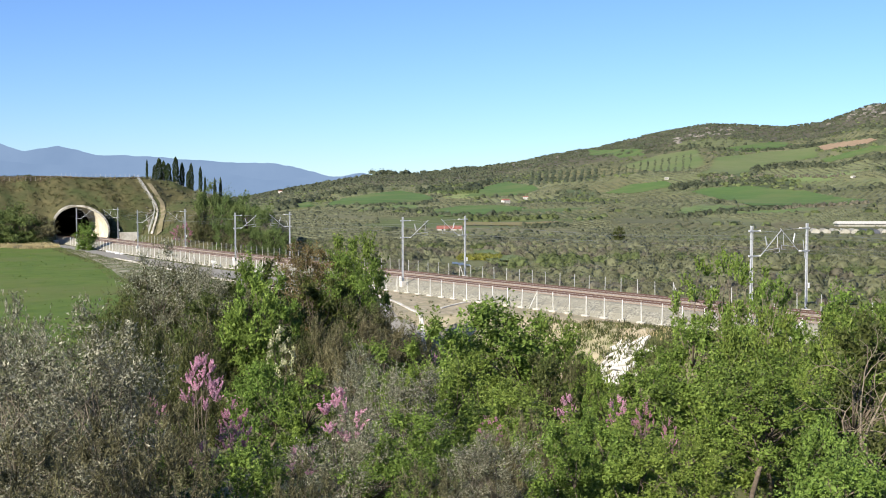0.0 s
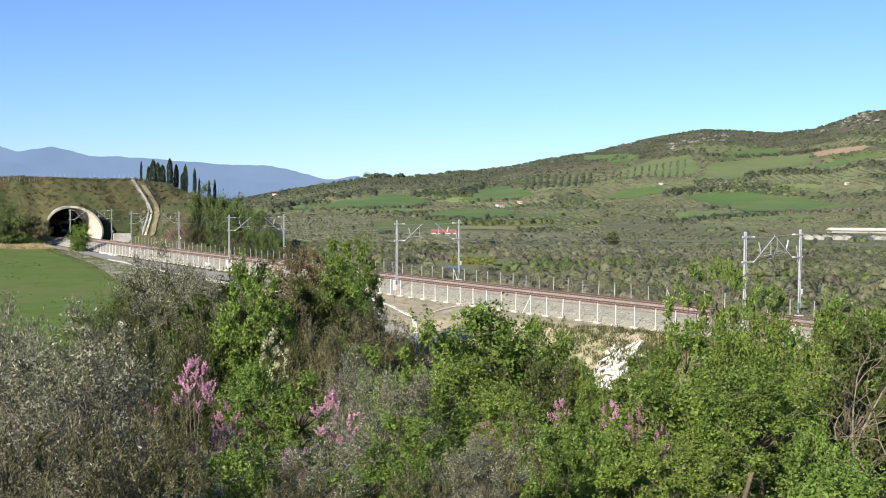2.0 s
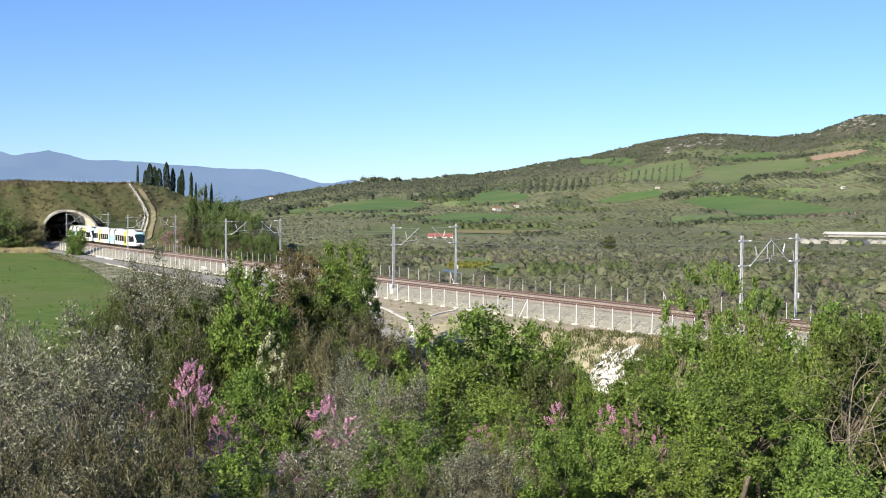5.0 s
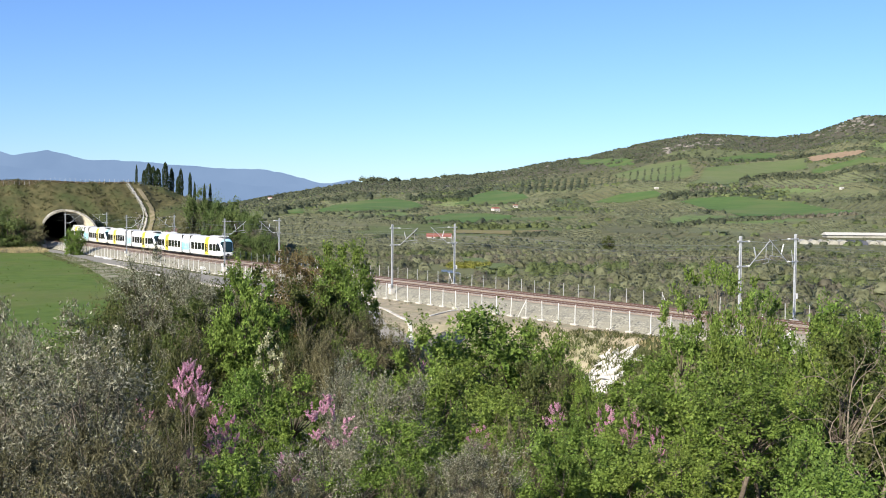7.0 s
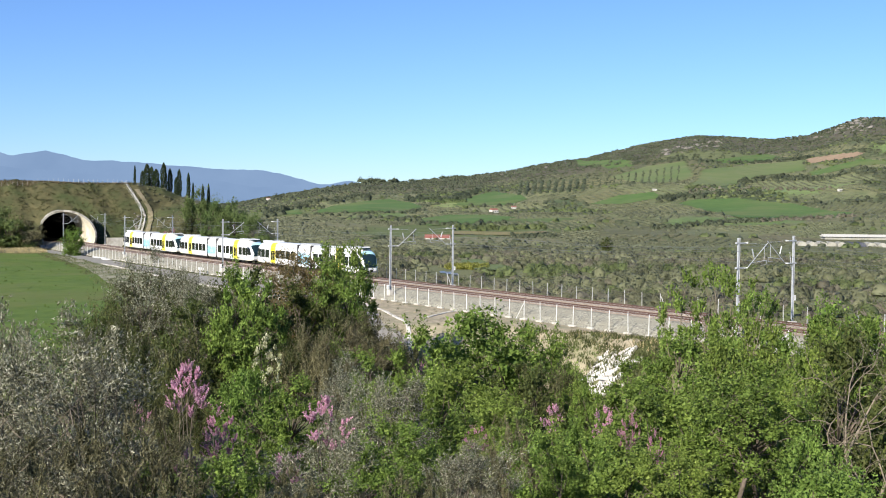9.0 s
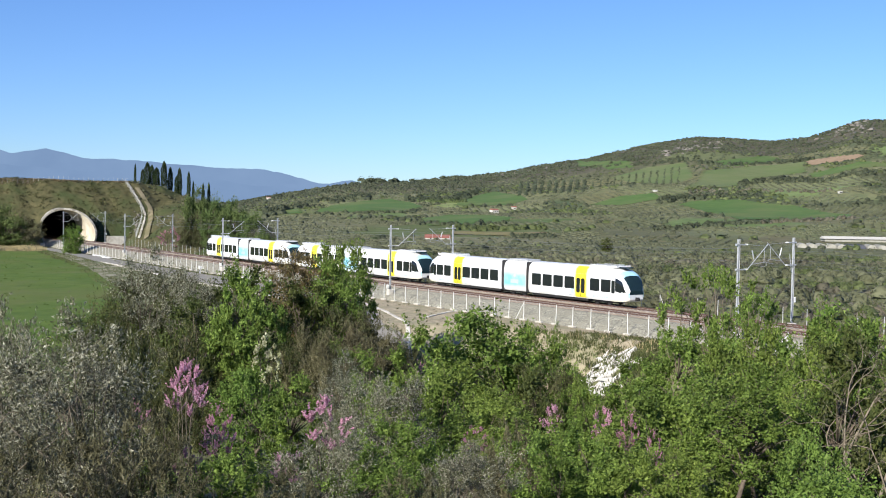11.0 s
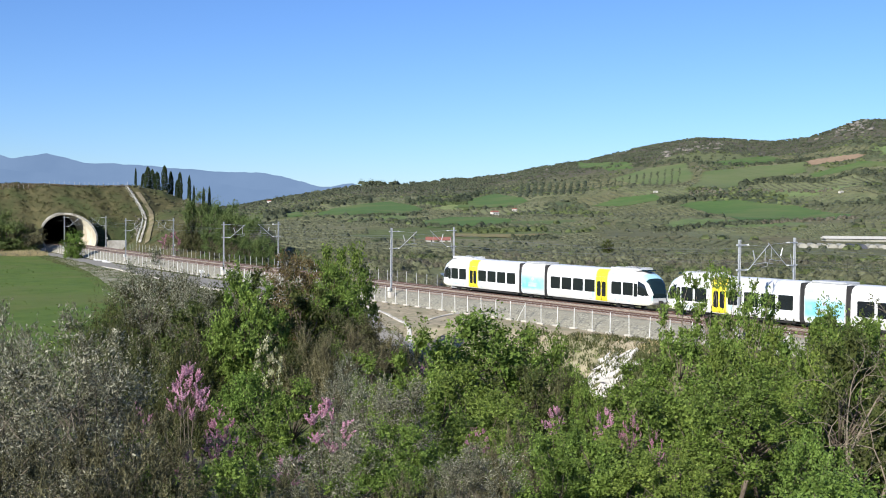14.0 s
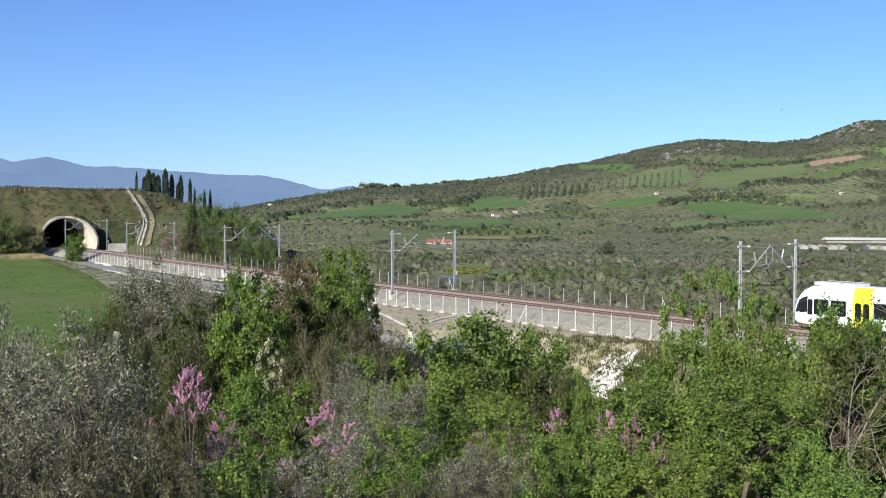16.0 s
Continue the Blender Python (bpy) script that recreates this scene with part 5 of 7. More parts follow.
def bare_tree(name, leaf_mat, bark, width, height, seed):
    """A nearly leafless tree: limbs that sweep up to one side and fork four times, with few leaves at the tips."""
    rng = np.random.default_rng(seed)
    root = empty(name)
    v, f, tips = [], [], []

    def grow(p, d, length, r, level):
        pts, q = [p], p
        bend = rng.normal(size=3) * 0.4 + np.array([0, 0, 0.2 - 0.05 * level])
        for k in range(5):
            d = d + bend * 0.35 + rng.normal(size=3) * 0.06
            d = d / np.linalg.norm(d)
            q = q + d * length / 5
            pts.append(q)
        tube(v, f, pts, list(np.linspace(r, r * 0.45, 6)), 6 if level < 2 else 4)
        if level == 4:
            tips.append(pts[3:])
            return
        for k in range(3 if level < 3 else 2):
            a = pts[2 + int(rng.integers(0, 4))] if k else pts[-1]
            e = d + rng.normal(size=3) * (0.55 if k else 0.25)
            e[2] = max(e[2], -0.05)
            grow(a, e / np.linalg.norm(e), length * rng.uniform(0.5, 0.78), r * (0.5 if k else 0.6), level + 1)

    for k in range(4):
        t = 6.283 * k / 4 + 0.4
        d = np.array([0.45 * math.cos(t) - 0.55, 0.45 * math.sin(t), 1.0])
        grow(np.array([0.12 * math.cos(t), 0.12 * math.sin(t), -0.25]), d / np.linalg.norm(d), height * 0.45, 0.012 * height, 0)
    ends = np.array([q for t in tips for q in t])
    v = np.array(v)
    mid = (np.percentile(ends[:, :2], 1, axis=0) + np.percentile(ends[:, :2], 99, axis=0)) / 2
    across = float(np.max(np.percentile(ends[:, :2], 98.5, axis=0) - np.percentile(ends[:, :2], 1.5, axis=0)))
    fit = np.array([width / across, width / across, height / np.percentile(ends[:, 2], 99)])
    obj("trunk", v * fit - [*(mid * fit[:2] * 0.6), 0], f, bark, True, root)
    pick = ends[rng.integers(0, len(ends), 2600)] * fit - [*(mid * fit[:2] * 0.6), 0]
    quads("crown", blades(rng, pick + rng.normal(size=pick.shape) * 0.07, rng.normal(size=pick.shape), rng.normal(size=pick.shape) + [0, 0, 0.4], np.full(len(pick), 0.09), 0.5), leaf_mat, root)
    root["w"], root["h"] = width, height
    return root


SORTS = {}


def sorts():
    """One of each sort of plant, two where the sort is common; label and category with them."""
    T, B = "tree", "bush"
    wand = dict(up=1.3, reach=1.7, loose=0.12, core=0.0, shoots=7, taper=0.3)
    spec = [
        ("oak", "oak_tree", L_OAK, M_BARK, 5.5, 6.5, 0.10, 34, 12200, 0.178, 0.66, 11, 0.165, 0, 1, "broad leafy mid-green oak in the gully", T, {}),
        ("oak", "oak_tree", L_OAK, M_BARK, 5.0, 6.0, 0.08, 32, 12200, 0.157, 0.66, 12, 0.165, 0, 2, "broad leafy mid-green oak in the gully", T, {}),
        ("oak", "oak_tree", L_OAK, M_BARK, 5.2, 5.6, 0.12, 36, 12200, 0.152, 0.62, 26, 0.155, 2, 2, "uneven leafy mid-green oak in the gully", T, {}),
        ("tall", "oak_tree", L_OAK, M_BARK, 5.0, 6.4, 0.34, 42, 18000, 0.115, 0.6, 27, 0.15, 4, 1, "leafy oak with a bare leaning trunk", T, {}),
        ("fresh", "broadleaf_tree", L_FRESH, M_BARK, 4.0, 5.0, 0.08, 28, 11500, 0.138, 0.68, 13, 0.17, 0, 2, "bright fresh-green young tree in spring leaf", T, {}),
        ("fresh", "broadleaf_tree", L_FRESH, M_BARK, 4.4, 5.0, 0.05, 34, 12000, 0.134, 0.66, 14, 0.16, 1, 3, "bright fresh-green bushy tree in spring leaf", T, {}),
        ("fresh", "broadleaf_tree", L_FRESH, M_BARK, 4.2, 4.6, 0.10, 38, 11500, 0.133, 0.62, 28, 0.145, 2, 4, "loose fresh-green bushy tree in spring leaf", T, dict(up=0.8, reach=1.2)),
        ("grove", "broadleaf_tree", L_GROVE, M_BARK, 8.0, 8.0, 0.06, 34, 10000, 0.29, 0.62, 41, 0.17, 0, 1, "rounded dark green tree on the flank of the hill", T, dict(core=0.4, loose=0.2, up=0.3, reach=0.9)),
        ("grove", "broadleaf_tree", L_GROVE, M_BARK, 8.0, 7.0, 0.05, 36, 10000, 0.28, 0.62, 42, 0.165, 0, 2, "rounded mid-green tree on the flank of the hill", T, dict(core=0.4, loose=0.2, up=0.3, reach=0.9)),
        ("dark", "evergreen_tree", L_DARK, M_BARK, 5.0, 6.0, 0.05, 40, 10500, 0.182, 0.58, 15, 0.16, 0, 1, "dense dark green evergreen tree", T, dict(core=0.45)),
        ("olive", "olive_tree", L_OLIVE, M_STEM, 3.6, 4.6, 0.06, 56, 24000, 0.074, 0.32, 16, 0.15, 2, 3, "silvery grey-green wild olive with thin stems", T, dict(up=0.65, reach=0.9, loose=0.07, core=0.35)),
        ("olive", "olive_tree", L_OLIVE, M_STEM, 3.8, 4.2, 0.05, 52, 22000, 0.074, 0.32, 17, 0.15, 2, 3, "silvery grey-green wild olive bush", T, dict(up=0.65, reach=0.9, loose=0.07, core=0.35)),
        ("sage", "shrub_bush", L_SAGE, M_STEM, 3.6, 3.4, 0.03, 46, 13000, 0.11, 0.32, 29, 0.15, 2, 3, "dark olive-green fine-leaved shrub in the gully", B, dict(up=0.9, loose=0.12)),
        ("heath", "heath_bush", L_HEATH, M_STEM, 3.0, 3.8, 0.03, 44, 12500, 0.13, 0.26, 33, 0.14, 1, 5, "tall feathery dark olive heath in upright plumes", B, dict(up=2.4, reach=1.7, loose=0.10, core=0.25, taper=0.25)),
        ("heath", "heath_bush", L_HEATH, M_STEM, 3.4, 3.4, 0.03, 46, 12500, 0.13, 0.26, 34, 0.14, 1, 5, "feathery dark olive heath in upright plumes", B, dict(up=1.9, reach=1.6, loose=0.11, core=0.25, taper=0.2)),
        ("plume", "plume_bush", L_PLUME, M_STEM, 3.2, 3.2, 0.03, 44, 11000, 0.15, 0.2, 36, 0.14, 1, 5, "pale olive-brown feathery bush in upright plumes", B, dict(up=2.2, reach=1.6, loose=0.10, core=0.25, taper=0.2)),
        ("medit", "scrub_bush", L_MEDIT, M_BARK, 4.0, 3.2, 0.02, 44, 10500, 0.122, 0.40, 18, 0.15, 1, 3, "dull grey-green scrub bush", B, dict(up=1.0)),
        ("medit", "scrub_bush", L_MEDIT, M_BARK, 3.6, 3.6, 0.02, 42, 10500, 0.122, 0.40, 19, 0.15, 1, 3, "dull grey-green scrub bush", B, dict(up=1.0)),
        ("russet", "russet_tree", L_RUSSET, M_TWIG, 4.6, 6.5, 0.15, 80, 9000, 0.13, 0.5, 20, 0.13, 3, 2, "half-bare tree with russet young leaves", T, dict(core=0.1)),
        ("pink", "redbud_tree", L_PINK, M_STEM, 2.0, 5.0, 0.52, 18, 3600, 0.08, 0.8, 21, 0.13, 6, 4, "redbud in full pink blossom among green bushes", T, wand),
        ("pink", "redbud_tree", L_PINK, M_STEM, 1.8, 5.0, 0.5, 16, 3000, 0.08, 0.8, 35, 0.13, 6, 3, "slender redbud in pink blossom among green bushes", T, wand),
        ("wine", "redbud_tree", L_WINE, M_STEM, 2.2, 4.6, 0.50, 16, 1900, 0.08, 0.75, 22, 0.11, 6, 4, "redbud in fading mauve blossom among bushes", T, wand),
        ("white", "blossom_bush", L_WHITE, M_BARK, 2.0, 3.4, 0.45, 20, 1300, 0.11, 0.8, 23, 0.11, 2, 3, "bush in creamy white blossom", B, dict(core=0.0, loose=0.14)),
        ("sapling", "sapling_tree", L_FRESH, M_TWIG, 3.2, 5.5, 0.15, 52, 6500, 0.12, 0.6, 25, 0.11, 2, 2, "sparse young tree with thin fresh leaves", T, dict(core=0.05, up=0.9)),
    ]
    for kind, name, leaf, bark, w, h, low, cl, lv, ls, slim, seed, cs, tw, st, label, cat, more in spec:
        p = plant(name, leaf, bark, w, h, low, cl, lv, ls, slim, seed, cs, tw, st, **more)
        tagged(p, label, cat, "plants in the gully")
        SORTS.setdefault(kind, []).append([p, True])
    p = bare_tree("bare_tree", L_MEDIT, M_PALETWIG, 5.0, 5.5, 24)
    SORTS["bare"] = [[tagged(p, "nearly leafless tree of pale brown branches", "tree", "plants in the gully"), True]]


COUNT = {}


def set_plant(kind, u, d, elev, width, ground=None, turn=None):
    """Stand a plant at bearing tangent u and d ahead; elev: the tangent at which its top is seen from the eye; width in metres."""
    k = COUNT.get(kind, 0)
    COUNT[kind] = k + 1
    slot = SORTS[kind][k % len(SORTS[kind])]
    proto, fresh = slot
    x, y = u * d, d
    z = land_at(x, y) if ground is None else ground
    top = EYE[2] + elev * d
    w, h = proto["w"], proto["h"]
    k0 = max(width / w, (top - z) / h / 1.55)
    tall = min(max((top - z) / h, 0.85 * k0), 1.5 * k0)
    hgt, width = tall * h, k0 * w
    z = top - hgt
    m = Matrix.Translation((x, y, z)) @ Matrix.Rotation(math.radians(turn if turn is not None else (k * 137.5) % 360), 4, "Z") @ Matrix.Diagonal((width / w, width / w, hgt / h, 1))
    if fresh:
        proto.matrix_basis = m
        slot[1] = False
        return proto
    ob = copy_thing(proto, Matrix())
    ob.matrix_basis = m
    return ob


# sort, bearing tangent, distance, tangent of the top, width
PLANTS = [
    ("olive", -0.3334, 22, -0.1130, 3.9),
    ("olive", -0.3560, 25, -0.1200, 3.6),
    ("olive", -0.3000, 24, -0.1300, 3.2),
    ("olive", -0.3850, 26, -0.0980, 1.70),
    ("sage", -0.3652, 17, -0.2126, 1.66),
    ("sage", -0.2804, 19, -0.1926, 1.66),
    ("sage", -0.2260, 19, -0.2227, 1.46),
    ("olive", -0.2312, 84, -0.0496, 8.20),
    ("olive", -0.2140, 80, -0.0633, 5.00),
    ("dark", -0.2395, 85, -0.0829, 6.54),
    ("dark", -0.2098, 78, -0.0879, 5.20),
    ("heath", -0.2647, 60, -0.1130, 3.70),
    ("dark", -0.1622, 84, -0.0600, 6.00),
    ("fresh", -0.1640, 76, -0.0640, 4.6),
    ("oak", -0.1548, 82, -0.0679, 4.60),
    ("medit", -0.1899, 92, -0.0730, 5.19),
    ("russet", -0.1186, 95, -0.0425, 6.60),
    ("dark", -0.1058, 97, -0.0582, 6.47),
    ("oak", -0.0742, 98, -0.0356, 5.00),
    ("medit", -0.0762, 88, -0.0920, 4.6),
    ("dark", -0.1108, 90, -0.0730, 5.08),
    ("plume", -0.0713, 80, -0.1090, 5.2),
    ("heath", -0.1110, 74, -0.1180, 4.6),
    ("heath", -0.1557, 78, -0.1200, 4.80),
    ("plume", -0.0465, 88, -0.1000, 4.6),
    ("white", -0.1432, 70, -0.1152, 1.29),
    ("pink", -0.2128, 40, -0.1400, 1.5),
    ("wine", -0.1833, 28, -0.1786, 1.21),
    ("wine", -0.2110, 26, -0.2152, 0.75),
    ("pink", -0.0914, 30, -0.1700, 1.35),
    ("pink", -0.1239, 27, -0.2177, 0.78),
    ("wine", -0.0094, 60, -0.1376, 0.86),
    ("wine", 0.0403, 42, -0.1901, 1.21),
    ("pink", 0.1520, 36, -0.1751, 0.78),
    ("wine", 0.1769, 34, -0.1801, 0.73),
    ("wine", 0.1994, 32, -0.1951, 0.76),
    ("pink", 0.1098, 38, -0.1726, 0.68),
    ("wine", -0.2563, 36, -0.1726, 0.65),
    ("oak", -0.1558, 52, -0.1476, 3.47),
    ("oak", -0.1161, 48, -0.1551, 2.96),
    ("heath", -0.2180, 56, -0.1180, 3.4),
    ("heath", -0.2650, 40, -0.1400, 2.3),
    ("fresh", -0.2706, 28, -0.2026, 1.72),
    ("sage", -0.2355, 34, -0.1826, 1.92),
    ("olive", -0.0714, 42, -0.1376, 3.02),
    ("olive", -0.0342, 36, -0.1526, 3.51),
    ("olive", -0.0965, 22, -0.2026, 2.48),
    ("fresh", -0.1663, 21, -0.2227, 1.72),
    ("sage", -0.1265, 19, -0.2378, 1.27),
    ("oak", 0.0426, 62, -0.0953, 7.32),
    ("fresh", 0.0030, 58, -0.1127, 4.76),
    ("oak", 0.0773, 64, -0.1078, 4.27),
    ("fresh", 0.0228, 52, -0.1426, 4.54),
    ("fresh", -0.0218, 50, -0.1476, 3.34),
    # this evergreen is added to stand for the dark shaded hollow here
    ("dark", 0.0873, 52, -0.1426, 3.20),
    ("fresh", 0.1120, 62, -0.1177, 2.86),
    ("fresh", 0.0576, 46, -0.1676, 3.54),
    ("fresh", 0.0030, 38, -0.1826, 3.51),
    ("fresh", 0.0726, 36, -0.1876, 2.77),
    ("olive", 0.0428, 22, -0.2126, 2.15),
    ("fresh", 0.1273, 33, -0.1926, 2.88),
    ("oak", 0.1815, 52, -0.1376, 4.00),
    ("oak", 0.2309, 50, -0.1152, 4.36),
    ("oak", 0.2778, 48, -0.1053, 4.19),
    ("oak", 0.3300, 46, -0.1152, 3.54),
    ("oak", 0.2065, 36, -0.1626, 4.06),
    ("oak", 0.2759, 34, -0.1526, 4.19),
    ("fresh", 0.3312, 23, -0.2026, 1.77),
    ("tall", 0.2733, 29, -0.1426, 3.72),
    ("fresh", 0.1722, 25, -0.2177, 2.57),
    ("fresh", 0.2070, 24, -0.2177, 2.09),
    ("sapling", 0.2327, 60, -0.0542, 4.00),
    ("sapling", 0.2748, 56, -0.0606, 3.45),
    ("sapling", 0.2830, 54, -0.0740, 2.4),
    ("oak", 0.3520, 50, -0.0920, 4.2),
    ("bare", 0.4050, 26, -0.0800, 4.6),
    ("dark", 0.3670, 36, -0.1130, 3.70),
    ("fresh", 0.1320, 54, -0.1566, 1.66),
    ("dark", -0.2966, 75, -0.1038, 3.08),
    ("oak", 0.3799, 42, -0.1000, 3.23),
    ("fresh", 0.3400, 38, -0.1227, 2.73),
    ("fresh", 0.3566, 18, -0.2327, 2.22),
    ("medit", 0.1072, 58, -0.1426, 2.98),
    ("oak", -0.0468, 22, -0.2177, 1.92),
    ("sage", -0.0120, 18, -0.2378, 1.11),
    ("fresh", -0.0268, 28, -0.1926, 2.30),
    ("oak", -0.0516, 66, -0.1327, 4.06),
    ("fresh", -0.0813, 76, -0.1227, 3.51),
    ("medit", -0.0391, 92, -0.1187, 4.25),
    ("medit", -0.0169, 90, -0.1237, 3.23),
    ("medit", -0.0614, 95, -0.1103, 3.90),
    ("medit", -0.2464, 86, -0.0625, 4.40),
    ("oak", 0.3505, 44, -0.1060, 2.94),
    ("dark", 0.3716, 45, -0.1000, 2.77),
    ("oak", -0.0800, 92, -0.0520, 5.20),
    ("plume", -0.0639, 93, -0.0990, 4.2),
    ("heath", -0.2817, 82, -0.0920, 4.21),
    ("dark", -0.0466, 90, -0.1227, 3.70),
    ("fresh", 0.1220, 60, -0.1426, 1.85),
    ("oak", 0.1420, 52, -0.1616, 1.87),
    ("plume", -0.1111, 74, -0.1113, 3.60),
    ("plume", -0.0888, 72, -0.1172, 3.40),
    ("plume", 0.0703, 27, -0.1960, 2.00),
    ("fresh", 0.1051, 25, -0.2023, 1.80),
    ("fresh", 0.1374, 29, -0.1971, 1.90),
    ("olive", 0.0282, 22, -0.2152, 1.70),
]


def build_plants():
    sorts()
    for kind, u, d, e, w in PLANTS:
        set_plant(kind, u, d, e, w, turn=0 if kind == "bare" else None)


def cypress(height, width, seed):
    rng = np.random.default_rng(seed)
    root = empty("cypress_tree")
    n = 4200
    z = rng.uniform(0.03, 1.0, n)
    a = rng.uniform(0, 2 * math.pi, n)
    prof = np.interp(z, [0, 0.08, 0.35, 0.75, 0.93, 1], [0.5, 0.85, 1.0, 0.85, 0.45, 0.05])
    prof = prof * (1 + 0.22 * np.sin(a * 3 + z * 9 + seed) * np.sin(z * 17 + seed))
    r = prof * width / 2 * rng.uniform(0.5, 1.0, n) ** 0.5
    pts = np.stack([r * np.cos(a), r * np.sin(a), z * height], 1)
    quads("crown", leaf_quads(rng, pts, 0.55, 0.22, spread=2.5), L_CYPRESS, root)
    v, f = [], []
    tube(v, f, [np.array([0, 0, -0.4]), np.array([0, 0, height * 0.5]), np.array([0, 0, height * 0.95])], [0.22, 0.13, 0.03], 7)
    obj("trunk", v, f, M_BARK, True, root)
    return tagged(root, "slender dark green cypress on the hill", "tree", "cypresses on the hill")


def build_hill_trees():
    # (u, d, tangent of the top, width)
    rows = [(-0.258, 344, 0.034, 1.2), (-0.2475, 345, 0.0355, 3.0), (-0.2395, 342, 0.031, 3.3), (-0.233, 347, 0.0365, 2.9), (-0.222, 340, 0.024, 2.2), (-0.2195, 344, 0.031, 2.2), (-0.2115, 338, 0.028, 1.8),
            (-0.2435, 350, 0.033, 2.8), (-0.2275, 350, 0.0315, 2.6), (-0.2515, 350, 0.0295, 2.0), (-0.199, 290, 0.018, 1.5), (-0.194, 292, 0.0185, 1.3), (-0.2075, 300, 0.0195, 1.3)]
    protos = [cypress(12, 3.2, 1), cypress(12, 3.6, 2)]
    for i, (u, d, e, w) in enumerate(rows):
        top = EYE[2] + e * d
        s, lat = line_coords(np.array([u * d]), np.array([float(d)]))
        z = max(float(mound(s, lat)[0]), land_at(u * d, d)) - 0.3
        p = protos[i % 2]
        m = Matrix.Translation((u * d, d, z)) @ Matrix.Rotation(i * 1.9, 4, "Z") @ Matrix.Diagonal((w / 5.2, w / 5.2, max(top - z, 2) / 12, 1))
        if i < 2:
            p.matrix_basis = m
        else:
            copy_thing(p, Matrix()).matrix_basis = m


def mesh_of(name, verts, tris, mat, normals):
    """Triangles that share corners, with one normal for each corner."""
    me = bpy.data.meshes.new(name)
    me.vertices.add(len(verts))
    me.vertices.foreach_set("co", np.asarray(verts, np.float32).ravel())
    me.loops.add(len(tris) * 3)
    me.loops.foreach_set("vertex_index", np.asarray(tris, np.int32).ravel())
    me.polygons.add(len(tris))
    me.polygons.foreach_set("loop_start", np.arange(0, len(tris) * 3, 3, dtype=np.int32))
    me.polygons.foreach_set("loop_total", np.full(len(tris), 3, np.int32))
    me.materials.append(mat)
    me.update(calc_edges=True)
    me.normals_split_custom_set_from_vertices(np.asarray(normals, float).tolist())
    return new(name, me)


def scatter(name, places, mat, per, label, category="trees", squash=0.8, seed=5, leaf=0.55, tumble=0.45, body=None, heart=1.0, slim=0.75, spread=1.0):
    """A whole wood, grove or thicket of small crowns: rows of x, y, z, radius. body: rings and sides of the lumpy heart of each crown."""
    rng = np.random.default_rng(seed)
    P = np.asarray(places, float)
    n = len(P)
    idx = np.repeat(np.arange(n), per)
    off = rng.normal(size=(n * per, 3))
    off /= np.linalg.norm(off, axis=1)[:, None]
    off *= rng.uniform(0.75 * heart if body else 0.35, 1.0, (n * per, 1))
    if body:
        off[:, 2] = np.abs(off[:, 2]) * 1.3 - 0.3
    off[:, 2] = off[:, 2] * squash + 0.6
    r = P[idx, 3][:, None]
    pts = P[idx, :3] + off * r
    q = leaf_quads(rng, np.zeros((n * per, 3)), 1.0, slim, spread=spread, out=off - [0, 0, 0.4], tumble=tumble)
    # faces look outwards and take on the roundness of their crown
    out = off - [0, 0, 0.25]
    turned = (np.cross(q[:, 1] - q[:, 0], q[:, 2] - q[:, 0]) * out).sum(1) < 0
    q[turned] = q[turned][:, ::-1]
    nrm = out / np.linalg.norm(out, axis=1)[:, None] + rng.normal(size=out.shape) * 0.22
    verts = (pts[:, None, :] + q * (leaf * r)[:, :, None]).reshape(-1, 3)
    nrm = np.repeat(nrm, 3, 0)
    tris = np.arange(n * per * 3).reshape(-1, 3)
    if body:
        rings, sides = body
        shape, faces = [(0.0, 0.0, 1.0)], []
        for a in range(rings):
            t = math.pi * 0.54 * (a + 1) / rings
            shape += [(math.sin(t) * math.cos(6.2832 * (k + a * 0.5) / sides), math.sin(t) * math.sin(6.2832 * (k + a * 0.5) / sides), math.cos(t)) for k in range(sides)]
        for k in range(sides):
            m = (k + 1) % sides
            faces.append((0, 1 + k, 1 + m))
            for a in range(rings - 1):
                b, c = 1 + a * sides, 1 + (a + 1) * sides
                faces += [(b + k, c + k, b + m), (b + m, c + k, c + m)]
        shape, faces = np.array(shape), np.array(faces)
        turn = rng.uniform(0, 6.2832, n)
        c, t = np.cos(turn)[:, None], np.sin(turn)[:, None]
        lump = rng.uniform(*((0.5, 1.0) if rings > 2 else (0.75, 1.1)), (n, len(shape))) * heart
        way = np.stack([shape[:, 0] * c - shape[:, 1] * t, shape[:, 0] * t + shape[:, 1] * c, np.broadcast_to(shape[:, 2], (n, len(shape)))], 2)
        core = P[:, None, :3] + (way * lump[:, :, None] * [1, 1, squash] + [0, 0, 0.35 if rings > 2 else 0.25]) * P[:, 3][:, None, None]
        base = len(verts)
        verts = np.concatenate([verts, core.reshape(-1, 3)])
        nrm = np.concatenate([nrm, (way + rng.normal(size=way.shape) * 0.42 + [0, 0, 0.25]).reshape(-1, 3)])
        tris = np.concatenate([tris, (faces[None] + (base + np.arange(n) * len(shape))[:, None, None]).reshape(-1, 3)])
    nrm = nrm / np.linalg.norm(nrm, axis=1)[:, None]
    return tagged(mesh_of(name, verts, tris, mat, nrm), label, category, kind="stuff")


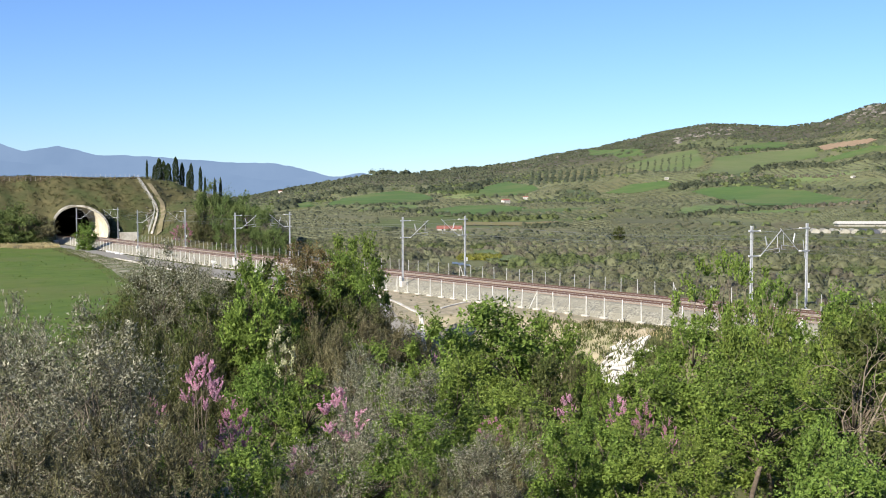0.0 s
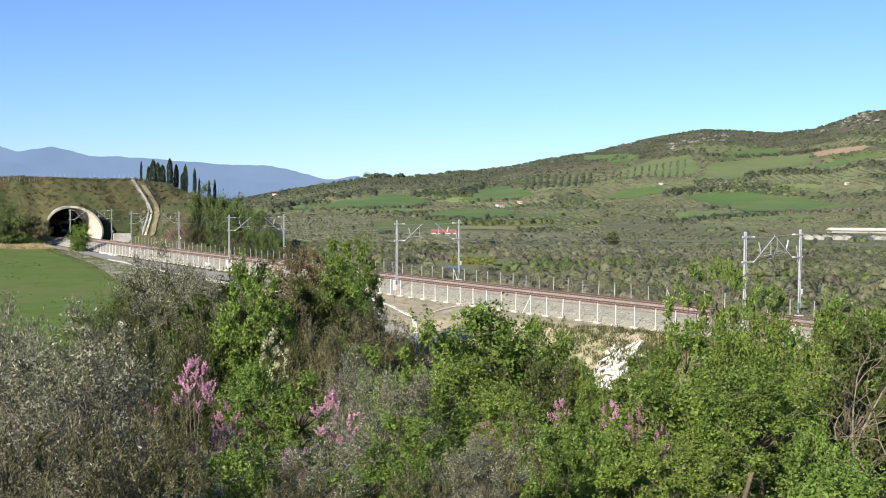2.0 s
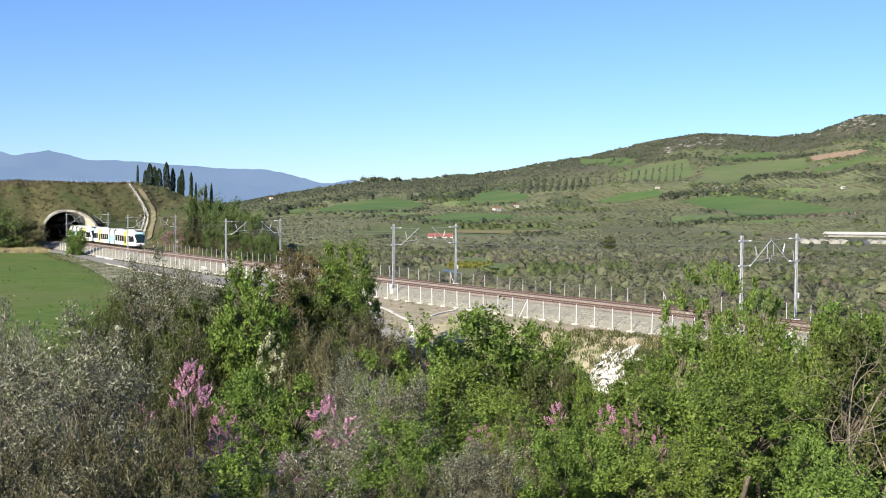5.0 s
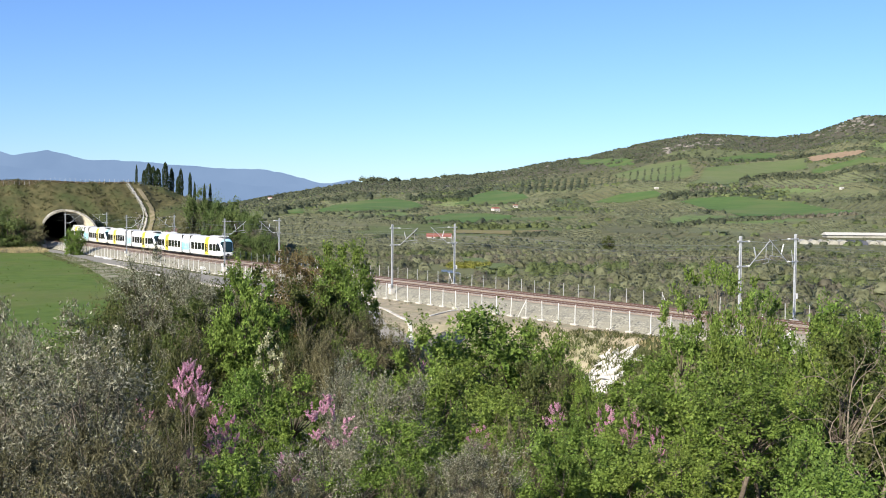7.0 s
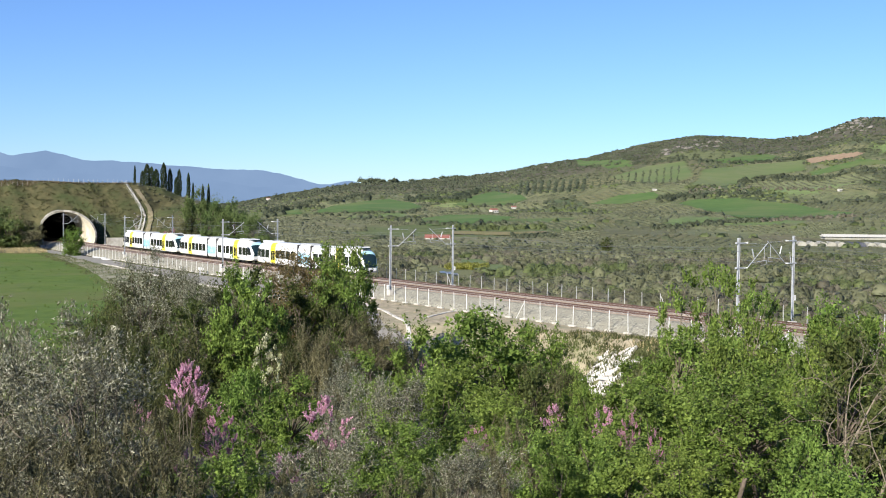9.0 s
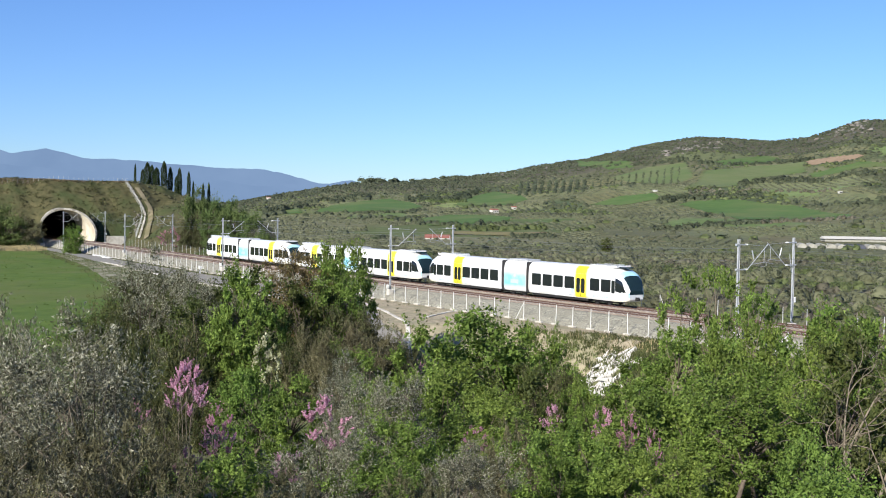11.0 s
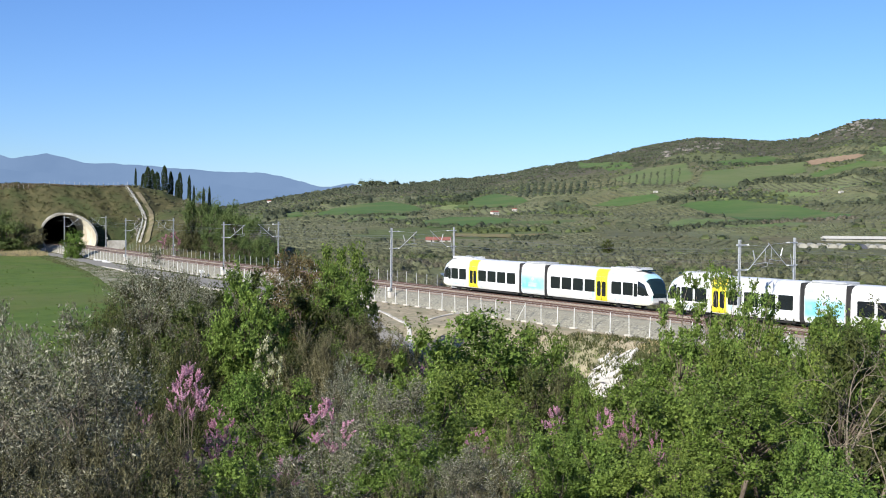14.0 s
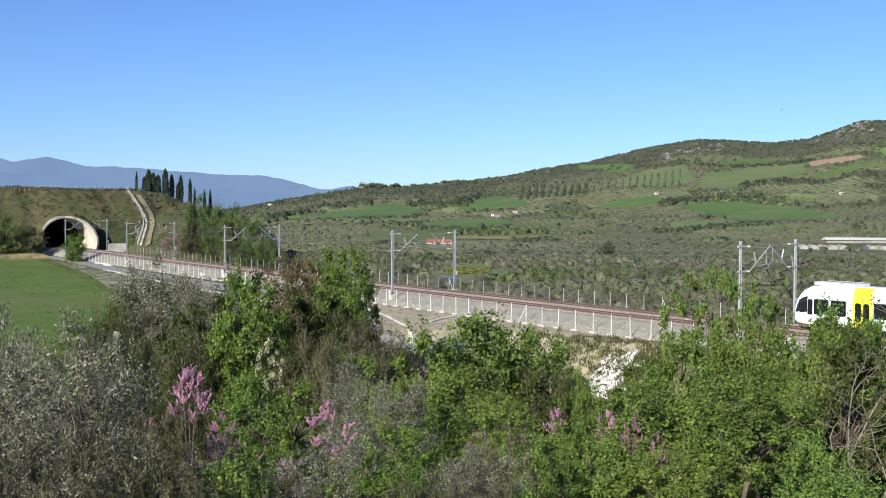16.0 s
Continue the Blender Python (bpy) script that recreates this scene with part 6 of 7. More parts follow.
# far olives, scrub and woods lightened and greyed: haze put into their colours
F_OLIVE = leafy("far olive crowns", (0.122, 0.130, 0.074), (0.134, 0.142, 0.082), (0.147, 0.154, 0.091), 0.35, patch=0.03)
F_SCRUB = leafy("far scrub", (0.164, 0.170, 0.092), (0.186, 0.192, 0.108), (0.21, 0.215, 0.126), 0.42, patch=0.05)
F_WOOD = leafy("far woods", (0.072, 0.087, 0.049), (0.083, 0.098, 0.056), (0.095, 0.110, 0.064), 0.35, patch=0.02)
F_BRIGHT = leafy("far bright trees", (0.102, 0.132, 0.050), (0.124, 0.158, 0.062), (0.15, 0.184, 0.076), 0.42, patch=0.03)
F_REED = leafy("yellow-green reeds", (0.16, 0.18, 0.035), (0.23, 0.25, 0.05), (0.30, 0.31, 0.09), 0.35, patch=0.05)
F_BROWN = leafy("far brown brush", (0.152, 0.142, 0.095), (0.18, 0.168, 0.115), (0.21, 0.194, 0.138), 0.42, patch=0.05)

BELTS = [
    (F_WOOD, 5.5, 16, 150, [(0.2690, 1800), (0.2753, 1850), (0.2987, 1900), (0.3204, 1880), (0.3422, 1800), (0.3908, 1815)]),
    (F_WOOD, 5.0, 14, 120, [(0.1979, 1540), (0.2195, 1535), (0.2448, 1545), (0.2882, 1535)]),
    (F_WOOD, 3.6, 10, 60, [(0.2380, 1050), (0.2705, 1078), (0.2958, 1086)]),
    (F_BROWN, 3.2, 10, 60, [(0.2900, 1086), (0.3338, 1118), (0.3700, 1110)]),
    (F_WOOD, 3.4, 10, 60, [(0.1928, 1023), (0.2199, 1025), (0.2343, 1060)]),
    (F_WOOD, 7.0, 45, 170, [(-0.1450, 1540), (-0.1285, 1600), (-0.1034, 1980), (-0.0711, 2030), (-0.0549, 1990)]),
    (F_WOOD, 7.0, 55, 150, [(-0.0220, 2000), (-0.0046, 1900), (0.0200, 1860), (0.0278, 1900), (0.0400, 2120)]),
    (F_BRIGHT, 5.0, 18, 60, [(-0.0130, 1900), (0.0080, 1760), (0.0300, 1740)]),
    (F_BRIGHT, 4.0, 16, 70, [(0.0150, 1040), (0.0500, 1030), (0.0800, 1060), (0.1000, 1060)]),
    (F_WOOD, 3.6, 12, 50, [(-0.0150, 1130), (0.0280, 1110), (0.0650, 1150)]),
    (F_WOOD, 3.6, 14, 60, [(-0.1100, 1440), (-0.0600, 1430), (-0.0200, 1480), (-0.0050, 1560)]),
    (F_BRIGHT, 2.6, 8, 16, [(0.3620, 705), (0.3740, 710)]),
    (F_WOOD, 5.0, 20, 60, [(0.1300, 2600), (0.1700, 2380), (0.2000, 2320), (0.2300, 2300)]),
    (F_WOOD, 5.0, 14, 70, [(0.2200, 2260), (0.2600, 2170), (0.3000, 2200), (0.3300, 2190)]),
    (F_BROWN, 3.6, 20, 90, [(0.2250, 1590), (0.2500, 1580), (0.2880, 1640), (0.3496, 1540)]),
    (F_WOOD, 3.0, 14, 40, [(0.0700, 900), (0.0900, 880), (0.1100, 900)]),
]
ROWS = [
    (F_WOOD, 3.6, 0.0062, 9.0, (0.0762, 0.1326), (1830, 1760), (2330, 2180)),
    (F_WOOD, 2.2, 0.0062, 16.0, (0.1400, 0.2200), (1840, 1760), (2120, 2200)),
    (F_SCRUB, 1.5, 0.0040, 8.0, (0.0729, 0.0990), (1592, 1600), (1655, 1680)),
]
# fields: name, material, label, outline as bearing tangent and distance
FIELDS = [
    ("field", M_FIELD, "smooth bright green corn field on the slope", [(-0.0996, 1481), (-0.0882, 1822), (-0.0636, 1889), (-0.0375, 1988), (-0.0202, 1898), (-0.0074, 1647), (-0.0222, 1516), (-0.0715, 1459)]),
    ("field", M_FIELD, "small green field beside woods", [(-0.1317, 1488), (-0.1149, 1787), (-0.1139, 1481)]),
    ("field", M_FIELD, "smooth green corn field below the woods", [(-0.0109, 1263), (0.0153, 1360), (0.0478, 1340), (0.0730, 1252), (0.0626, 1167), (0.0286, 1132), (-0.0035, 1085)]),
    ("field", M_FIELD, "rounded green field among woods", [(0.0192, 1668), (0.0345, 1936), (0.0552, 2146), (0.0739, 1884), (0.0833, 1719), (0.0705, 1642), (0.0532, 1647)]),
    ("field", M_FIELD, "wide bright green field on the slope", [(0.2173, 1484), (0.2287, 1507), (0.2700, 1509), (0.3159, 1429), (0.3712, 1201), (0.3575, 1109), (0.3047, 1155), (0.2702, 1147), (0.2450, 1344)]),
    ("field", M_FIELD, "green strip of field on the slope", [(0.1395, 1566), (0.1621, 1630), (0.1946, 1621), (0.2010, 1563), (0.1671, 1524)]),
    ("field", M_FIELD2, "yellow-green field high on the slope", [(0.2377, 2041), (0.2835, 2152), (0.3247, 2152), (0.3268, 2006), (0.2880, 1951), (0.2561, 1657), (0.2241, 1660), (0.2334, 1890)]),
    ("field", M_FIELD3, "bare pinkish ploughed strip on the slope", [(0.3282, 2174), (0.3792, 2066), (0.3680, 2029), (0.3292, 2092)]),
    ("field", M_FIELD, "green field on the high slope", [(0.3293, 1977), (0.3842, 1993), (0.4113, 1929), (0.3338, 1890)]),
    ("field", M_FIELD, "pale green terrace below the crest", [(0.1255, 3058), (0.1712, 2469), (0.1757, 2329), (0.1555, 2388), (0.1280, 2695)]),
    ("field", M_FIELD2, "yellowish terraces with rows of young trees", [(0.1875, 2276), (0.2214, 2252), (0.2284, 1930), (0.2014, 1757), (0.1556, 2146)]),
    ("field", M_FIELD, "green field below the crest", [(0.2421, 2212), (0.2927, 2392), (0.3060, 2269), (0.2652, 2148)]),
    ("field", M_FIELD2, "dry yellow meadow by the stream", [(0.0193, 363), (0.0380, 412), (0.0741, 284), (0.0479, 266)]),
    ("field", M_STRIP, "dry yellow strip across the valley floor", [(0.0180, 985), (0.0677, 972), (0.1000, 985), (0.1000, 925), (0.0700, 905), (0.0180, 925)]),
]


def in_fields(x, y):
    out = np.zeros(len(x), bool)
    for _n, _m, _l, ol in FIELDS:
        pts = polar(ol)
        j = len(pts) - 1
        ins = np.zeros(len(x), bool)
        for i in range(len(pts)):
            (xi, yi), (xj, yj) = pts[i], pts[j]
            if yi != yj:
                ins ^= ((yi > y) != (yj > y)) & (x < (xj - xi) * (y - yi) / (yj - yi) + xi)
            j = i
        out |= ins
    return out


def build_far():
    rng = np.random.default_rng(77)
    for name, mat, label, ol in FIELDS:
        drape(name, polar(ol), mat, 0.5, max(3.0, polar(ol)[0][1] / 280), label)

    def keep(x, y):
        s, lat = line_coords(x, y)
        return (lat < -14) & ~in_fields(x, y) & (np.abs(x / y) < 0.47)

    # olive groves: rows that turn with each parcel
    px, py = [], []
    for k in np.nonzero((USE == 0) & (PARCELS[:, 1] < 2500))[0]:
        step = 8.2 if PARCELS[k, 1] < 1400 else 11.0
        gx, gy = np.meshgrid(np.arange(-165, 166, step), np.arange(-190, 191, step * 0.7))
        c, t = math.cos(ROW_TURN[k]), math.sin(ROW_TURN[k])
        px.append((PARCELS[k, 0] + gx * c - gy * t).ravel())
        py.append((PARCELS[k, 1] + gx * t + gy * c).ravel())
    x, y = np.concatenate(px), np.concatenate(py)
    owner = np.repeat(np.nonzero((USE == 0) & (PARCELS[:, 1] < 2500))[0], [len(q) for q in px])
    x, y = x + rng.normal(size=len(x)) * 0.3, y + rng.normal(size=len(x)) * 0.3
    who, gap = parcel_of(x, y)
    ok = (who == owner) & (gap > 6) & keep(x, y) & (y > 400) & (rng.random(len(x)) < 0.95)
    x, y = x[ok], y[ok]
    r = rng.uniform(1.5, 2.1, len(x)) * np.interp(y, [900, 1600], [1.0, 1.35])
    scatter("olive_grove", np.stack([x, y, land(x, y) - 0.35 * r, r], 1), F_OLIVE, 2, "rows of small grey-green olive trees across the valley", "olive grove", seed=3, leaf=0.5, tumble=0.12, body=(2, 5))

    def random_places(n, d0, d1, u0=-0.46, u1=0.46, power=0.5):
        u = rng.uniform(u0, u1, n)
        d = (d0 ** 2 + (d1 ** 2 - d0 ** 2) * rng.random(n) ** (power * 2)) ** 0.5
        x, y = u * d, d
        k = keep(x, y)
        return x[k], y[k]

    x, y = random_places(4000, 140, 520)
    open_view = (x / y > -0.002) & (x / y < 0.037) & (y > 190) & (y < 294)
    x, y = x[~open_view], y[~open_view]
    r = rng.uniform(0.9, 2.4, len(x))
    sel = wave(x, y, 25, 8) > 0
    scatter("scrub_belt", np.stack([x, y, land(x, y) - 0.3, r], 1)[sel], F_SCRUB, 72, "tangled green scrub beyond the railway", "scrub", seed=4, leaf=0.24, tumble=0.25, squash=0.95, body=(3, 6), heart=0.92, slim=0.5, spread=2.0)
    br = ~sel & (wave(x, y, 60, 1) > -0.15)
    scatter("brown_brush", np.stack([x, y, land(x, y) - 0.3, r * 0.8], 1)[br], F_BROWN, 72, "brownish leafless brush beyond the railway", "scrub", seed=6, leaf=0.24, tumble=0.25, squash=0.95, body=(3, 6), heart=0.92, slim=0.5, spread=2.0)
    gr = ~sel & ~br
    scatter("bright_scrub", np.stack([x, y, land(x, y) - 0.3, r], 1)[gr], F_BRIGHT, 72, "bright green bushes beyond the railway", "scrub", seed=7, leaf=0.24, tumble=0.25, squash=0.95, body=(3, 6), heart=0.92, slim=0.5, spread=2.0)
    # dense weeds and bushes just beyond the far fence
    n = 1300
    q = rng.uniform(-75, 135, n)
    a = -rng.uniform(10.5, 45, n)
    x, y, _ = along(q, a)
    r = rng.uniform(0.5, 1.5, n) * np.interp(-a, [10, 20], [0.55, 1.0])
    P = np.stack([x, y, land(x, y) - 0.1, r], 1)
    mixd = wave(x, y, 14, 3) + rng.normal(size=n) * 0.4
    scatter("fence_scrub", P[mixd < 0.1], F_SCRUB, 72, "grey-green bushes beyond the fence", "scrub", seed=14, leaf=0.24, tumble=0.25, squash=0.95, body=(3, 6), heart=0.92, slim=0.5, spread=2.0)
    scatter("fence_brush", P[(mixd >= 0.1) & (mixd < 0.55)], F_BROWN, 72, "brown brush beyond the fence", "scrub", seed=15, leaf=0.24, tumble=0.25, squash=0.95, body=(3, 6), heart=0.92, slim=0.5, spread=2.0)
    scatter("fence_bushes", P[mixd >= 0.55], F_BRIGHT, 72, "bright green bushes beyond the fence", "scrub", seed=16, leaf=0.24, tumble=0.25, squash=0.95, body=(3, 6), heart=0.92, slim=0.5, spread=2.0)
    # belts of trees along the fields: material, radius, depth, how many, and their line by bearing tangent and distance
    for k, (mat, size, deep, many, line) in enumerate(BELTS):
        u, d = np.array(line).T
        t = rng.uniform(0, len(line) - 1, many)
        uu = np.interp(t, range(len(u)), u)
        dd = np.interp(t, range(len(u)), d) + rng.normal(size=many) * deep
        r = size * rng.uniform(0.55, 1.25, many)
        scatter("tree_belt", np.stack([uu * dd, dd, land(uu * dd, dd) - 0.3 * r, r], 1), mat, 18, "belt of trees along the edge of fields", "trees", seed=200 + k, leaf=0.38, tumble=0.12, squash=1.0, body=(3, 7))
    # plantations in rows that run up the slope: material, radius, gaps across and along, corners
    for k, (mat, size, across, onward, (u0, u1), (near0, near1), (far0, far1)) in enumerate(ROWS):
        spots = []
        for u in np.arange(u0, u1, across):
            q = (u - u0) / (u1 - u0)
            d = np.arange(near0 + (near1 - near0) * q, far0 + (far1 - far0) * q, onward)
            spots.append(np.stack([(u + 0.0004 * rng.normal(size=len(d)) + (d - d[0]) * 4e-6) * d, d + rng.normal(size=len(d)) * 1.5], 1))
        xy = np.concatenate(spots)
        xy = xy[rng.random(len(xy)) < 0.9]
        r = size * rng.uniform(0.7, 1.2, len(xy))
        scatter("tree_rows", np.column_stack([xy, land(xy[:, 0], xy[:, 1]) - 0.2 * r, r]), mat, 8, "straight rows of small trees on the slope", "trees", seed=230 + k, leaf=0.42, tumble=0.12, squash=0.95, body=(2, 6))
    # reeds at the water
    u, d = rng.uniform(0.014, 0.05, 420), rng.uniform(284, 312, 420)
    scatter("reeds", np.stack([u * d, d, land(u * d, d), rng.uniform(0.5, 1.1, 420)], 1), F_REED, 40, "yellow-green reeds beside the water", "reeds", seed=19, leaf=0.35)
    # woods, hedges on the parcel borders, and scrub between
    x, y = random_places(40000, 420, 3120)
    who, gap = parcel_of(x, y)
    use = USE[who]
    roll = rng.random(len(x))
    upper = np.interp(y, [1700, 2300, 2600], [0.0, 0.3, 1.0])
    wood = (use == 1) & (roll < 0.85)
    wood |= (gap < np.interp(y, [420, 3000], [4, 12])) & (roll < 0.6) & (wave(x, y, 70, 6) > 0.1)
    wood |= (use != 1) & (roll < upper * 0.55)
    few = ~wood & (((use == 2) & (roll < 0.06)) | ((use == 3) & (roll < 0.45)) | ((use == 0) & (y > 2400) & (roll < 0.4)))
    r = rng.uniform(2.2, 4.8, len(x)) * np.interp(y, [420, 1000], [0.6, 1.0])
    P = np.stack([x, y, land(x, y) - 0.8, r], 1)
    dark = ((wave(x, y, 120, 9) + rng.normal(size=len(x)) * 0.5) < 0.25) | (y > 2250 + 150 * rng.normal(size=len(x)))
    scatter("hill_woods", P[wood & dark], F_WOOD, 2, "dark green woods and hedges over the hillsides", "woods", seed=8, leaf=0.5, tumble=0.12, body=(2, 5))
    scatter("green_woods", P[wood & ~dark], F_BRIGHT, 2, "fresher green trees among the woods", "woods", seed=18, leaf=0.5, tumble=0.12, body=(2, 5))
    P[:, 3] *= 0.6
    scatter("hill_scrub", P[few], F_OLIVE, 6, "grey-green scrub and lone trees over the hillsides", "scrub", seed=9, leaf=0.45, body=(2, 5))


def build_mountains():
    # distance haze is put into a self-glowing blue; these ridges take no sunlight
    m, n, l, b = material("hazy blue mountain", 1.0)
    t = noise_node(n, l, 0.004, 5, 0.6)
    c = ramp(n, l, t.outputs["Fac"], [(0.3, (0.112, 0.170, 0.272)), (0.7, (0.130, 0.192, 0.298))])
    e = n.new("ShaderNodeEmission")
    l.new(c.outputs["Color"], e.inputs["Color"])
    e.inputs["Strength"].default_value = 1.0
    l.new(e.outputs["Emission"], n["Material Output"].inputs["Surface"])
    u = np.linspace(-0.75, 0.12, 240)
    for k, (d, us, es) in enumerate(((4800, [-0.75, -0.42, -0.387, -0.365, -0.335, -0.327, -0.30, -0.26, -0.22, -0.177, -0.152, -0.13, -0.10, -0.06, 0.0, 0.12],
                                      [0.060, 0.052, 0.0475, 0.041, 0.0455, 0.044, 0.037, 0.037, 0.0335, 0.0305, 0.0315, 0.0275, 0.0195, 0.018, 0.010, 0.0]),
                                     (4830, [-0.75, -0.16, -0.115, -0.0928, -0.0838, -0.0766, -0.0685, -0.0649, -0.055, -0.03, 0.12], [0.0, 0.0, 0.012, 0.0178, 0.0206, 0.0221, 0.0222, 0.0209, 0.0202, 0.012, 0.0]),
                                     (4600, [-0.75, -0.40, -0.30, -0.25, -0.20, -0.155, -0.12, -0.09, -0.05, 0.12], [0.03, 0.034, 0.026, 0.03, 0.024, 0.016, 0.018, 0.008, 0.0, -0.01]))):
        el = np.interp(u, us, es) + 0.0006 * wave(u * 1000, u * 300, 9, k) + 0.0003 * wave(u * 1000, u * 300, 2.6, k)
        rows = []
        for q, back in ((-0.02, 0), (0.35, 25), (0.7, 60), (1.0, 100)):
            h = EYE[2] + (np.where(q > 0, el * q, q)) * (d + back)
            rows.append(np.stack([u * (d + back) * 0.985, (d + back) * 0.985 + 0 * u, h], 1))
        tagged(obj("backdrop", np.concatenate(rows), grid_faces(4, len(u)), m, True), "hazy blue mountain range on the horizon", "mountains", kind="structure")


def build_thicket():
    """Undergrowth between the larger plants, and the grass of the near slopes."""
    rng = np.random.default_rng(41)
    n = 2700
    u = rng.uniform(-0.46, 0.46, n)
    d = rng.uniform(26, 118, n)
    x, y = u * d, d
    s, lat = line_coords(x, y)
    ok = (lat > 17 + 3 * wave(x, y, 5)) & ~((x < -36) & (y > 96)) & ~((s > 40) & (s < 92) & (lat < 21))
    x, y, d = x[ok], y[ok], d[ok]
    z = land(x, y)
    r = rng.uniform(0.3, 0.75, len(x)) * np.interp(d, [9, 40, 118], [0.6, 1.0, 1.2])
    pick = rng.integers(0, 10, len(x)) + (wave(x, y, 9, 2) * 2.5).astype(int)
    P = np.stack([x, y, z - 0.1, r], 1)
    # most undergrowth takes the darkest leaves: shade between plants is put into colour
    scatter("undergrowth", P[pick < 7], L_DARK, 52, "undergrowth coloured dark for the shaded gaps of the gully", "undergrowth", seed=42, leaf=0.27)
    scatter("undergrowth", P[(pick >= 7) & (pick < 9)], L_OAK, 52, "mid-green undergrowth filling the gully", "undergrowth", seed=43, leaf=0.27)
    scatter("undergrowth", P[pick >= 9], L_FRESH, 52, "bright green undergrowth filling the gully", "undergrowth", seed=44, leaf=0.27)
    # brush against the far side of the arch
    n = 46
    t = rng.uniform(-0.2, 1.25, n)
    big = TUN_R + rng.uniform(0.9, 1.8, n)
    x, y, _ = along(TUN_S - 6.2 + 6.0 * np.cos(t) - 0.55 * TUN_R * np.sin(t) - rng.uniform(0, 2.5, n), TUN_LAT - big * np.cos(t))
    scatter("arch_brush", np.stack([x, y, TUN_Z + big * np.sin(t) - 0.7, rng.uniform(0.5, 0.95, n)], 1), F_BRUSH, 50, "low brush grown against the tunnel arch", "scrub", seed=55, leaf=0.34, tumble=0.5, body=(3, 6), heart=0.8)
    # brown brush among the straw at the meadow's edge
    n = 110
    t = rng.random(n)
    x, y, _ = along(-122 + 26 * t, 10 + 2.0 * t + rng.uniform(0, 1, n) * (23 - 15 * t))
    scatter("edge_brush", np.stack([x, y, land(x, y), rng.uniform(0.25, 0.7, n)], 1), F_BROWN, 60, "brown brush at the meadow's edge", "scrub", seed=54, leaf=0.4, tumble=0.6)
    # weeds on the bare earth
    n = 130
    x, y, _ = along(rng.uniform(50, 100, n), rng.uniform(7.6, 17, n))
    scatter("earth_weeds", np.stack([x, y, land(x, y) + 0.1, rng.uniform(0.06, 0.22, n)], 1), L_MEDIT, 40, "small weeds on the bare earth", "weeds", seed=53, leaf=0.4, tumble=0.9)
    # low scrub along the top of the broken slope
    n = 150
    x, y, _ = along(rng.uniform(98, 124, n), rng.uniform(8.0, 12.5, n))
    scatter("slope_scrub", np.stack([x, y, land(x, y) - 0.1, rng.uniform(0.2, 0.6, n)], 1), L_MEDIT, 110, "dull green scrub along the top of the slope", "bushes", seed=50, leaf=0.2, tumble=0.9)
    # low bushes on the broken slope beside the rocks
    n = 90
    x, y, _ = along(rng.uniform(93, 111, n), rng.uniform(11.5, 19, n))
    s, lat = line_coords(x, y)
    ok = np.abs(s - 104.8) > 2.2
    scatter("slope_bushes", np.stack([x, y, land(x, y) - 0.1, rng.uniform(0.3, 0.9, n)], 1)[ok], L_OAK, 160, "low green bushes beside the white rocks", "bushes", seed=47, leaf=0.2, tumble=0.6)
    # scrub on the hill above the tunnel and beside it
    n = 22000
    ss, ll = rng.uniform(-152, -30, n), rng.uniform(-70, 34, n)
    z = mound(ss, ll)
    X, Y, _ = along(ss, ll)
    side = ll < -21 + 3 * np.sin(ss)
    bald = X / Y < -0.217
    clear = ~((ll < -12.5) & (ll > -24) & (ss > -142) & (ll < -13.5 + (ss + 106) * 0.24 + 2.0) & (ll > -17.5 + (ss + 106) * 0.24 - 1.0))
    ok = (z > 0.3) & (np.hypot(ll - TUN_LAT, z - TUN_Z) > TUN_R + 1.6) & clear & np.where(side, rng.random(n) < np.where(bald, 0.10, 0.09), rng.random(n) < 0.9)
    ok |= ~clear & (z > 0.3) & (rng.random(n) < 0.35)
    tall = wave(X, Y, 5, 4) + rng.normal(size=n) * 0.35
    r = np.where(side, np.where(bald, rng.uniform(0.25, 0.75, n), rng.uniform(0.7, 1.9, n)), rng.uniform(0.14, 0.42, n) * np.where(tall > 0.3, 1.8, 1.0))
    P = np.stack([X, Y, z - 0.1, r], 1)
    scatter("hill_scrub", P[ok & side], F_SCRUB, 64, "green scrub on the flank of the hill", "scrub", seed=45, leaf=0.27, body=(3, 6), heart=0.7)
    scatter("hill_tufts", P[ok & ~side & (tall < 0.0)], F_TUFT, 18, "dry brown tufts on the slope above the tunnel", "scrub", seed=46, leaf=0.55)
    scatter("hill_brush", P[ok & ~side & (tall >= 0.0)], F_BRUSH, 22, "low green and brown brush on the slope above the tunnel", "scrub", seed=48, leaf=0.38, tumble=0.8, squash=0.6)
    # tall pale grass along the crest
    n = 2600
    ll = rng.uniform(-21, 34, n)
    ss = -146.5 + rng.normal(size=n) * 0.8
    X, Y, _ = along(ss, ll)
    scatter("crest_grass", np.stack([X, Y, mound(ss, ll) - 0.1, rng.uniform(0.15, 0.32, n)], 1), F_CREST, 12, "tall dry grass along the crest of the hill", "grass", seed=49, leaf=0.8)


F_CREST = leafy("bleached grass", (0.15, 0.125, 0.07), (0.20, 0.165, 0.09), (0.25, 0.205, 0.12), 0.3, patch=0.3)
F_BRUSH = leafy("hill brush", (0.062, 0.074, 0.028), (0.085, 0.096, 0.037), (0.118, 0.118, 0.05), 0.35, patch=0.3)
F_TUFT = leafy("dry tufts", (0.07, 0.068, 0.028), (0.12, 0.105, 0.046), (0.085, 0.10, 0.034), 0.3, patch=0.2)


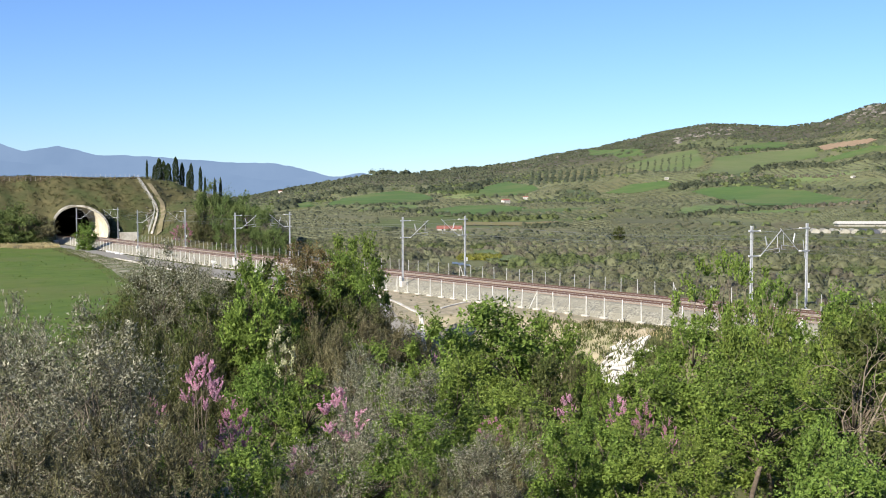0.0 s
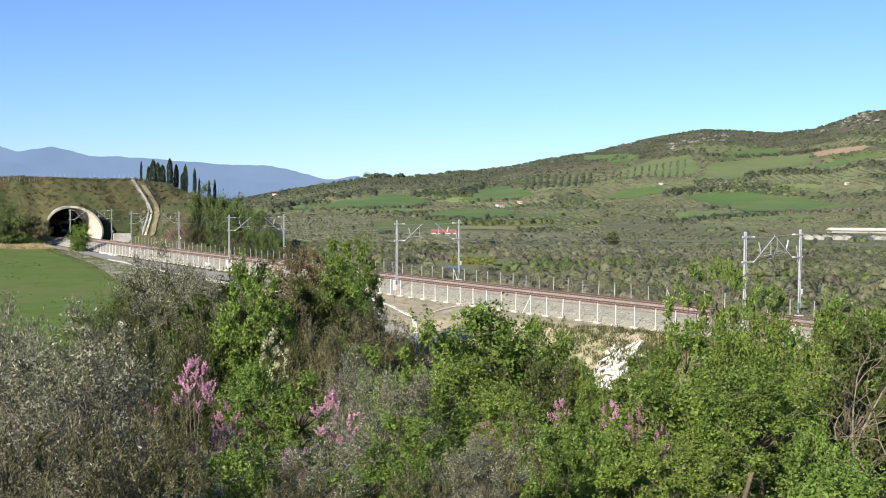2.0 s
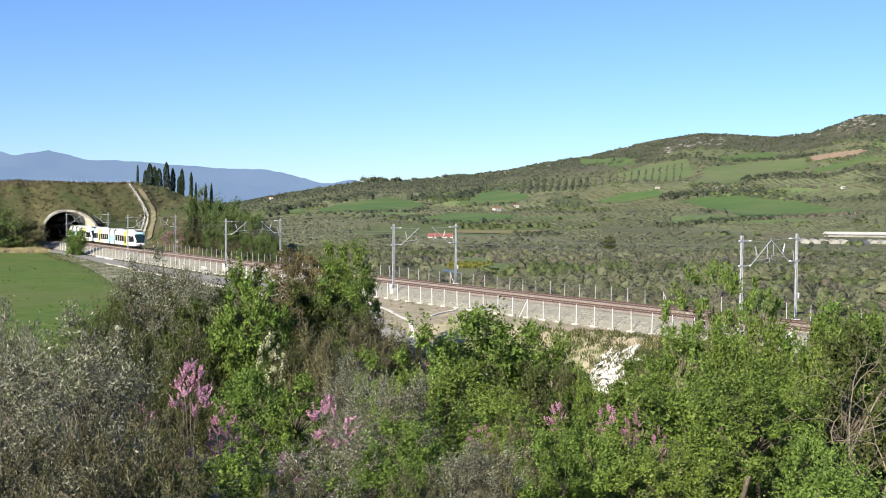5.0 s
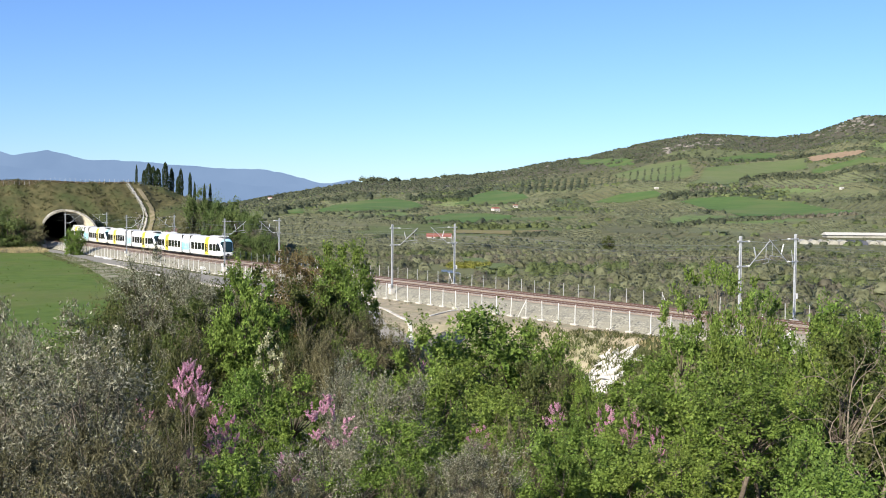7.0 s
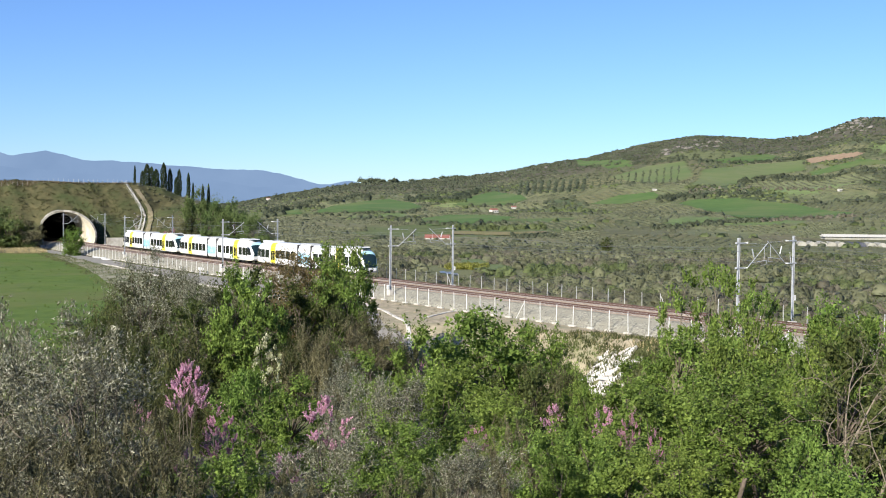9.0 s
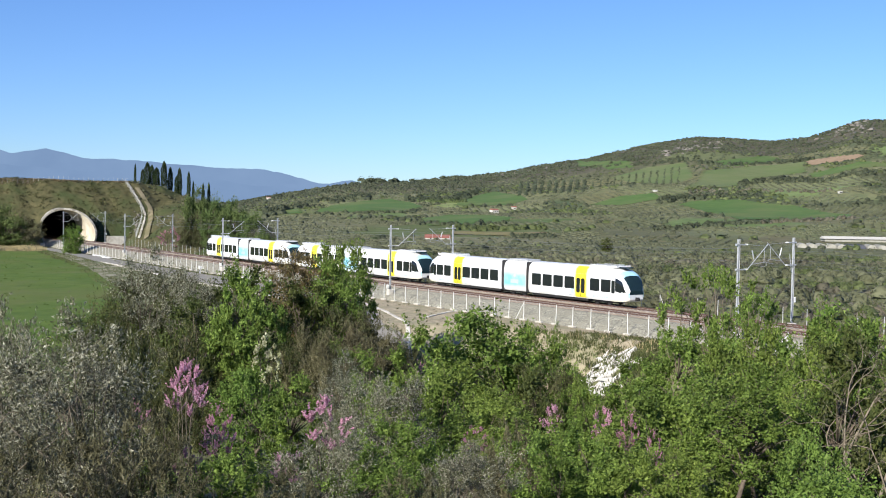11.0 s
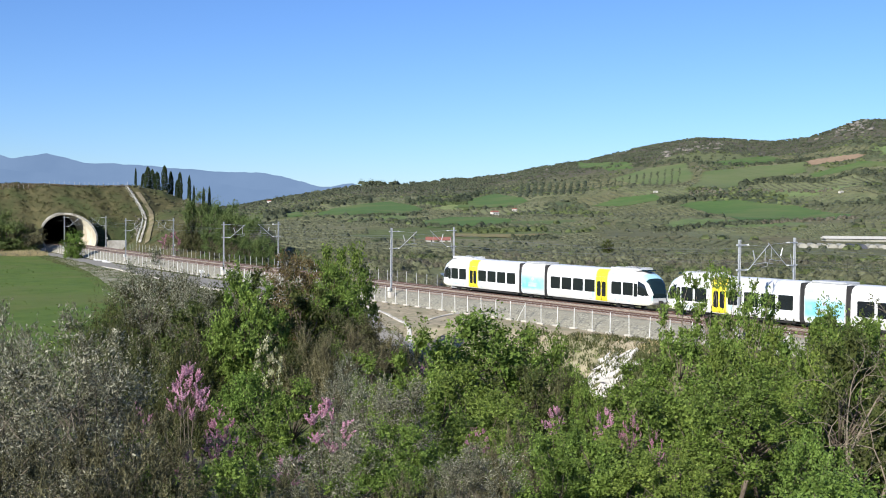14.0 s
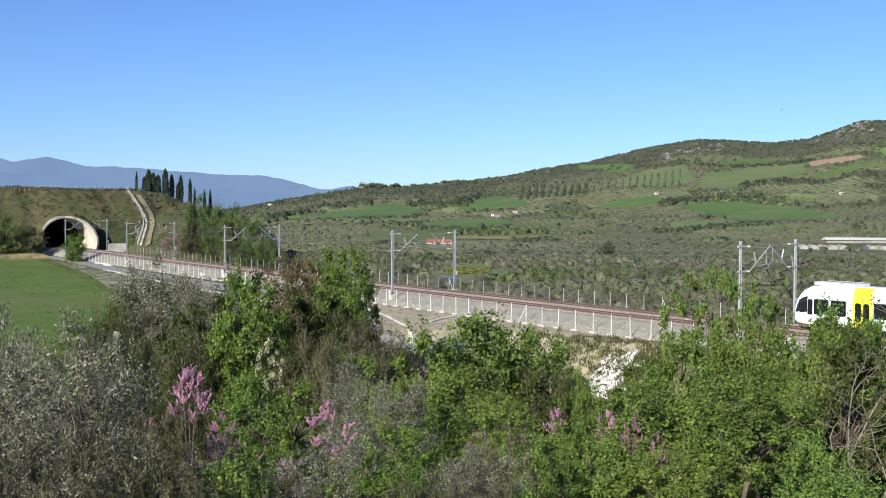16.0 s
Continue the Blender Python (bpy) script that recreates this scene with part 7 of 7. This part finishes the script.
def build_grass():
    rng = np.random.default_rng(51)

    def tufts(name, s0, s1, a, b, n, h, mat, label, spread=0.12, up=None):
        s = rng.uniform(s0, s1, n)
        lat = np.interp(s, *a) + (np.interp(s, *b) - np.interp(s, *a)) * rng.random(n)
        x, y, _ = along(s, lat)
        z = land(x, y) + (0.1 if up is None else up)
        k = 5
        idx = np.repeat(np.arange(n), k)
        base = np.stack([x, y, z], 1)[idx] + rng.normal(size=(n * k, 3)) * np.array([spread, spread, 0])
        tip = base + np.stack([rng.normal(size=n * k) * 0.12, rng.normal(size=n * k) * 0.12, h * rng.uniform(0.5, 1.2, n * k)], 1)
        wv = np.stack([np.full(n * k, 0.035), rng.normal(size=n * k) * 0.02, np.zeros(n * k)], 1)
        q = np.stack([base - wv, base + wv, tip + wv * 0.3, tip - wv * 0.3], 1)
        tagged(quads(name, q, mat), label, "grass", kind="stuff")

    tufts("dry_grass", -122, -96, ([-122, -96], [9, 12]), ([-122, -96], [34, 19]), 1100, 0.75, L_STRAW, "tall straw-coloured grass at the meadow's edge", 0.3)
    tufts("dry_grass", 97, 116, ([97, 116], [9.5, 7.2]), ([97, 116], [11.4, 10.6]), 60, 0.35, L_STRAW, "dry grass along the broken slope", 0.2)
    tufts("green_grass", 97, 122, ([97, 104, 122], [9.5, 7.6, 7.0]), ([97, 122], [12.5, 13]), 700, 0.32, L_GRASS, "rough green grass along the broken slope", 0.2)
    tufts("slope_grass", 92, 112, ([92, 112], [10.5, 11]), ([92, 112], [19, 19]), 1500, 0.45, L_GRASS, "rough green grass and weeds on the broken slope", 0.25)
    tufts("verge_grass", -90, 40, ROAD_NEAR, ([-90, -28, 12, 40], [15, 21, 29, 32]), 900, 0.3, L_MEDIT, "rough grass and weeds on the stony verge", 0.3)
    tufts("far_verge_grass", -100, 125, ([-100, 125], [-7.5, -7.5]), ([-100, 125], [-13, -13]), 3000, 0.8, F_SCRUB, "rough weeds along the far fence", 0.3, 0.2)


def build_flank_trees():
    """Trees beside the hill and across the line: sort, bearing tangent, distance, tangent of the top, width."""
    for kind, u, d, e, w in FLANK:
        x, y = u * d, float(d)
        set_plant(kind, u, d, e, w, mound_or_land(x, y) - 0.2)


FLANK = [
    ("grove", -0.2031, 264, 0.0089, 5.51),
    ("grove", -0.1869, 256, 0.0016, 5.81),
    ("grove", -0.1697, 250, -0.0002, 7.27),
    ("grove", -0.1564, 244, -0.0099, 4.43),
    ("grove", -0.1918, 250, -0.0181, 5.00),
    ("grove", -0.1770, 242, -0.0243, 4.84),
    ("grove", -0.1480, 232, -0.0236, 5.06),
    ("grove", -0.1622, 234, -0.0291, 4.25),
    ("medit", -0.2090, 262, -0.0117, 4.66),
    ("medit", -0.2001, 256, -0.0254, 4.30),
    ("sage", -0.1868, 246, -0.0293, 4.86),
    ("grove", -0.1352, 226, -0.0314, 2.67),
    ("sage", -0.1721, 238, -0.0311, 4.70),
    ("medit", -0.2139, 262, -0.0231, 3.36),
    ("grove", -0.1805, 252, -0.0071, 4.58),
    ("wine", -0.2265, 262, -0.0211, 5.49),
    ("grove", -0.3669, 288, -0.0097, 13.0),
    ("sage", -0.3498, 290, -0.0162, 9.0),
    ("grove", -0.3842, 289, -0.0107, 10.06),
    ("fresh", -0.3109, 258, -0.0226, 5.11),
    ("fresh", -0.3129, 257, -0.0275, 4.49),
    ("dark", 0.1545, 547, -0.0250, 6.37),
]


def build_meadow_grass():
    """Short uneven grass and weeds over the meadow."""
    rng = np.random.default_rng(61)
    n = 3500
    x, y = rng.uniform(-125, -34, n), rng.uniform(95, 290, n)
    s, lat = line_coords(x, y)
    ok = (lat > np.interp(s, *ROAD_NEAR) + 4) & (x < -0.235 * y - 6) & (x > -0.42 * y) & (wave(x, y, 6, 4) > rng.uniform(-0.9, 0.9, n))
    x, y = x[ok], y[ok]
    z = land(x, y) + 0.05
    P = np.stack([x, y, z, rng.uniform(0.08, 0.2, len(x))], 1)
    k = wave(x, y, 11, 2) + rng.normal(size=len(x)) * 0.4
    scatter("meadow_grass", P[k < 1.5], L_MEADOW, 10, "uneven green grass on the meadow", "grass", seed=62, leaf=0.8, squash=0.5)
    scatter("meadow_weeds", P[k >= 1.5], L_MEDIT, 12, "dull weeds on the meadow", "grass", seed=63, leaf=0.7, squash=0.7)


L_GRASS = leafy("rough grass blades", (0.07, 0.088, 0.028), (0.10, 0.118, 0.042), (0.14, 0.148, 0.06), 0.4)
L_MEADOW = leafy("meadow blades", (0.07, 0.115, 0.02), (0.09, 0.142, 0.028), (0.12, 0.165, 0.036), 0.4)


def build_hilltop():
    """Trees standing up on the far skylines, and grey crags below the summit."""
    rng = np.random.default_rng(71)
    rows = []
    for u, d, n, spread, size in ((-0.049, 3080, 12, 0.011, 13), (-0.14, 2700, 9, 0.006, 9), (-0.131, 2720, 5, 0.004, 10), (0.0, 3080, 10, 0.02, 8)):
        for _ in range(n):
            uu = u + rng.normal() * spread
            dd = d + rng.normal() * 15
            rows.append((uu * dd, dd, land_at(uu * dd, dd) - 1, size * rng.uniform(0.6, 1.1)))
    for _ in range(260):
        uu = rng.uniform(-0.13, 0.42)
        rows.append((uu * 3090, 3090.0, land_at(uu * 3090, 3090.0) - 2, rng.uniform(3, 7)))
    scatter("skyline_trees", rows, F_WOOD, 26, "dark trees standing on the far skyline", "trees", seed=72, leaf=0.35, body=(3, 7), tumble=0.12)
    for line, n, size in CRAGS:
        u, d = np.array(line).T
        for _ in range(n):
            q = rng.uniform(0, len(line) - 1)
            uu, dd = np.interp(q, range(len(u)), u) + rng.normal() * 0.007, np.interp(q, range(len(u)), d) + rng.normal() * 55
            sz = size * rng.uniform(0.25, 1.1)
            ob = part("crag", stone(rng, (sz * 2.0, sz * 1.4, sz * 0.8)), M_CRAG)
            ob.matrix_basis = pose(uu * dd, dd, land_at(uu * dd, dd) - 0.1 * sz, *rng.uniform(-22, 22, 2), float(rng.uniform(0, 360)))
            tagged(ob, "grey limestone crag below the hilltop", "rock", "crags near the hilltop")


# outcrops by bearing tangent and distance, how many, and their size
CRAGS = [
    ([(0.2060, 2560), (0.2224, 2568), (0.2332, 2612)], 34, 6.5),
    ([(0.2332, 2640), (0.2476, 2785), (0.2640, 2850)], 26, 6),
    ([(0.3450, 2800), (0.3600, 2720), (0.3720, 2640), (0.3760, 2660)], 34, 7),
    ([(0.3620, 2900), (0.3720, 2850), (0.3800, 2780)], 18, 7),
    ([(0.0528, 2900), (0.0671, 2930), (0.0851, 2860), (0.1013, 2870), (0.1175, 2930)], 34, 5),
]
M_CRAG = mottled("grey crag", (0.13, 0.12, 0.10), (0.23, 0.21, 0.18), 0.12, relief=0.6, depth=0.6)


def bird():
    root = empty("bird")
    body = bmesh.new()
    bmesh.ops.create_uvsphere(body, u_segments=10, v_segments=8, radius=1.0, matrix=Matrix.Diagonal((0.055, 0.017, 0.017, 1)))
    part("body", body, M_BIRD, root, smooth=True)
    for side in (1, -1):
        bm = bmesh.new()
        pts = [(0.035, 0.02, 0.01), (0.025, 0.09, 0.035), (-0.06, 0.19, 0.05), (-0.035, 0.08, 0.03), (-0.03, 0.02, 0.008)]
        f = bm.faces.new([bm.verts.new((x * 0.62, side * y * 0.62, z * 0.62)) for x, y, z in pts])
        bmesh.ops.solidify(bm, geom=[f], thickness=0.004)
        part("wing", bm, M_BIRD, root)
    bm = bmesh.new()
    f = bm.faces.new([bm.verts.new(Vector(p) * 0.62) for p in ((-0.06, -0.012, 0), (-0.06, 0.012, 0), (-0.14, 0.03, 0), (-0.11, 0, 0), (-0.14, -0.03, 0))])
    bmesh.ops.solidify(bm, geom=[f], thickness=0.004)
    part("tail", bm, M_BIRD, root)
    return root


M_BIRD = mottled("dark plumage", (0.02, 0.02, 0.025), (0.05, 0.045, 0.045), 20, relief=0)


def build_birds():
    a = tagged(bird(), "small dark swallow in flight with spread wings", "bird", "swallows in flight")
    b = copy_thing(a, Matrix())
    return [a, b]


# ---- build ----
build_ground()
build_hill()
build_tunnel()
build_near_ground()
build_railway()
build_masts()
build_far()
build_mountains()
build_buildings()
build_hill_trees()
build_plants()
build_flank_trees()
build_thicket()
build_grass()
build_meadow_grass()
build_hilltop()
build_rocks()
build_lineside()
build_clods()
build_hill_details()
build_fences()
TRAIN = build_train()
BIRDS = build_birds()
motions()
